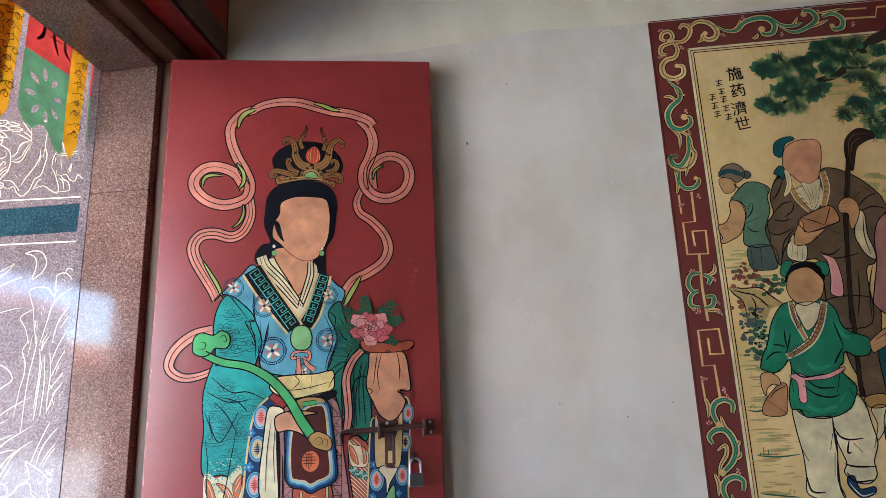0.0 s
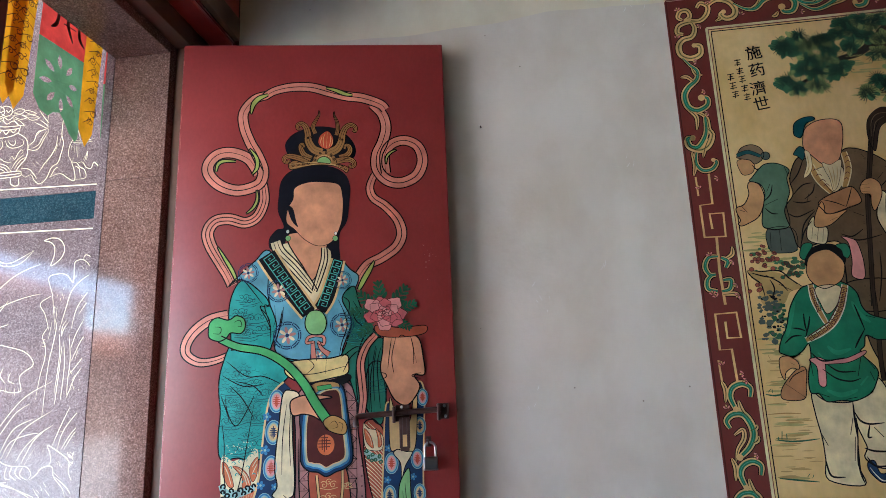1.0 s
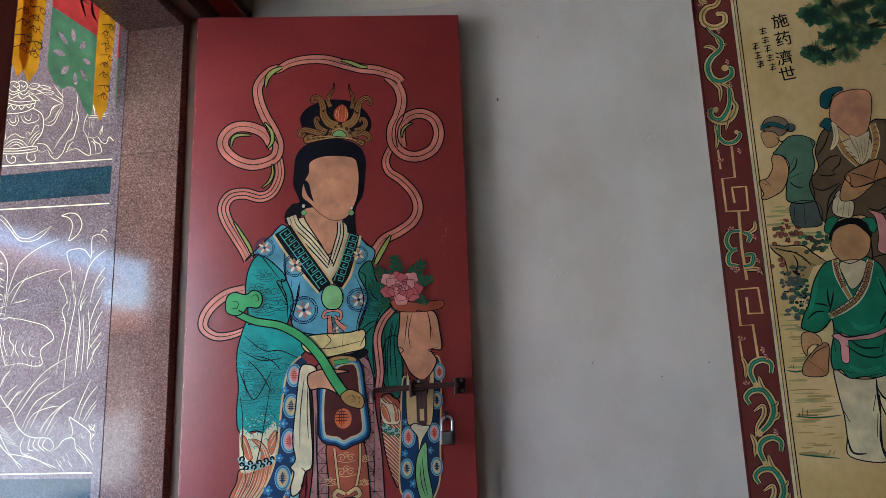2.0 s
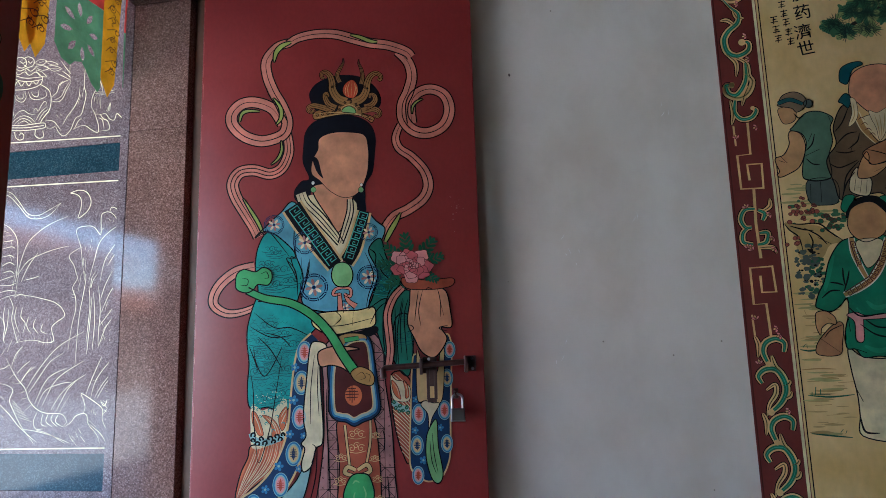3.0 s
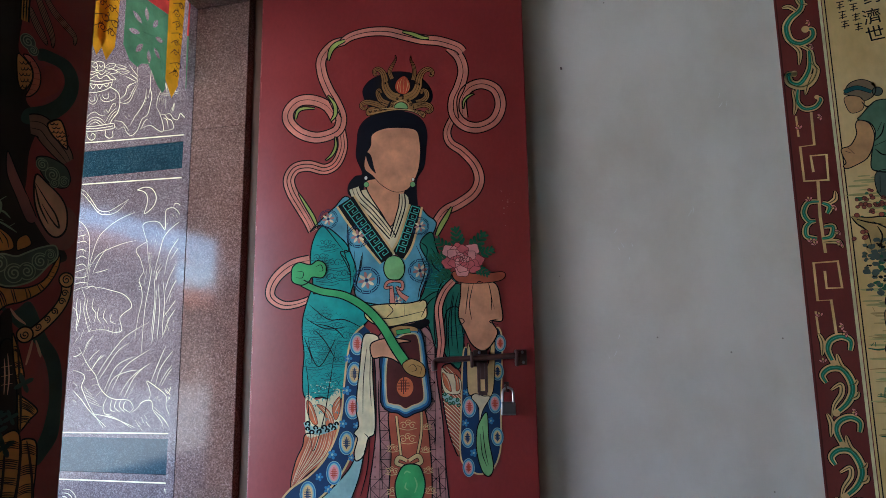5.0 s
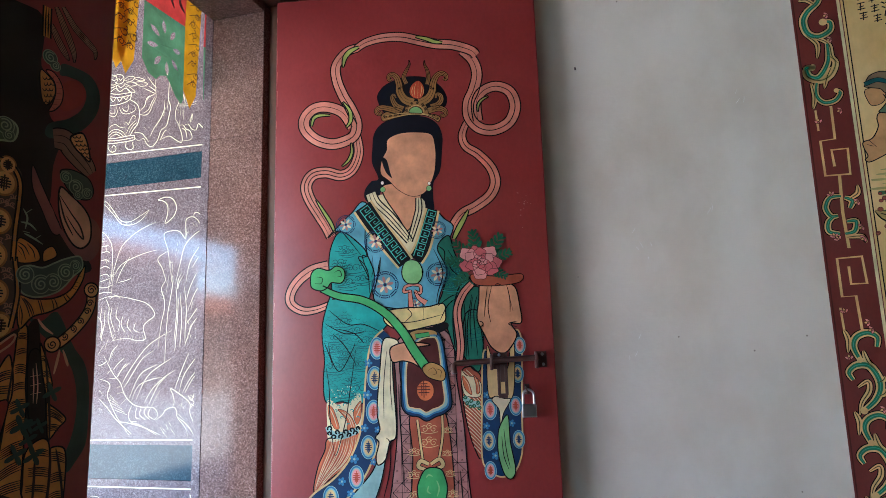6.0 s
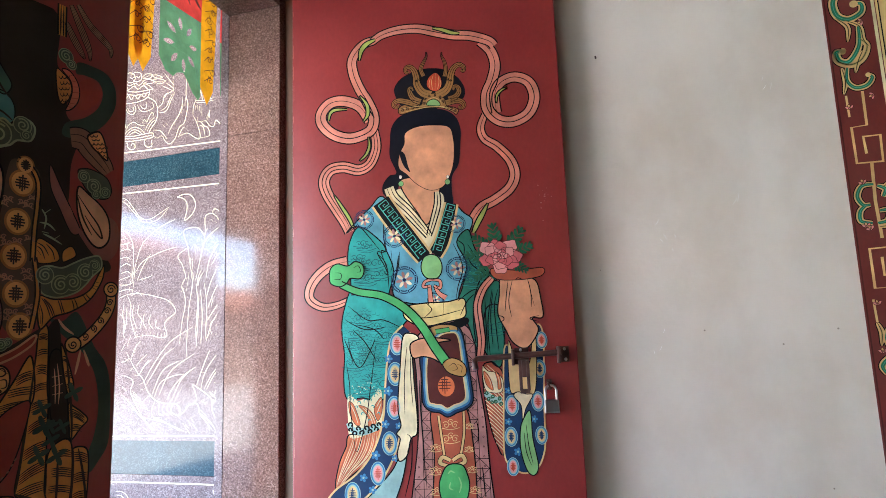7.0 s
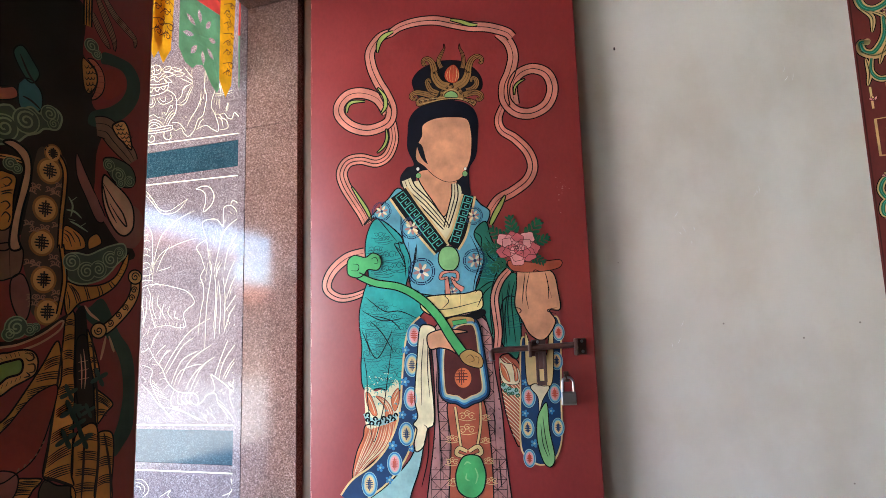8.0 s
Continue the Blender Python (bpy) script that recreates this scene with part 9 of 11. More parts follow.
disc(picture, "shrub_flower", ROSE_WASH, 4.9, 1.600, 1.667, 0.0043, 0.0039, line=0.0013, ink=MAROON)
disc(picture, "shrub_flower", ROSE_WASH, 4.9, 1.553, 1.647, 0.0047, 0.0043, line=0.0013, ink=MAROON)
disc(picture, "shrub_flower", ROSE_WASH, 4.9, 1.566, 1.635, 0.0036, 0.0033, line=0.0013, ink=MAROON)
disc(picture, "shrub_flower", ROSE_WASH, 4.9, 1.539, 1.667, 0.0040, 0.0036, line=0.0013, ink=MAROON)
disc(picture, "shrub_flower", ROSE_WASH, 4.9, 1.535, 1.628, 0.0059, 0.0053, line=0.0013, ink=MAROON)
disc(picture, "shrub_flower", ROSE_WASH, 4.9, 1.539, 1.649, 0.0045, 0.0040, line=0.0013, ink=MAROON)
disc(picture, "shrub_flower", ROSE_WASH, 4.9, 1.557, 1.655, 0.0053, 0.0048, line=0.0013, ink=MAROON)
disc(picture, "shrub_flower", ROSE_WASH, 4.9, 1.577, 1.654, 0.0041, 0.0037, line=0.0013, ink=MAROON)
disc(picture, "shrub_flower", ROSE_WASH, 4.9, 1.560, 1.666, 0.0051, 0.0046, line=0.0013, ink=MAROON)
disc(picture, "shrub_flower", ROSE_WASH, 4.9, 1.587, 1.652, 0.0038, 0.0035, line=0.0013, ink=MAROON)
disc(picture, "shrub_flower", ROSE_WASH, 4.9, 1.547, 1.655, 0.0052, 0.0047, line=0.0013, ink=MAROON)
disc(picture, "shrub_flower", ROSE_WASH, 4.9, 1.592, 1.652, 0.0057, 0.0052, line=0.0013, ink=MAROON)
disc(picture, "shrub_flower", ROSE_WASH, 4.9, 1.580, 1.650, 0.0046, 0.0041, line=0.0013, ink=MAROON)
disc(picture, "shrub_flower", ROSE_WASH, 4.9, 1.569, 1.638, 0.0047, 0.0043, line=0.0013, ink=MAROON)
disc(picture, "shrub_flower", ROSE_WASH, 4.9, 1.585, 1.649, 0.0043, 0.0038, line=0.0013, ink=MAROON)
disc(picture, "shrub_flower", ROSE_WASH, 4.9, 1.571, 1.639, 0.0038, 0.0034, line=0.0013, ink=MAROON)
disc(picture, "shrub_flower", ROSE_WASH, 4.9, 1.565, 1.651, 0.0059, 0.0053, line=0.0013, ink=MAROON)
disc(picture, "shrub_flower", ROSE_WASH, 4.9, 1.603, 1.652, 0.0060, 0.0054, line=0.0013, ink=MAROON)
disc(picture, "shrub_flower", ROSE_WASH, 4.9, 1.593, 1.657, 0.0048, 0.0044, line=0.0013, ink=MAROON)
disc(picture, "shrub_flower", ROSE_WASH, 4.9, 1.556, 1.670, 0.0054, 0.0048, line=0.0013, ink=MAROON)
disc(picture, "shrub_flower", ROSE_WASH, 4.9, 1.574, 1.670, 0.0054, 0.0048, line=0.0013, ink=MAROON)
disc(picture, "shrub_flower", ROSE_WASH, 4.9, 1.571, 1.676, 0.0039, 0.0035, line=0.0013, ink=MAROON)
disc(picture, "shrub_flower", ROSE_WASH, 4.9, 1.569, 1.690, 0.0040, 0.0036, line=0.0013, ink=MAROON)
disc(picture, "shrub_flower", ROSE_WASH, 4.9, 1.574, 1.688, 0.0039, 0.0035, line=0.0013, ink=MAROON)
disc(picture, "shrub_flower", ROSE_WASH, 4.9, 1.555, 1.669, 0.0041, 0.0037, line=0.0013, ink=MAROON)
disc(picture, "shrub_flower", ROSE_WASH, 4.9, 1.522, 1.568, 0.0040, 0.0036, line=0.0013, ink=MAROON)
disc(picture, "shrub_flower", ROSE_WASH, 4.9, 1.546, 1.571, 0.0058, 0.0052, line=0.0013, ink=MAROON)
disc(picture, "shrub_flower", ROSE_WASH, 4.9, 1.549, 1.573, 0.0057, 0.0051, line=0.0013, ink=MAROON)
disc(picture, "shrub_flower", ROSE_WASH, 4.9, 1.523, 1.570, 0.0050, 0.0045, line=0.0013, ink=MAROON)
disc(picture, "shrub_flower", ROSE_WASH, 4.9, 1.544, 1.585, 0.0056, 0.0050, line=0.0013, ink=MAROON)
disc(picture, "shrub_flower", ROSE_WASH, 4.9, 1.551, 1.586, 0.0045, 0.0040, line=0.0013, ink=MAROON)
disc(picture, "shrub_leaf", LEAF_GREEN, 4.9, 1.637, 1.609, 0.0046, 0.0041, line=0.0013, ink=MAROON)
disc(picture, "shrub_leaf", LEAF_GREEN, 4.9, 1.617, 1.638, 0.0056, 0.0051, line=0.0013, ink=MAROON)
disc(picture, "shrub_leaf", LEAF_GREEN, 4.9, 1.652, 1.629, 0.0049, 0.0045, line=0.0013, ink=MAROON)
disc(picture, "shrub_leaf", LEAF_GREEN, 4.9, 1.630, 1.632, 0.0051, 0.0046, line=0.0013, ink=MAROON)
disc(picture, "shrub_leaf", LEAF_GREEN, 4.9, 1.609, 1.626, 0.0066, 0.0060, line=0.0013, ink=MAROON)
disc(picture, "shrub_leaf", LEAF_GREEN, 4.9, 1.628, 1.613, 0.0044, 0.0039, line=0.0013, ink=MAROON)
disc(picture, "shrub_leaf", LEAF_GREEN, 4.9, 1.645, 1.611, 0.0058, 0.0052, line=0.0013, ink=MAROON)
disc(picture, "shrub_leaf", LEAF_GREEN, 4.9, 1.637, 1.625, 0.0057, 0.0051, line=0.0013, ink=MAROON)
disc(picture, "shrub_leaf", LEAF_GREEN, 4.9, 1.663, 1.640, 0.0042, 0.0038, line=0.0013, ink=MAROON)
disc(picture, "shrub_leaf", LEAF_GREEN, 4.9, 1.648, 1.604, 0.0054, 0.0048, line=0.0013, ink=MAROON)
disc(picture, "shrub_leaf", LEAF_GREEN, 4.9, 1.630, 1.614, 0.0044, 0.0040, line=0.0013, ink=MAROON)
disc(picture, "shrub_leaf", LEAF_GREEN, 4.9, 1.623, 1.640, 0.0056, 0.0050, line=0.0013, ink=MAROON)
disc(picture, "shrub_leaf", LEAF_GREEN, 4.9, 1.626, 1.638, 0.0059, 0.0053, line=0.0013, ink=MAROON)
disc(picture, "shrub_leaf", LEAF_GREEN, 4.9, 1.665, 1.633, 0.0059, 0.0053, line=0.0013, ink=MAROON)
disc(picture, "shrub_leaf", LEAF_GREEN, 4.9, 1.627, 1.608, 0.0056, 0.0050, line=0.0013, ink=MAROON)
disc(picture, "shrub_leaf", LEAF_GREEN, 4.9, 1.623, 1.639, 0.0040, 0.0036, line=0.0013, ink=MAROON)
disc(picture, "shrub_leaf", LEAF_GREEN, 4.9, 1.635, 1.630, 0.0044, 0.0040, line=0.0013, ink=MAROON)
disc(picture, "shrub_leaf", LEAF_GREEN, 4.9, 1.628, 1.633, 0.0061, 0.0055, line=0.0013, ink=MAROON)
disc(picture, "shrub_leaf", LEAF_GREEN, 4.9, 1.610, 1.602, 0.0053, 0.0047, line=0.0013, ink=MAROON)
disc(picture, "shrub_leaf", LEAF_GREEN, 4.9, 1.642, 1.626, 0.0063, 0.0056, line=0.0013, ink=MAROON)
foliage_wash(picture, MOSS, 3.3, 1.544, 1.637, 1.618, 1.728, 24, 0.016, 41)
foliage_wash(picture, PINE_WASH, 3.5, 1.544, 1.664, 1.605, 1.685, 24, 0.01, 42)
foliage_wash(picture, PINE_WASH, 3.4, 1.741, 1.768, 1.690, 1.734, 14, 0.01, 43)
foliage_wash(picture, SLATE, 4.2, 1.540, 1.602, 1.434, 1.565, 46, 0.01, 44)
foliage_wash(picture, LEAF_GREEN, 4.3, 1.559, 1.603, 1.440, 1.540, 26, 0.008, 45)
foliage_wash(picture, INK, 4.4, 1.544, 1.599, 1.452, 1.559, 22, 0.006, 46)
foliage_wash(picture, MOSS, 3.3, 1.547, 1.593, 1.088, 1.455, 30, 0.017, 47)
foliage_wash(picture, MOSS, 3.3, 1.874, 1.984, 2.069, 2.224, 22, 0.017, 48)
foliage_wash(picture, TAN, 3.2, 1.542, 1.626, 1.087, 1.419, 34, 0.016, 49)
foliage_wash(picture, MOSS, 3.3, 1.917, 1.969, 1.863, 1.918, 10, 0.014, 50)
shape(picture, "robe", UMBER, 5.15, [(1.764, 1.578), (1.889, 1.571), (1.876, 1.440), (1.868, 1.327), (1.855, 1.302), (1.818, 1.309), (1.815, 1.355), (1.794, 1.420), (1.782, 1.516)], line=0.003)
strokes(picture, "robe_pattern", INK, 6.05, [[(1.865, 1.451), (1.869, 1.452)], [(1.865, 1.448), (1.869, 1.448)], [(1.870, 1.448), (1.874, 1.448)], [(1.871, 1.444), (1.875, 1.445)], [(1.810, 1.528), (1.814, 1.529)], [(1.810, 1.524), (1.815, 1.525)], [(1.841, 1.510), (1.845, 1.510)], [(1.842, 1.506), (1.846, 1.507)], [(1.845, 1.361), (1.849, 1.361)], [(1.845, 1.357), (1.849, 1.358)], [(1.799, 1.492), (1.803, 1.492)], [(1.799, 1.488), (1.803, 1.488)], [(1.853, 1.405), (1.857, 1.405)], [(1.854, 1.402), (1.858, 1.402)], [(1.866, 1.473), (1.870, 1.473)], [(1.866, 1.469), (1.870, 1.470)], [(1.792, 1.489), (1.796, 1.489)], [(1.793, 1.485), (1.797, 1.486)], [(1.868, 1.490), (1.872, 1.490)], [(1.868, 1.486), (1.872, 1.487)], [(1.811, 1.459), (1.815, 1.459)], [(1.812, 1.455), (1.816, 1.456)], [(1.820, 1.460), (1.824, 1.460)], [(1.820, 1.456), (1.824, 1.457)]], 0.0017)
strokes(picture, "robe_pattern", INK, 6.05, [[(1.838, 1.362), (1.842, 1.362)], [(1.839, 1.358), (1.843, 1.359)], [(1.843, 1.434), (1.847, 1.434)], [(1.843, 1.430), (1.847, 1.431)], [(1.808, 1.477), (1.812, 1.477)], [(1.808, 1.473), (1.813, 1.473)], [(1.812, 1.541), (1.817, 1.541)], [(1.813, 1.537), (1.817, 1.537)], [(1.844, 1.487), (1.848, 1.488)], [(1.844, 1.484), (1.849, 1.484)], [(1.879, 1.542), (1.883, 1.543)], [(1.880, 1.539), (1.884, 1.539)], [(1.862, 1.393), (1.866, 1.393)], [(1.862, 1.389), (1.866, 1.390)], [(1.855, 1.347), (1.859, 1.348)], [(1.856, 1.344), (1.860, 1.345)], [(1.866, 1.419), (1.870, 1.420)], [(1.867, 1.416), (1.871, 1.416)], [(1.796, 1.487), (1.801, 1.487)], [(1.797, 1.483), (1.801, 1.484)], [(1.842, 1.432), (1.846, 1.433)], [(1.843, 1.429), (1.847, 1.429)], [(1.844, 1.475), (1.848, 1.475)], [(1.845, 1.471), (1.849, 1.472)]], 0.0017)
strokes(picture, "robe_pattern", INK, 6.05, [[(1.821, 1.510), (1.825, 1.510)], [(1.822, 1.506), (1.826, 1.506)]], 0.0017)
band(picture, "staff", STAFF, 6.15, [(1.823, 1.562), (1.822, 1.514), (1.817, 1.442), (1.811, 1.378), (1.810, 1.326)], 0.0105, line=0.0016)
shape(picture, "coat_hem", GOLD, 6.6, [(1.815, 1.325), (1.861, 1.332), (1.866, 1.313), (1.856, 1.299), (1.822, 1.300)], line=0.0022)
shape(picture, "leg", CREAM, 6.3, [(1.825, 1.297), (1.861, 1.302), (1.848, 1.246), (1.821, 1.216), (1.833, 1.257)], line=0.0022)
shape(picture, "robe", DEEP_TEAL, 6.0, [(1.871, 1.452), (1.926, 1.467), (1.876, 1.212), (1.847, 1.212), (1.850, 1.268), (1.868, 1.324)], line=0.0026)
shape(picture, "trousers", CREAM, 6.4, [(1.636, 1.304), (1.669, 1.281), (1.736, 1.281), (1.789, 1.334), (1.812, 1.309), (1.820, 1.258), (1.825, 1.213), (1.809, 1.170), (1.809, 1.137), (1.788, 1.118), (1.757, 1.122), (1.734, 1.144), (1.743, 1.166), (1.738, 1.188), (1.730, 1.216), (1.729, 1.238), (1.726, 1.194), (1.716, 1.128), (1.723, 1.080), (1.643, 1.093), (1.643, 1.141), (1.643, 1.191), (1.636, 1.253)], line=0.003, label='cream trousers')
strokes(picture, "fold", INK, 7.2, [[(1.728, 1.278), (1.726, 1.238), (1.725, 1.188)], [(1.728, 1.254), (1.738, 1.232), (1.758, 1.223), (1.793, 1.225)], [(1.758, 1.221), (1.750, 1.193), (1.759, 1.192)], [(1.767, 1.215), (1.786, 1.191)], [(1.640, 1.210), (1.654, 1.174)], [(1.720, 1.194), (1.710, 1.137)], [(1.722, 1.239), (1.710, 1.199)], [(1.643, 1.140), (1.650, 1.103), (1.682, 1.099)], [(1.724, 1.183), (1.718, 1.117), (1.724, 1.084)], [(1.737, 1.166), (1.763, 1.158), (1.812, 1.157)], [(1.739, 1.146), (1.757, 1.123), (1.802, 1.126)], [(1.827, 1.235), (1.815, 1.201)]], 0.0048)
shape(picture, "shoe", NAVY, 6.8, [(1.740, 1.134), (1.755, 1.135), (1.764, 1.106), (1.798, 1.110), (1.796, 1.094), (1.766, 1.085), (1.747, 1.100), (1.737, 1.118)], line=0.0026)
strokes(picture, "shoe_line", WHITE, 7.6, [[(1.741, 1.121), (1.753, 1.102), (1.768, 1.089), (1.795, 1.096)]], 0.003)
shape(picture, "tunic", EMERALD, 7, [(1.645, 1.566), (1.671, 1.578), (1.719, 1.587), (1.758, 1.578), (1.783, 1.552), (1.790, 1.515), (1.807, 1.493), (1.849, 1.476), (1.855, 1.458), (1.844, 1.432), (1.812, 1.429), (1.787, 1.441), (1.779, 1.415), (1.767, 1.397), (1.799, 1.355), (1.790, 1.321), (1.772, 1.296), (1.735, 1.280), (1.702, 1.282), (1.668, 1.280), (1.652, 1.300), (1.633, 1.304), (1.634, 1.345), (1.647, 1.391), (1.647, 1.426), (1.630, 1.409), (1.607, 1.395), (1.580, 1.403), (1.573, 1.412), (1.583, 1.441), (1.599, 1.470), (1.617, 1.524)], line=0.003, label='emerald tunic')
strokes(picture, "tunic_sheen_fold", TUNIC_PALE, 7.3, [[(1.691, 1.418), (1.711, 1.400), (1.746, 1.409)], [(1.629, 1.536), (1.609, 1.482), (1.598, 1.446)], [(1.673, 1.308), (1.704, 1.295), (1.745, 1.306)], [(1.767, 1.529), (1.779, 1.498), (1.803, 1.473)], [(1.666, 1.402), (1.675, 1.390)], [(1.753, 1.317), (1.774, 1.339)]], 0.012)
shape(picture, "undershirt", CREAM, 7.6, [(1.686, 1.570), (1.745, 1.570), (1.732, 1.524), (1.705, 1.500), (1.692, 1.526)], line=0.002)
band(picture, "tunic_collar", GOLD, 7.8, [(1.675, 1.578), (1.676, 1.540), (1.688, 1.502), (1.698, 1.476)], (0.013, 0.0145, 0.01), line=0.0026, ink=WHITE)
band(picture, "tunic_collar", GOLD, 8, [(1.758, 1.573), (1.740, 1.518), (1.714, 1.477), (1.679, 1.451), (1.642, 1.435)], (0.014, 0.019, 0.012), line=0.003, ink=WHITE)
key_pattern(picture, MAROON, 8.8, (1.7561, 1.5659), (1.7372, 1.5156), 4, 0.013)
key_pattern(picture, MAROON, 8.8, (1.7372, 1.5156), (1.7083, 1.4736), 4, 0.014)
key_pattern(picture, MAROON, 8.8, (1.7083, 1.4736), (1.6484, 1.4369), 5, 0.013)
key_pattern(picture, MAROON, 8.8, (1.6754, 1.5703), (1.686, 1.5061), 4, 0.01)
strokes(picture, "fold", INK, 8.4, [[(1.660, 1.496), (1.654, 1.474), (1.642, 1.443)], [(1.646, 1.504), (1.645, 1.480), (1.647, 1.456)], [(1.613, 1.468), (1.630, 1.465), (1.644, 1.459)], [(1.589, 1.429), (1.611, 1.446), (1.633, 1.447)], [(1.771, 1.522), (1.778, 1.492), (1.786, 1.456)], [(1.786, 1.456), (1.766, 1.427), (1.756, 1.410)], [(1.795, 1.491), (1.816, 1.484)], [(1.784, 1.440), (1.802, 1.436)], [(1.649, 1.403), (1.674, 1.381), (1.727, 1.387)], [(1.670, 1.361), (1.700, 1.336), (1.732, 1.328), (1.756, 1.334)], [(1.683, 1.372), (1.709, 1.353), (1.748, 1.352)], [(1.765, 1.386), (1.751, 1.340)], [(1.776, 1.385), (1.793, 1.356)], [(1.781, 1.350), (1.788, 1.327)], [(1.655, 1.300), (1.676, 1.291)], [(1.644, 1.385), (1.645, 1.344)], [(1.714, 1.284), (1.742, 1.289)]], 0.0042)
shape(picture, "sash", PALE_ROSE, 8, [(1.641, 1.385), (1.664, 1.391), (1.685, 1.383), (1.731, 1.386), (1.776, 1.403), (1.775, 1.393), (1.735, 1.375), (1.683, 1.372), (1.678, 1.368), (1.673, 1.320), (1.656, 1.323), (1.657, 1.367)], line=0.002)
shape(picture, "palm", FLESH, 7.4, [(1.573, 1.394), (1.596, 1.396), (1.614, 1.380), (1.614, 1.363), (1.597, 1.366), (1.581, 1.355), (1.576, 1.337), (1.569, 1.353), (1.568, 1.376)], line=0.0022)
shape(picture, "parcel", PAPER, 7, [(1.566, 1.289), (1.564, 1.312), (1.585, 1.341), (1.615, 1.367), (1.631, 1.362), (1.625, 1.322), (1.615, 1.288)], line=0.0022, label='folded paper packet')
strokes(picture, "parcel_fold", INK, 7.6, [[(1.572, 1.331), (1.618, 1.293)], [(1.631, 1.362), (1.600, 1.348), (1.584, 1.330)]], 0.0024)
shape(picture, "palm", FLESH, 7.4, [(1.854, 1.439), (1.852, 1.463), (1.866, 1.476), (1.892, 1.495), (1.921, 1.502), (1.915, 1.467), (1.877, 1.445), (1.862, 1.437)], line=0.0022)
strokes(picture, "knuckle", INK, 8, [[(1.864, 1.466), (1.889, 1.480), (1.907, 1.488)], [(1.869, 1.458), (1.896, 1.468)], [(1.596, 1.380), (1.606, 1.373)]], 0.0018)
strokes(picture, "shore", LEAF_GREEN, 4.4, [[(1.525, 1.303), (1.547, 1.299), (1.566, 1.302)], [(1.532, 1.308), (1.539, 1.316)], [(1.542, 1.306), (1.542, 1.317)], [(1.531, 1.191), (1.581, 1.186), (1.637, 1.191)], [(1.535, 1.194), (1.582, 1.191)], [(1.529, 1.099), (1.572, 1.094), (1.621, 1.089)], [(1.595, 1.101), (1.602, 1.109)], [(1.606, 1.098), (1.610, 1.106)]], 0.004)
strokes(picture, "shore_tree", LEAF_GREEN, 4.6, [[(1.551, 1.211), (1.548, 1.191)], [(1.561, 1.205), (1.560, 1.191)], [(1.541, 1.198), (1.540, 1.190)]], 0.006)
strokes(picture, "ripple", GOLD, 4.2, [[(1.523, 1.253), (1.563, 1.255), (1.603, 1.253)], [(1.571, 1.232), (1.628, 1.236)], [(1.568, 1.142), (1.613, 1.145)], [(1.562, 1.244), (1.595, 1.245)], [(1.533, 1.279), (1.578, 1.281)], [(1.603, 1.220), (1.642, 1.222)], [(1.544, 1.166), (1.583, 1.168)], [(1.554, 1.121), (1.593, 1.124)], [(1.545, 1.401), (1.549, 1.389)], [(1.529, 1.331), (1.558, 1.333)]], 0.003)


# ---- engraved drawings on the porch wall ----
PALE_LINE = tone("gilded_engraving", 0.80, 0.72, 0.46, 0.5)
# upper panel: a footed vase with flowers beside a rock; middle panel: crescent moon, reeds and rocks
strokes(porch, "vase", PALE_LINE, 1, [[(-0.797, 2.269), (-0.750, 2.254), (-0.688, 2.253)], [(-0.688, 2.253), (-0.695, 2.227), (-0.738, 2.215), (-0.798, 2.217)], [(-0.797, 2.256), (-0.750, 2.242), (-0.691, 2.243)], [(-0.793, 2.227), (-0.781, 2.246), (-0.766, 2.228), (-0.753, 2.243), (-0.738, 2.226), (-0.725, 2.241), (-0.711, 2.229), (-0.701, 2.241)], [(-0.695, 2.227), (-0.662, 2.204), (-0.651, 2.172), (-0.655, 2.135), (-0.678, 2.107), (-0.684, 2.094)], [(-0.794, 2.095), (-0.746, 2.091), (-0.676, 2.093), (-0.666, 2.084), (-0.674, 2.075), (-0.744, 2.073), (-0.796, 2.078)], [(-0.795, 2.087), (-0.736, 2.082), (-0.671, 2.084)], [(-0.778, 2.071), (-0.773, 2.053), (-0.758, 2.042), (-0.744, 2.046), (-0.743, 2.058), (-0.754, 2.066), (-0.759, 2.058)], [(-0.700, 2.072), (-0.701, 2.053), (-0.685, 2.042), (-0.670, 2.047), (-0.674, 2.067)], [(-0.797, 2.069), (-0.794, 2.055)]], 0.0023, taper=False)
strokes(porch, "vase_detail", PALE_LINE, 1, [[(-0.791, 2.202), (-0.778, 2.180), (-0.757, 2.172), (-0.745, 2.187), (-0.751, 2.206)], [(-0.782, 2.199), (-0.771, 2.185), (-0.757, 2.185), (-0.757, 2.202)], [(-0.738, 2.205), (-0.727, 2.184), (-0.707, 2.175), (-0.682, 2.178), (-0.669, 2.186), (-0.674, 2.205)], [(-0.727, 2.204), (-0.717, 2.189), (-0.701, 2.186), (-0.699, 2.208)], [(-0.793, 2.099), (-0.775, 2.116), (-0.749, 2.124), (-0.721, 2.113), (-0.702, 2.093)], [(-0.782, 2.097), (-0.765, 2.111), (-0.746, 2.114), (-0.726, 2.105), (-0.713, 2.093)], [(-0.769, 2.096), (-0.757, 2.103), (-0.745, 2.106), (-0.732, 2.099), (-0.723, 2.093)], [(-0.784, 2.120), (-0.772, 2.137), (-0.750, 2.142), (-0.731, 2.130), (-0.704, 2.123)], [(-0.703, 2.102), (-0.687, 2.129), (-0.664, 2.147)], [(-0.692, 2.101), (-0.676, 2.127), (-0.658, 2.138)], [(-0.683, 2.100), (-0.667, 2.121), (-0.656, 2.128)]], 0.0019)
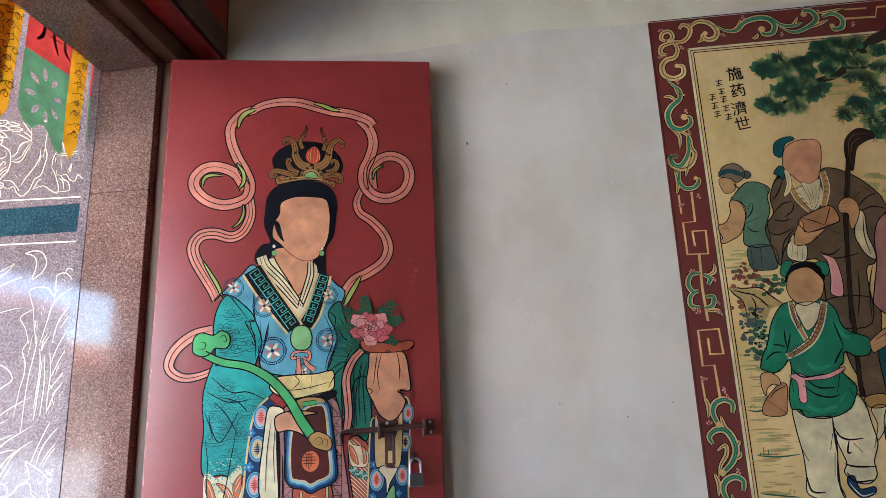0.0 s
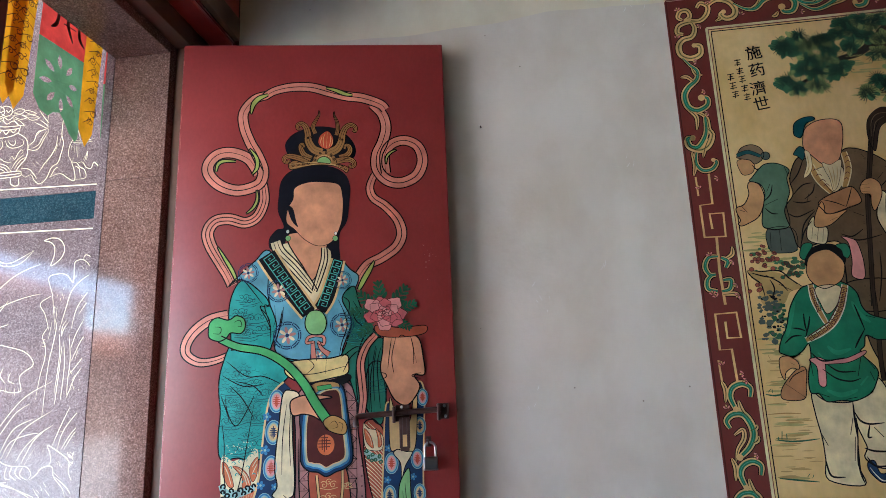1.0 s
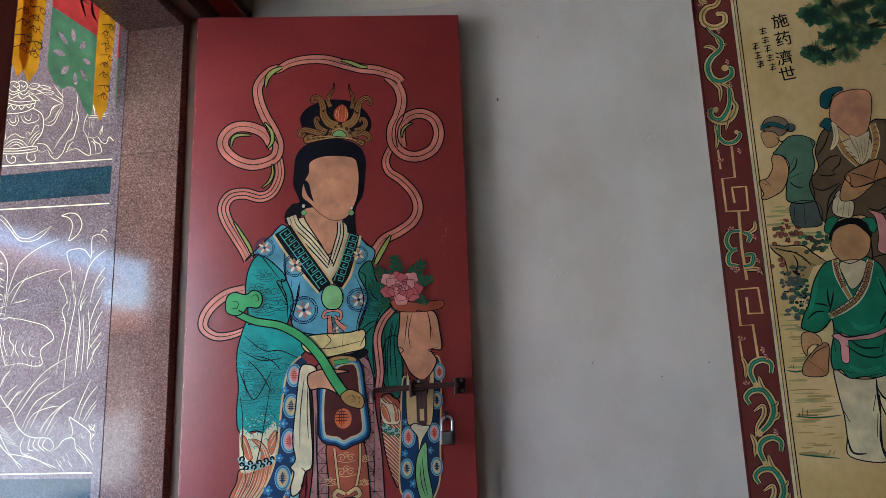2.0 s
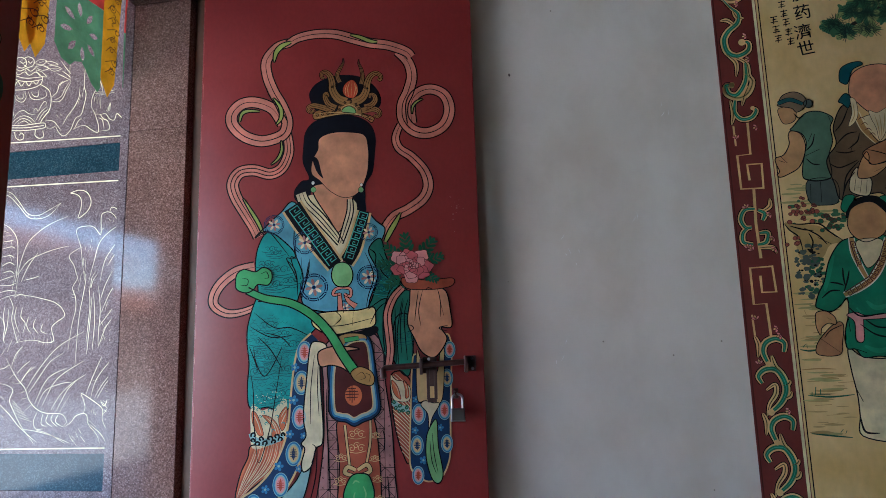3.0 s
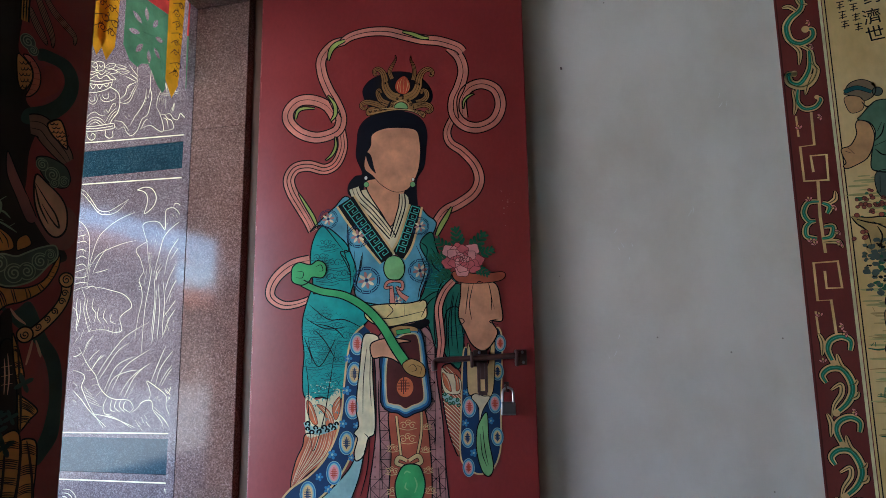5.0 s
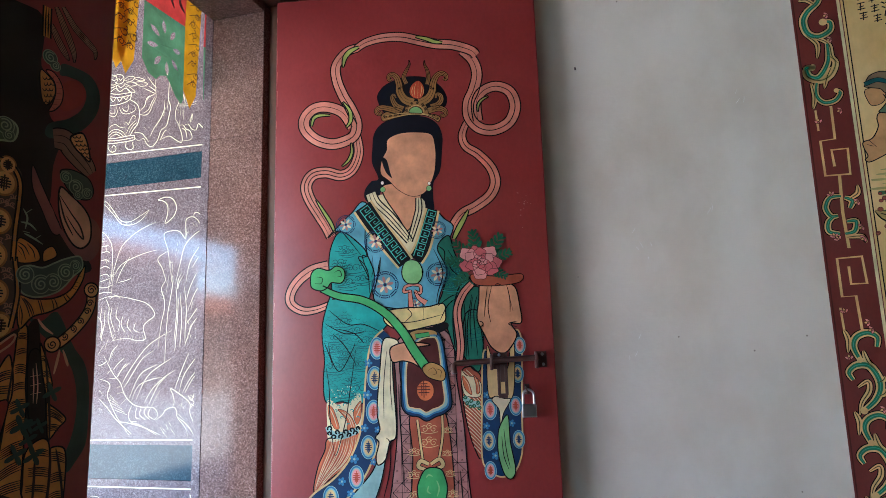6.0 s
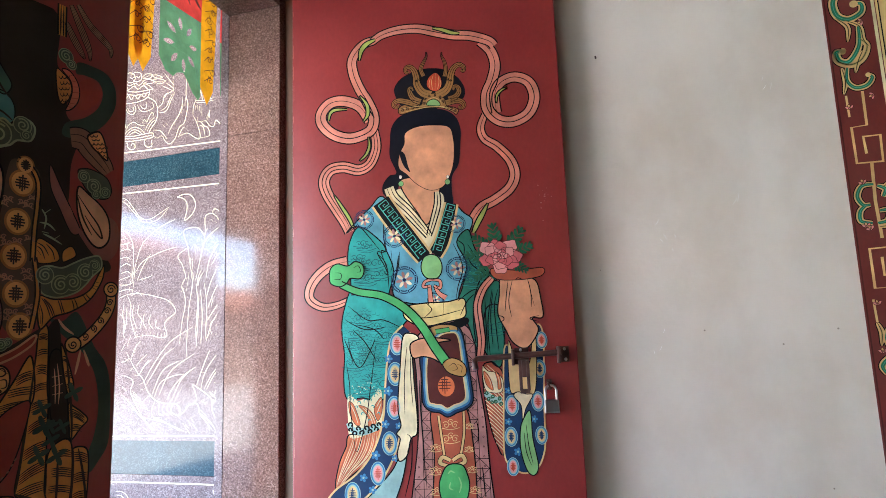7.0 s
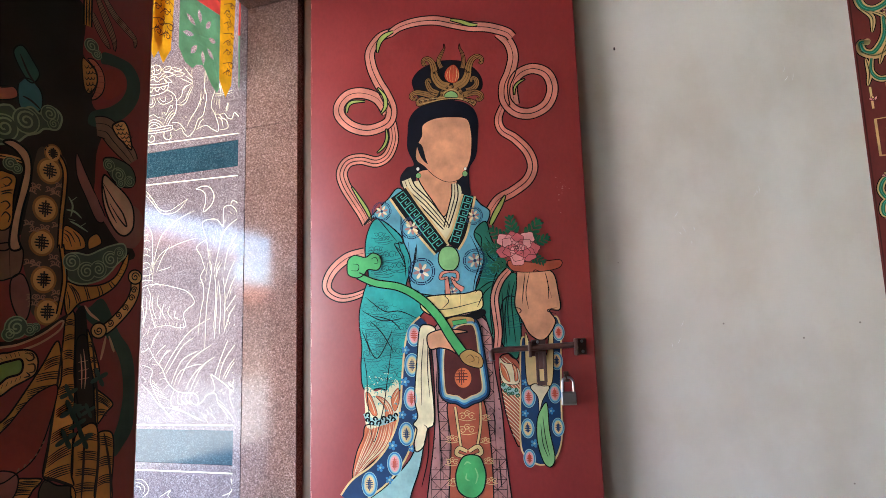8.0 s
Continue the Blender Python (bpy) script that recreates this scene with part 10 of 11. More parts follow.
strokes(porch, "vase_detail", PALE_LINE, 1, [[(-0.714, 2.135), (-0.706, 2.146), (-0.695, 2.135), (-0.687, 2.151), (-0.676, 2.166), (-0.667, 2.160), (-0.673, 2.152)], [(-0.797, 2.153), (-0.787, 2.135), (-0.793, 2.118)], [(-0.801, 2.137), (-0.793, 2.128)]], 0.0019)
strokes(porch, "flowers", PALE_LINE, 1, [[(-0.796, 2.319), (-0.784, 2.331), (-0.761, 2.324), (-0.753, 2.306), (-0.764, 2.292), (-0.786, 2.298), (-0.796, 2.319)], [(-0.770, 2.323), (-0.748, 2.329), (-0.727, 2.317), (-0.727, 2.297), (-0.747, 2.292), (-0.763, 2.302)], [(-0.778, 2.316), (-0.767, 2.308), (-0.755, 2.313)], [(-0.748, 2.314), (-0.739, 2.305), (-0.732, 2.312)], [(-0.795, 2.294), (-0.776, 2.282), (-0.753, 2.288), (-0.735, 2.277), (-0.717, 2.287)], [(-0.798, 2.281), (-0.779, 2.269), (-0.758, 2.277), (-0.739, 2.263), (-0.716, 2.272), (-0.697, 2.259)], [(-0.790, 2.302), (-0.798, 2.289), (-0.786, 2.276)], [(-0.755, 2.285), (-0.750, 2.269)]], 0.0022, taper=False)
strokes(porch, "leaves", PALE_LINE, 1, [[(-0.726, 2.303), (-0.704, 2.314), (-0.678, 2.307), (-0.693, 2.295), (-0.726, 2.303)], [(-0.721, 2.291), (-0.693, 2.292), (-0.669, 2.279), (-0.693, 2.276), (-0.721, 2.291)], [(-0.683, 2.305), (-0.660, 2.303), (-0.634, 2.290), (-0.657, 2.291), (-0.683, 2.305)], [(-0.677, 2.288), (-0.650, 2.287), (-0.621, 2.274), (-0.649, 2.268), (-0.677, 2.288)], [(-0.717, 2.281), (-0.693, 2.270), (-0.674, 2.251), (-0.701, 2.259), (-0.717, 2.281)], [(-0.717, 2.301), (-0.687, 2.306)], [(-0.667, 2.279), (-0.628, 2.275)]], 0.0019)
strokes(porch, "rock", PALE_LINE, 1, [[(-0.581, 2.224), (-0.587, 2.239), (-0.589, 2.292), (-0.581, 2.299), (-0.551, 2.298), (-0.534, 2.284), (-0.533, 2.209), (-0.524, 2.175), (-0.530, 2.136), (-0.538, 2.108), (-0.558, 2.096), (-0.573, 2.059), (-0.596, 2.042), (-0.616, 2.057), (-0.629, 2.076), (-0.651, 2.070), (-0.666, 2.084)], [(-0.581, 2.224), (-0.595, 2.199), (-0.610, 2.168), (-0.628, 2.160), (-0.653, 2.167)], [(-0.609, 2.230), (-0.624, 2.220), (-0.631, 2.194), (-0.651, 2.178)], [(-0.585, 2.234), (-0.614, 2.224), (-0.622, 2.213)], [(-0.589, 2.223), (-0.603, 2.201), (-0.614, 2.178), (-0.636, 2.168)], [(-0.623, 2.300), (-0.603, 2.274), (-0.584, 2.252)], [(-0.635, 2.259), (-0.612, 2.246), (-0.590, 2.234)], [(-0.617, 2.265), (-0.596, 2.250), (-0.585, 2.239)], [(-0.548, 2.202), (-0.549, 2.170), (-0.564, 2.136), (-0.586, 2.109), (-0.603, 2.078)]], 0.0022)
strokes(porch, "rock", PALE_LINE, 1, [[(-0.669, 2.102), (-0.639, 2.096), (-0.622, 2.080), (-0.607, 2.061)], [(-0.627, 2.116), (-0.619, 2.107)], [(-0.615, 2.119), (-0.606, 2.111)], [(-0.588, 2.109), (-0.592, 2.095)], [(-0.574, 2.124), (-0.579, 2.107)], [(-0.534, 2.201), (-0.537, 2.169)], [(-0.530, 2.266), (-0.520, 2.232)], [(-0.521, 2.265), (-0.516, 2.243)], [(-0.543, 2.177), (-0.551, 2.146)]], 0.0022)
strokes(porch, "planter", PALE_LINE, 1, [[(-0.502, 2.130), (-0.502, 2.157), (-0.493, 2.182), (-0.484, 2.204)], [(-0.493, 2.182), (-0.457, 2.177), (-0.418, 2.181)], [(-0.491, 2.175), (-0.457, 2.170), (-0.420, 2.173)], [(-0.507, 2.268), (-0.491, 2.229), (-0.478, 2.187)], [(-0.494, 2.254), (-0.477, 2.219), (-0.464, 2.181)], [(-0.480, 2.277), (-0.473, 2.235), (-0.457, 2.180)], [(-0.471, 2.268), (-0.455, 2.225), (-0.444, 2.179)], [(-0.462, 2.250), (-0.441, 2.216), (-0.432, 2.181)], [(-0.486, 2.237), (-0.469, 2.202), (-0.466, 2.179)], [(-0.518, 2.269), (-0.509, 2.247)], [(-0.452, 2.225), (-0.432, 2.191)]], 0.0019)
strokes(porch, "rock", PALE_LINE, 1, [[(-0.502, 2.130), (-0.489, 2.108), (-0.473, 2.066), (-0.474, 2.043), (-0.497, 2.054), (-0.525, 2.071), (-0.564, 2.062)], [(-0.487, 2.104), (-0.470, 2.103), (-0.457, 2.087), (-0.441, 2.078), (-0.434, 2.050), (-0.470, 2.047)], [(-0.474, 2.092), (-0.460, 2.083), (-0.453, 2.057)], [(-0.494, 2.164), (-0.491, 2.148)], [(-0.485, 2.165), (-0.482, 2.139)], [(-0.477, 2.161), (-0.475, 2.142)], [(-0.470, 2.157), (-0.469, 2.123)], [(-0.484, 2.122), (-0.485, 2.107)], [(-0.561, 2.060), (-0.545, 2.089), (-0.534, 2.094)], [(-0.470, 2.101), (-0.450, 2.104), (-0.435, 2.085), (-0.418, 2.080), (-0.410, 2.100), (-0.397, 2.090), (-0.384, 2.080), (-0.369, 2.104), (-0.364, 2.110)], [(-0.443, 2.107), (-0.435, 2.139), (-0.436, 2.111)], [(-0.448, 2.112), (-0.441, 2.127)], [(-0.390, 2.114), (-0.376, 2.148), (-0.380, 2.121)], [(-0.381, 2.112), (-0.371, 2.136)]], 0.0022)
strokes(porch, "rock", PALE_LINE, 1, [[(-0.372, 2.128), (-0.366, 2.144)]], 0.0022)
strokes(porch, "moon", PALE_LINE, 1, [[(-0.558, 1.851), (-0.530, 1.858), (-0.501, 1.850), (-0.484, 1.823), (-0.489, 1.796), (-0.508, 1.777), (-0.526, 1.769), (-0.518, 1.797), (-0.518, 1.825), (-0.532, 1.843), (-0.558, 1.851)]], 0.0024, taper=False)
strokes(porch, "curve", PALE_LINE, 1, [[(-0.799, 1.874), (-0.771, 1.865), (-0.742, 1.836), (-0.706, 1.794), (-0.669, 1.786), (-0.636, 1.798), (-0.590, 1.821)], [(-0.798, 1.863), (-0.773, 1.852), (-0.737, 1.817), (-0.703, 1.782), (-0.663, 1.775), (-0.626, 1.786), (-0.590, 1.821)], [(-0.776, 1.868), (-0.782, 1.856)], [(-0.750, 1.849), (-0.760, 1.838)], [(-0.735, 1.829), (-0.744, 1.822)], [(-0.719, 1.811), (-0.729, 1.805)], [(-0.701, 1.794), (-0.707, 1.785)], [(-0.681, 1.788), (-0.680, 1.777)], [(-0.665, 1.786), (-0.658, 1.776)]], 0.0022)
strokes(porch, "reeds", PALE_LINE, 1, [[(-0.734, 1.578), (-0.704, 1.687), (-0.665, 1.730), (-0.616, 1.758), (-0.561, 1.776)], [(-0.725, 1.599), (-0.693, 1.641), (-0.642, 1.662), (-0.593, 1.675), (-0.551, 1.681)], [(-0.712, 1.577), (-0.690, 1.625), (-0.659, 1.666)], [(-0.703, 1.581), (-0.673, 1.586), (-0.650, 1.592)]], 0.0019)
strokes(porch, "rock", PALE_LINE, 1, [[(-0.489, 1.567), (-0.501, 1.625), (-0.510, 1.676), (-0.528, 1.731), (-0.489, 1.741), (-0.464, 1.733), (-0.443, 1.711), (-0.445, 1.768), (-0.434, 1.780), (-0.416, 1.780), (-0.399, 1.768), (-0.381, 1.743), (-0.374, 1.773), (-0.367, 1.818), (-0.365, 1.837)], [(-0.416, 1.780), (-0.411, 1.795), (-0.393, 1.789), (-0.379, 1.767)], [(-0.505, 1.676), (-0.542, 1.658), (-0.547, 1.643), (-0.529, 1.617), (-0.511, 1.568)], [(-0.449, 1.714), (-0.434, 1.732)], [(-0.476, 1.566), (-0.461, 1.629), (-0.445, 1.687), (-0.409, 1.722), (-0.374, 1.738)], [(-0.437, 1.564), (-0.425, 1.627), (-0.398, 1.670), (-0.364, 1.712)], [(-0.416, 1.611), (-0.386, 1.654), (-0.361, 1.675)], [(-0.473, 1.699), (-0.474, 1.689)], [(-0.479, 1.682), (-0.476, 1.671)], [(-0.492, 1.678), (-0.494, 1.666)], [(-0.482, 1.665), (-0.480, 1.655)], [(-0.470, 1.674), (-0.472, 1.662)]], 0.0022)
strokes(porch, "rock", PALE_LINE, 1, [[(-0.504, 1.638), (-0.489, 1.633)], [(-0.499, 1.641), (-0.496, 1.616)], [(-0.490, 1.630), (-0.490, 1.601)], [(-0.414, 1.671), (-0.402, 1.661)], [(-0.410, 1.655), (-0.397, 1.647)], [(-0.425, 1.641), (-0.415, 1.634)], [(-0.381, 1.716), (-0.384, 1.691)], [(-0.371, 1.797), (-0.382, 1.788)], [(-0.419, 1.761), (-0.412, 1.751)], [(-0.404, 1.755), (-0.399, 1.747)], [(-0.447, 1.735), (-0.435, 1.729)]], 0.0022)
strokes(porch, "reeds", PALE_LINE, 1, [[(-0.525, 1.601), (-0.515, 1.579), (-0.530, 1.550), (-0.518, 1.520), (-0.515, 1.483), (-0.525, 1.433), (-0.533, 1.361)], [(-0.505, 1.571), (-0.511, 1.534)], [(-0.495, 1.600), (-0.486, 1.577), (-0.493, 1.519), (-0.502, 1.454), (-0.506, 1.315)], [(-0.453, 1.598), (-0.466, 1.576), (-0.467, 1.547), (-0.461, 1.569), (-0.447, 1.589)], [(-0.474, 1.555), (-0.467, 1.489), (-0.473, 1.381)], [(-0.462, 1.518), (-0.464, 1.438), (-0.469, 1.346)], [(-0.457, 1.532), (-0.448, 1.452), (-0.451, 1.359)], [(-0.442, 1.553), (-0.431, 1.480), (-0.433, 1.415), (-0.432, 1.372)], [(-0.397, 1.595), (-0.419, 1.552), (-0.432, 1.509)], [(-0.371, 1.572), (-0.401, 1.530), (-0.423, 1.480)], [(-0.368, 1.514), (-0.398, 1.471), (-0.432, 1.429)], [(-0.389, 1.453), (-0.411, 1.422), (-0.432, 1.365)], [(-0.533, 1.543), (-0.519, 1.539)], [(-0.533, 1.531), (-0.517, 1.527)]], 0.0020)
strokes(porch, "reeds", PALE_LINE, 1, [[(-0.529, 1.520), (-0.518, 1.518)], [(-0.503, 1.593), (-0.506, 1.563)], [(-0.492, 1.600), (-0.492, 1.570)], [(-0.375, 1.550), (-0.392, 1.507)]], 0.0020)
strokes(porch, "leaf_stroke", PALE_LINE, 1, [[(-0.408, 1.501), (-0.414, 1.479)], [(-0.420, 1.487), (-0.427, 1.472)], [(-0.388, 1.442), (-0.377, 1.445)], [(-0.381, 1.421), (-0.368, 1.426)], [(-0.411, 1.429), (-0.419, 1.413)], [(-0.396, 1.414), (-0.387, 1.421)], [(-0.428, 1.444), (-0.420, 1.432)], [(-0.383, 1.405), (-0.374, 1.412)], [(-0.396, 1.385), (-0.386, 1.394)], [(-0.387, 1.371), (-0.382, 1.384)], [(-0.418, 1.406), (-0.409, 1.386)], [(-0.432, 1.372), (-0.417, 1.393)]], 0.0032)
strokes(porch, "grass", PALE_LINE, 1, [[(-0.668, 1.243), (-0.638, 1.292), (-0.570, 1.369), (-0.483, 1.414)], [(-0.659, 1.234), (-0.628, 1.278), (-0.591, 1.327), (-0.550, 1.351)], [(-0.635, 1.203), (-0.596, 1.277), (-0.533, 1.307)], [(-0.625, 1.196), (-0.601, 1.242), (-0.546, 1.262), (-0.513, 1.265)], [(-0.608, 1.200), (-0.563, 1.276), (-0.477, 1.327)], [(-0.577, 1.185), (-0.551, 1.227), (-0.513, 1.261), (-0.467, 1.287)], [(-0.559, 1.181), (-0.528, 1.240), (-0.498, 1.268)], [(-0.690, 1.265), (-0.671, 1.293), (-0.641, 1.314)], [(-0.684, 1.273), (-0.663, 1.304), (-0.651, 1.312)], [(-0.724, 1.316), (-0.712, 1.352), (-0.689, 1.376)], [(-0.703, 1.294), (-0.684, 1.315), (-0.661, 1.331)], [(-0.463, 1.231), (-0.443, 1.281), (-0.417, 1.339)], [(-0.447, 1.218), (-0.434, 1.266), (-0.404, 1.308), (-0.364, 1.349)], [(-0.434, 1.218), (-0.409, 1.259), (-0.365, 1.307)]], 0.0017)
strokes(porch, "grass", PALE_LINE, 1, [[(-0.426, 1.216), (-0.394, 1.266), (-0.365, 1.282)], [(-0.445, 1.267), (-0.427, 1.271)], [(-0.716, 1.330), (-0.702, 1.366)], [(-0.548, 1.178), (-0.519, 1.226)]], 0.0017)
strokes(porch, "rock", PALE_LINE, 1, [[(-0.528, 1.135), (-0.506, 1.150), (-0.494, 1.166), (-0.469, 1.173), (-0.456, 1.166), (-0.450, 1.142), (-0.421, 1.112), (-0.410, 1.087)], [(-0.469, 1.173), (-0.464, 1.190), (-0.470, 1.211), (-0.479, 1.231), (-0.446, 1.214), (-0.407, 1.186), (-0.405, 1.155), (-0.386, 1.121), (-0.369, 1.105)], [(-0.438, 1.186), (-0.434, 1.172)], [(-0.431, 1.176), (-0.427, 1.168)], [(-0.444, 1.183), (-0.441, 1.176)], [(-0.446, 1.142), (-0.408, 1.114), (-0.388, 1.087)], [(-0.454, 1.156), (-0.425, 1.135)], [(-0.503, 1.108), (-0.491, 1.099)], [(-0.491, 1.121), (-0.482, 1.104)], [(-0.482, 1.129), (-0.471, 1.115)], [(-0.474, 1.108), (-0.457, 1.090)], [(-0.502, 1.099), (-0.485, 1.081)], [(-0.513, 1.113), (-0.498, 1.092)]], 0.0022)
strokes(porch, "shrub", PALE_LINE, 1, [[(-0.406, 1.210), (-0.366, 1.189)], [(-0.378, 1.265), (-0.398, 1.196), (-0.414, 1.210)], [(-0.369, 1.244), (-0.390, 1.196), (-0.371, 1.141)], [(-0.400, 1.238), (-0.368, 1.224)], [(-0.402, 1.183), (-0.373, 1.169), (-0.363, 1.196)], [(-0.395, 1.155), (-0.372, 1.162), (-0.363, 1.134)], [(-0.387, 1.141), (-0.367, 1.147)], [(-0.404, 1.169), (-0.382, 1.196), (-0.364, 1.210)], [(-0.391, 1.128), (-0.371, 1.135)], [(-0.389, 1.259), (-0.364, 1.237)], [(-0.408, 1.205), (-0.384, 1.176), (-0.390, 1.141)]], 0.0024)
# striped boulder strokes, made up to fill the place of an engraved animal
strokes(porch, "boulder", PALE_LINE, 1, [[(-0.745, 1.341), (-0.728, 1.316), (-0.701, 1.279), (-0.672, 1.250), (-0.654, 1.214), (-0.624, 1.186), (-0.591, 1.175), (-0.555, 1.174), (-0.536, 1.169), (-0.523, 1.150), (-0.535, 1.135)], [(-0.760, 1.266), (-0.729, 1.258), (-0.713, 1.244), (-0.722, 1.215), (-0.708, 1.187), (-0.680, 1.144), (-0.630, 1.088)], [(-0.754, 1.202), (-0.719, 1.173), (-0.683, 1.137), (-0.620, 1.091)], [(-0.732, 1.323), (-0.746, 1.313), (-0.764, 1.309)], [(-0.711, 1.294), (-0.728, 1.281)], [(-0.690, 1.265), (-0.717, 1.267)], [(-0.668, 1.243), (-0.688, 1.235)], [(-0.657, 1.222), (-0.683, 1.218)], [(-0.642, 1.203), (-0.664, 1.186)], [(-0.624, 1.179), (-0.635, 1.151), (-0.625, 1.130), (-0.601, 1.130)], [(-0.604, 1.174), (-0.608, 1.144), (-0.588, 1.137)], [(-0.585, 1.175), (-0.592, 1.151), (-0.569, 1.135)], [(-0.568, 1.174), (-0.575, 1.155), (-0.552, 1.135)]], 0.0021)
strokes(porch, "boulder", PALE_LINE, 1, [[(-0.552, 1.171), (-0.560, 1.150), (-0.535, 1.135)], [(-0.714, 1.215), (-0.695, 1.201)], [(-0.713, 1.207), (-0.679, 1.189)], [(-0.709, 1.197), (-0.670, 1.178)], [(-0.703, 1.187), (-0.659, 1.168)], [(-0.698, 1.177), (-0.651, 1.158)], [(-0.688, 1.165), (-0.641, 1.151)], [(-0.674, 1.130), (-0.624, 1.123), (-0.567, 1.109), (-0.509, 1.088)], [(-0.625, 1.127), (-0.583, 1.116), (-0.525, 1.088)], [(-0.752, 1.173), (-0.738, 1.165)], [(-0.757, 1.230), (-0.739, 1.216)]], 0.0021)
strokes(porch, "boulder", PALE_LINE, 1, [[(-0.784, 1.524), (-0.750, 1.534), (-0.716, 1.536), (-0.673, 1.530), (-0.631, 1.520), (-0.588, 1.507), (-0.560, 1.485), (-0.553, 1.463), (-0.579, 1.446), (-0.594, 1.428), (-0.584, 1.391), (-0.612, 1.385), (-0.646, 1.393), (-0.679, 1.394), (-0.716, 1.388)], [(-0.750, 1.530), (-0.734, 1.499), (-0.736, 1.462), (-0.724, 1.425), (-0.709, 1.388)], [(-0.722, 1.499), (-0.725, 1.462), (-0.706, 1.417)], [(-0.700, 1.498), (-0.704, 1.468), (-0.687, 1.446), (-0.693, 1.417)], [(-0.677, 1.467), (-0.681, 1.438), (-0.664, 1.414)], [(-0.651, 1.459), (-0.658, 1.437), (-0.639, 1.413)], [(-0.625, 1.444), (-0.630, 1.422), (-0.609, 1.412)], [(-0.719, 1.432), (-0.729, 1.428)], [(-0.715, 1.420), (-0.725, 1.415)], [(-0.707, 1.410), (-0.718, 1.401)], [(-0.701, 1.399), (-0.712, 1.388)], [(-0.680, 1.401), (-0.682, 1.389)], [(-0.666, 1.403), (-0.669, 1.389)]], 0.0020)
strokes(porch, "boulder", PALE_LINE, 1, [[(-0.650, 1.405), (-0.652, 1.389)], [(-0.635, 1.403), (-0.635, 1.383)], [(-0.621, 1.400), (-0.618, 1.379)], [(-0.606, 1.398), (-0.603, 1.377)], [(-0.595, 1.402), (-0.589, 1.383)], [(-0.789, 1.584), (-0.764, 1.591), (-0.739, 1.597)], [(-0.788, 1.569), (-0.753, 1.567), (-0.728, 1.574)], [(-0.786, 1.546), (-0.755, 1.551), (-0.726, 1.548)], [(-0.764, 1.500), (-0.766, 1.463), (-0.754, 1.419)], [(-0.750, 1.492), (-0.750, 1.441), (-0.760, 1.397)]], 0.0020)
strokes(porch, "boulder", PALE_LINE, 1, [[(-0.779, 1.471), (-0.760, 1.448), (-0.761, 1.404), (-0.754, 1.389)], [(-0.733, 1.529), (-0.708, 1.538), (-0.690, 1.526)], [(-0.735, 1.612), (-0.743, 1.544)], [(-0.723, 1.611), (-0.729, 1.539)], [(-0.743, 1.360), (-0.730, 1.396)], [(-0.767, 1.346), (-0.748, 1.374)]], 0.0020)
strokes(porch, "boulder", PALE_LINE, 1, [[(-0.801, 1.769), (-0.766, 1.750), (-0.738, 1.712), (-0.731, 1.650), (-0.732, 1.578)], [(-0.797, 1.746), (-0.768, 1.735)], [(-0.791, 1.726), (-0.759, 1.727)], [(-0.797, 1.707), (-0.766, 1.709), (-0.749, 1.712)], [(-0.793, 1.684), (-0.757, 1.690), (-0.743, 1.684)], [(-0.789, 1.659), (-0.758, 1.662), (-0.744, 1.654)], [(-0.785, 1.630), (-0.760, 1.640), (-0.740, 1.631)], [(-0.781, 1.607), (-0.754, 1.613), (-0.739, 1.602)], [(-0.757, 1.713), (-0.759, 1.690)], [(-0.762, 1.667), (-0.751, 1.644)]], 0.0022)
strokes(porch, "lower_scroll", PALE_LINE, 1, [[(-0.766, 0.898), (-0.738, 0.897), (-0.715, 0.879), (-0.715, 0.858), (-0.735, 0.843)], [(-0.766, 0.887), (-0.743, 0.885), (-0.727, 0.872), (-0.732, 0.854)], [(-0.765, 0.877), (-0.748, 0.874), (-0.742, 0.864)], [(-0.428, 0.861), (-0.399, 0.872), (-0.386, 0.893), (-0.395, 0.913), (-0.390, 0.886), (-0.406, 0.858)], [(-0.667, 0.846), (-0.643, 0.860), (-0.624, 0.869), (-0.634, 0.854), (-0.623, 0.845)]], 0.0024)
# rules at the panel edges
strokes(porch, "rule", PALE_LINE, 1, [[(-1.070, 2.046), (-0.762, 2.034), (-0.361, 2.024)]], width=0.0040,  taper=False)
strokes(porch, "rule", PALE_LINE, 1, [[(-1.059, 1.891), (-0.760, 1.887), (-0.358, 1.879)]], width=0.0040,  taper=False)
strokes(porch, "rule", PALE_LINE, 1, [[(-0.997, 1.066), (-0.760, 1.071), (-0.362, 1.074)]], width=0.0040,  taper=False)
strokes(porch, "rule", PALE_LINE, 1, [[(-0.987, 0.925), (-0.767, 0.928), (-0.363, 0.929)]], width=0.0040,  taper=False)


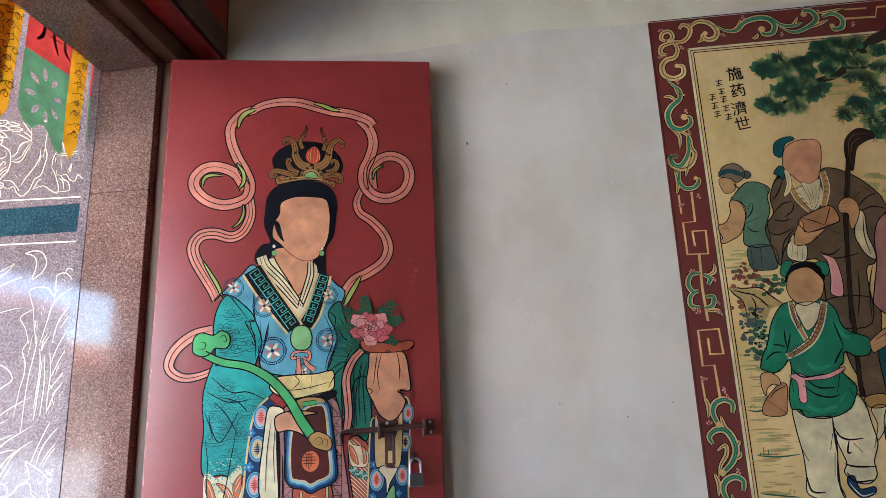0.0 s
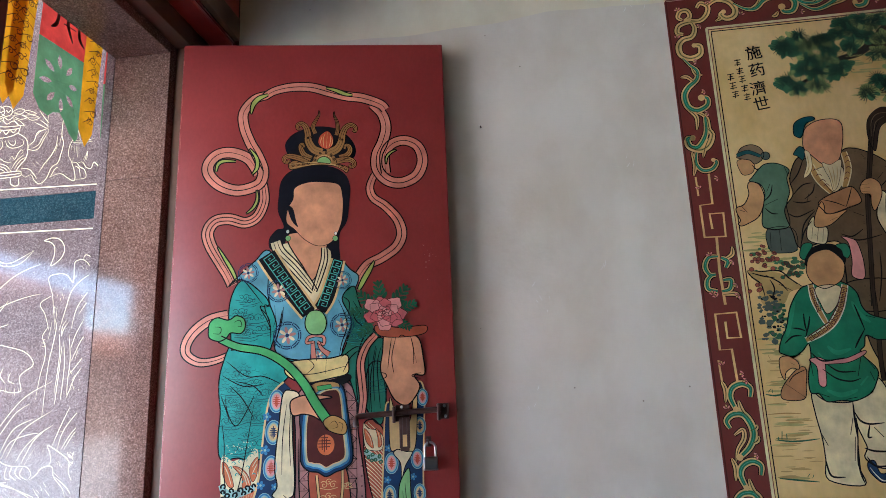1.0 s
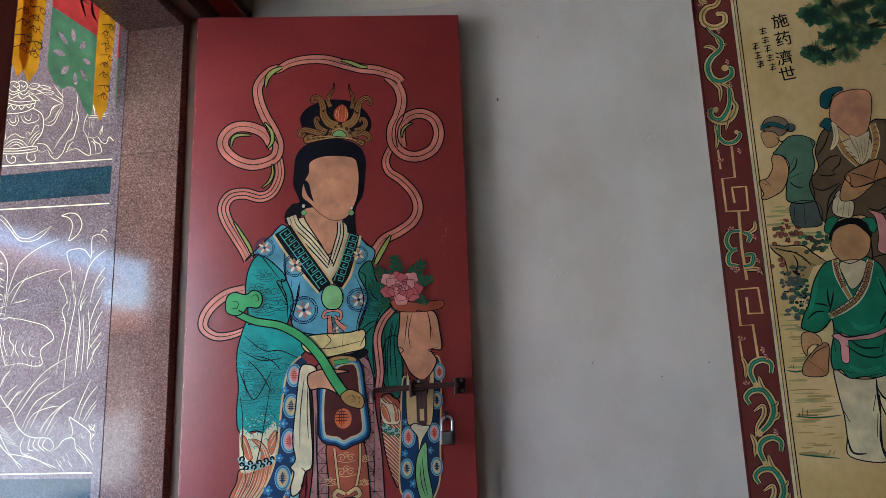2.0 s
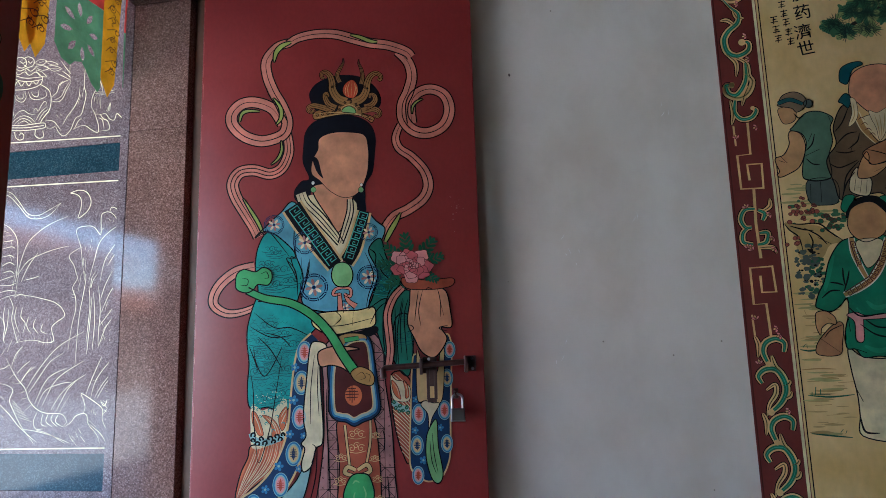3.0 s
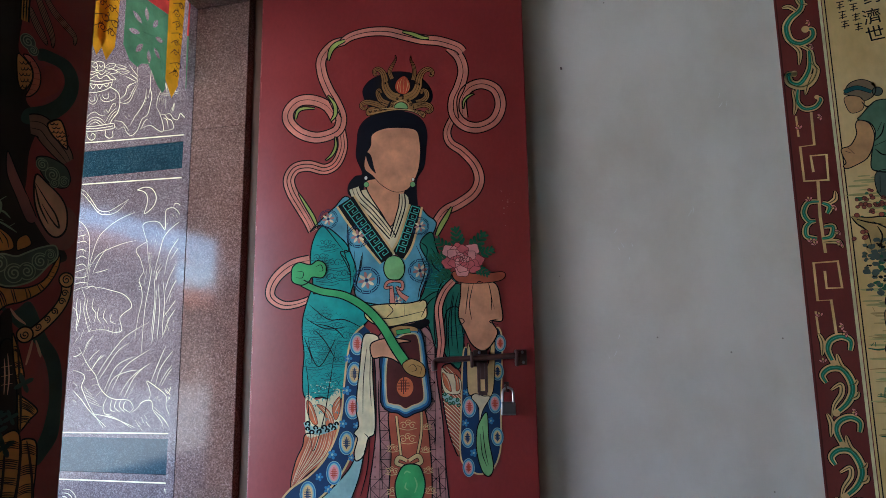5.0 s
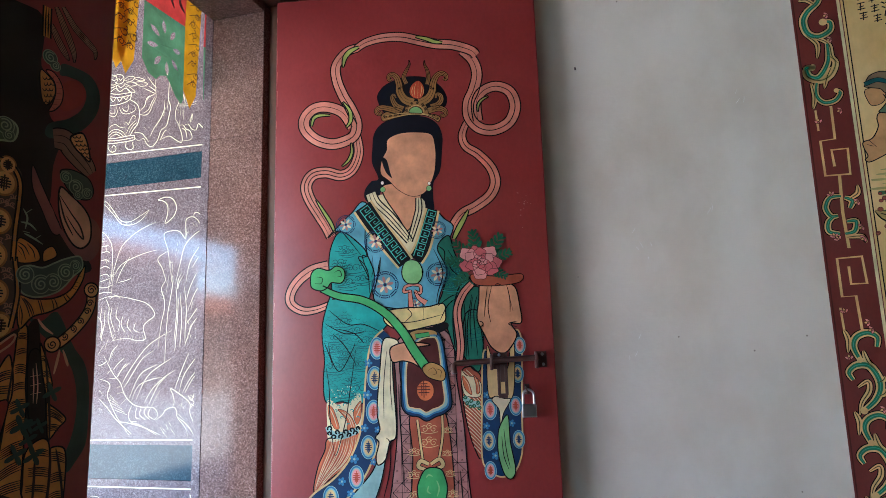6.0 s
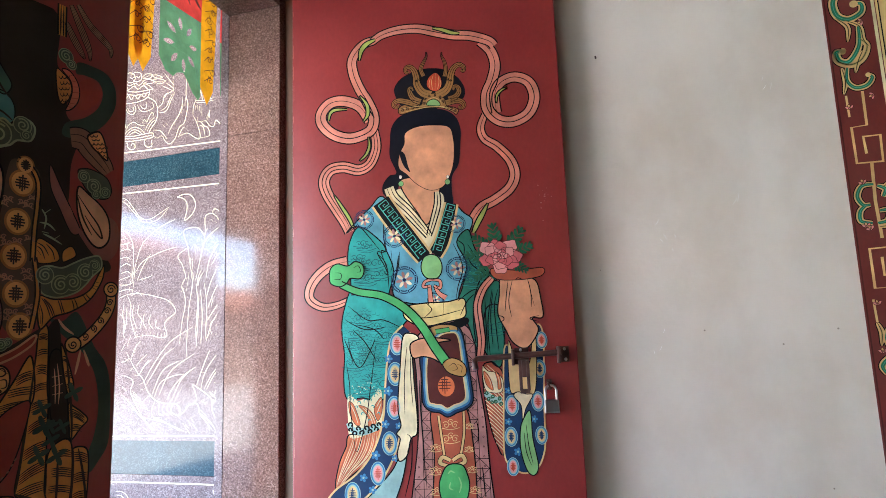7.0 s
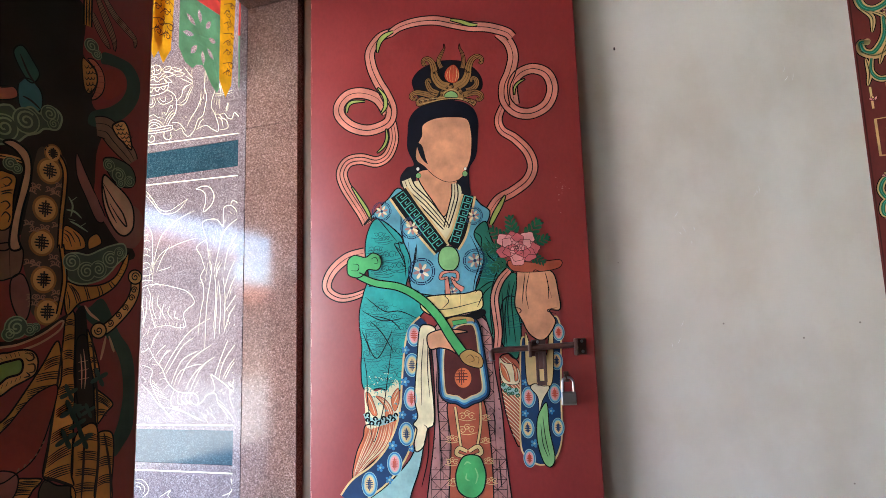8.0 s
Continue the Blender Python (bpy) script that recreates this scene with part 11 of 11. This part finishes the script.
# ---- small marks of use ----
def nail(x, z):
    bm = bmesh.new()
    bmesh.ops.create_cone(bm, cap_ends=True, segments=10, radius1=0.0028, radius2=0.002, depth=0.012, matrix=pose(x, WALL_Y - 0.006, z, 90))
    tagged(part("nail", bm, BOLT), "rusty nail head standing out of the plaster wall", "nail", "nails in the plaster")


for nx, nz in ((0.834, 2.103),):
    nail(nx, nz)
SCUFF = tone("plaster_scratch", 0.82, 0.79, 0.75, 0.8)
rng_scuff = random.Random(17)
for sx, sz, n, w in ((0.988, 1.575, 5, 0.0016), (1.15, 1.665, 3, 0.0012), (1.32, 2.42, 4, 0.0014), (0.95, 1.30, 3, 0.0012), (1.25, 1.95, 3, 0.0012)):
    s = Sheet()
    for i in range(n):
        x, z, a = sx + rng_scuff.gauss(0, 0.012), sz + rng_scuff.gauss(0, 0.02), rng_scuff.uniform(0.9, 2.2)
        d = rng_scuff.uniform(0.006, 0.02)
        s.line([(x, z), (x + d * 0.5 * math.cos(a) + 0.001, z + d * 0.5 * math.sin(a)), (x + d * math.cos(a), z + d * math.sin(a))], w, 0, taper=True)
    ob = s.done("plaster_scratch", [SCUFF], None)
    ob.location = (0, WALL_Y - 0.0022, 0)
    tagged(ob, "pale scratches in the limewashed wall", "scratch", "scratches on the wall", "structure")
s = Sheet()
for i in range(16):
    r = abs(rng_scuff.gauss(0, 0.0011)) + 0.0004
    s.area(oval(0.690 + rng_scuff.gauss(0, 0.015), 1.715 + rng_scuff.gauss(0, 0.03), r, r * 0.8, 7), -0.0003)
tagged(s.done("scuff", [MAUVE], leaf, "pale scuffed flecks in the lacquer"), kind="stuff")
s = Sheet()
for i in range(30):
    r = abs(rng_scuff.gauss(0, 0.0014)) + 0.0005
    s.line([(0.0035 + rng_scuff.uniform(-0.001, 0.002), 0.4 + 0.065 * i), (0.0035 + rng_scuff.uniform(-0.001, 0.002), 0.4 + 0.065 * i + rng_scuff.uniform(0.01, 0.05))], r, -0.0003, taper=True)
tagged(s.done("worn_edge", [PINK], leaf, "worn pale edge of the lacquer"), kind="stuff")
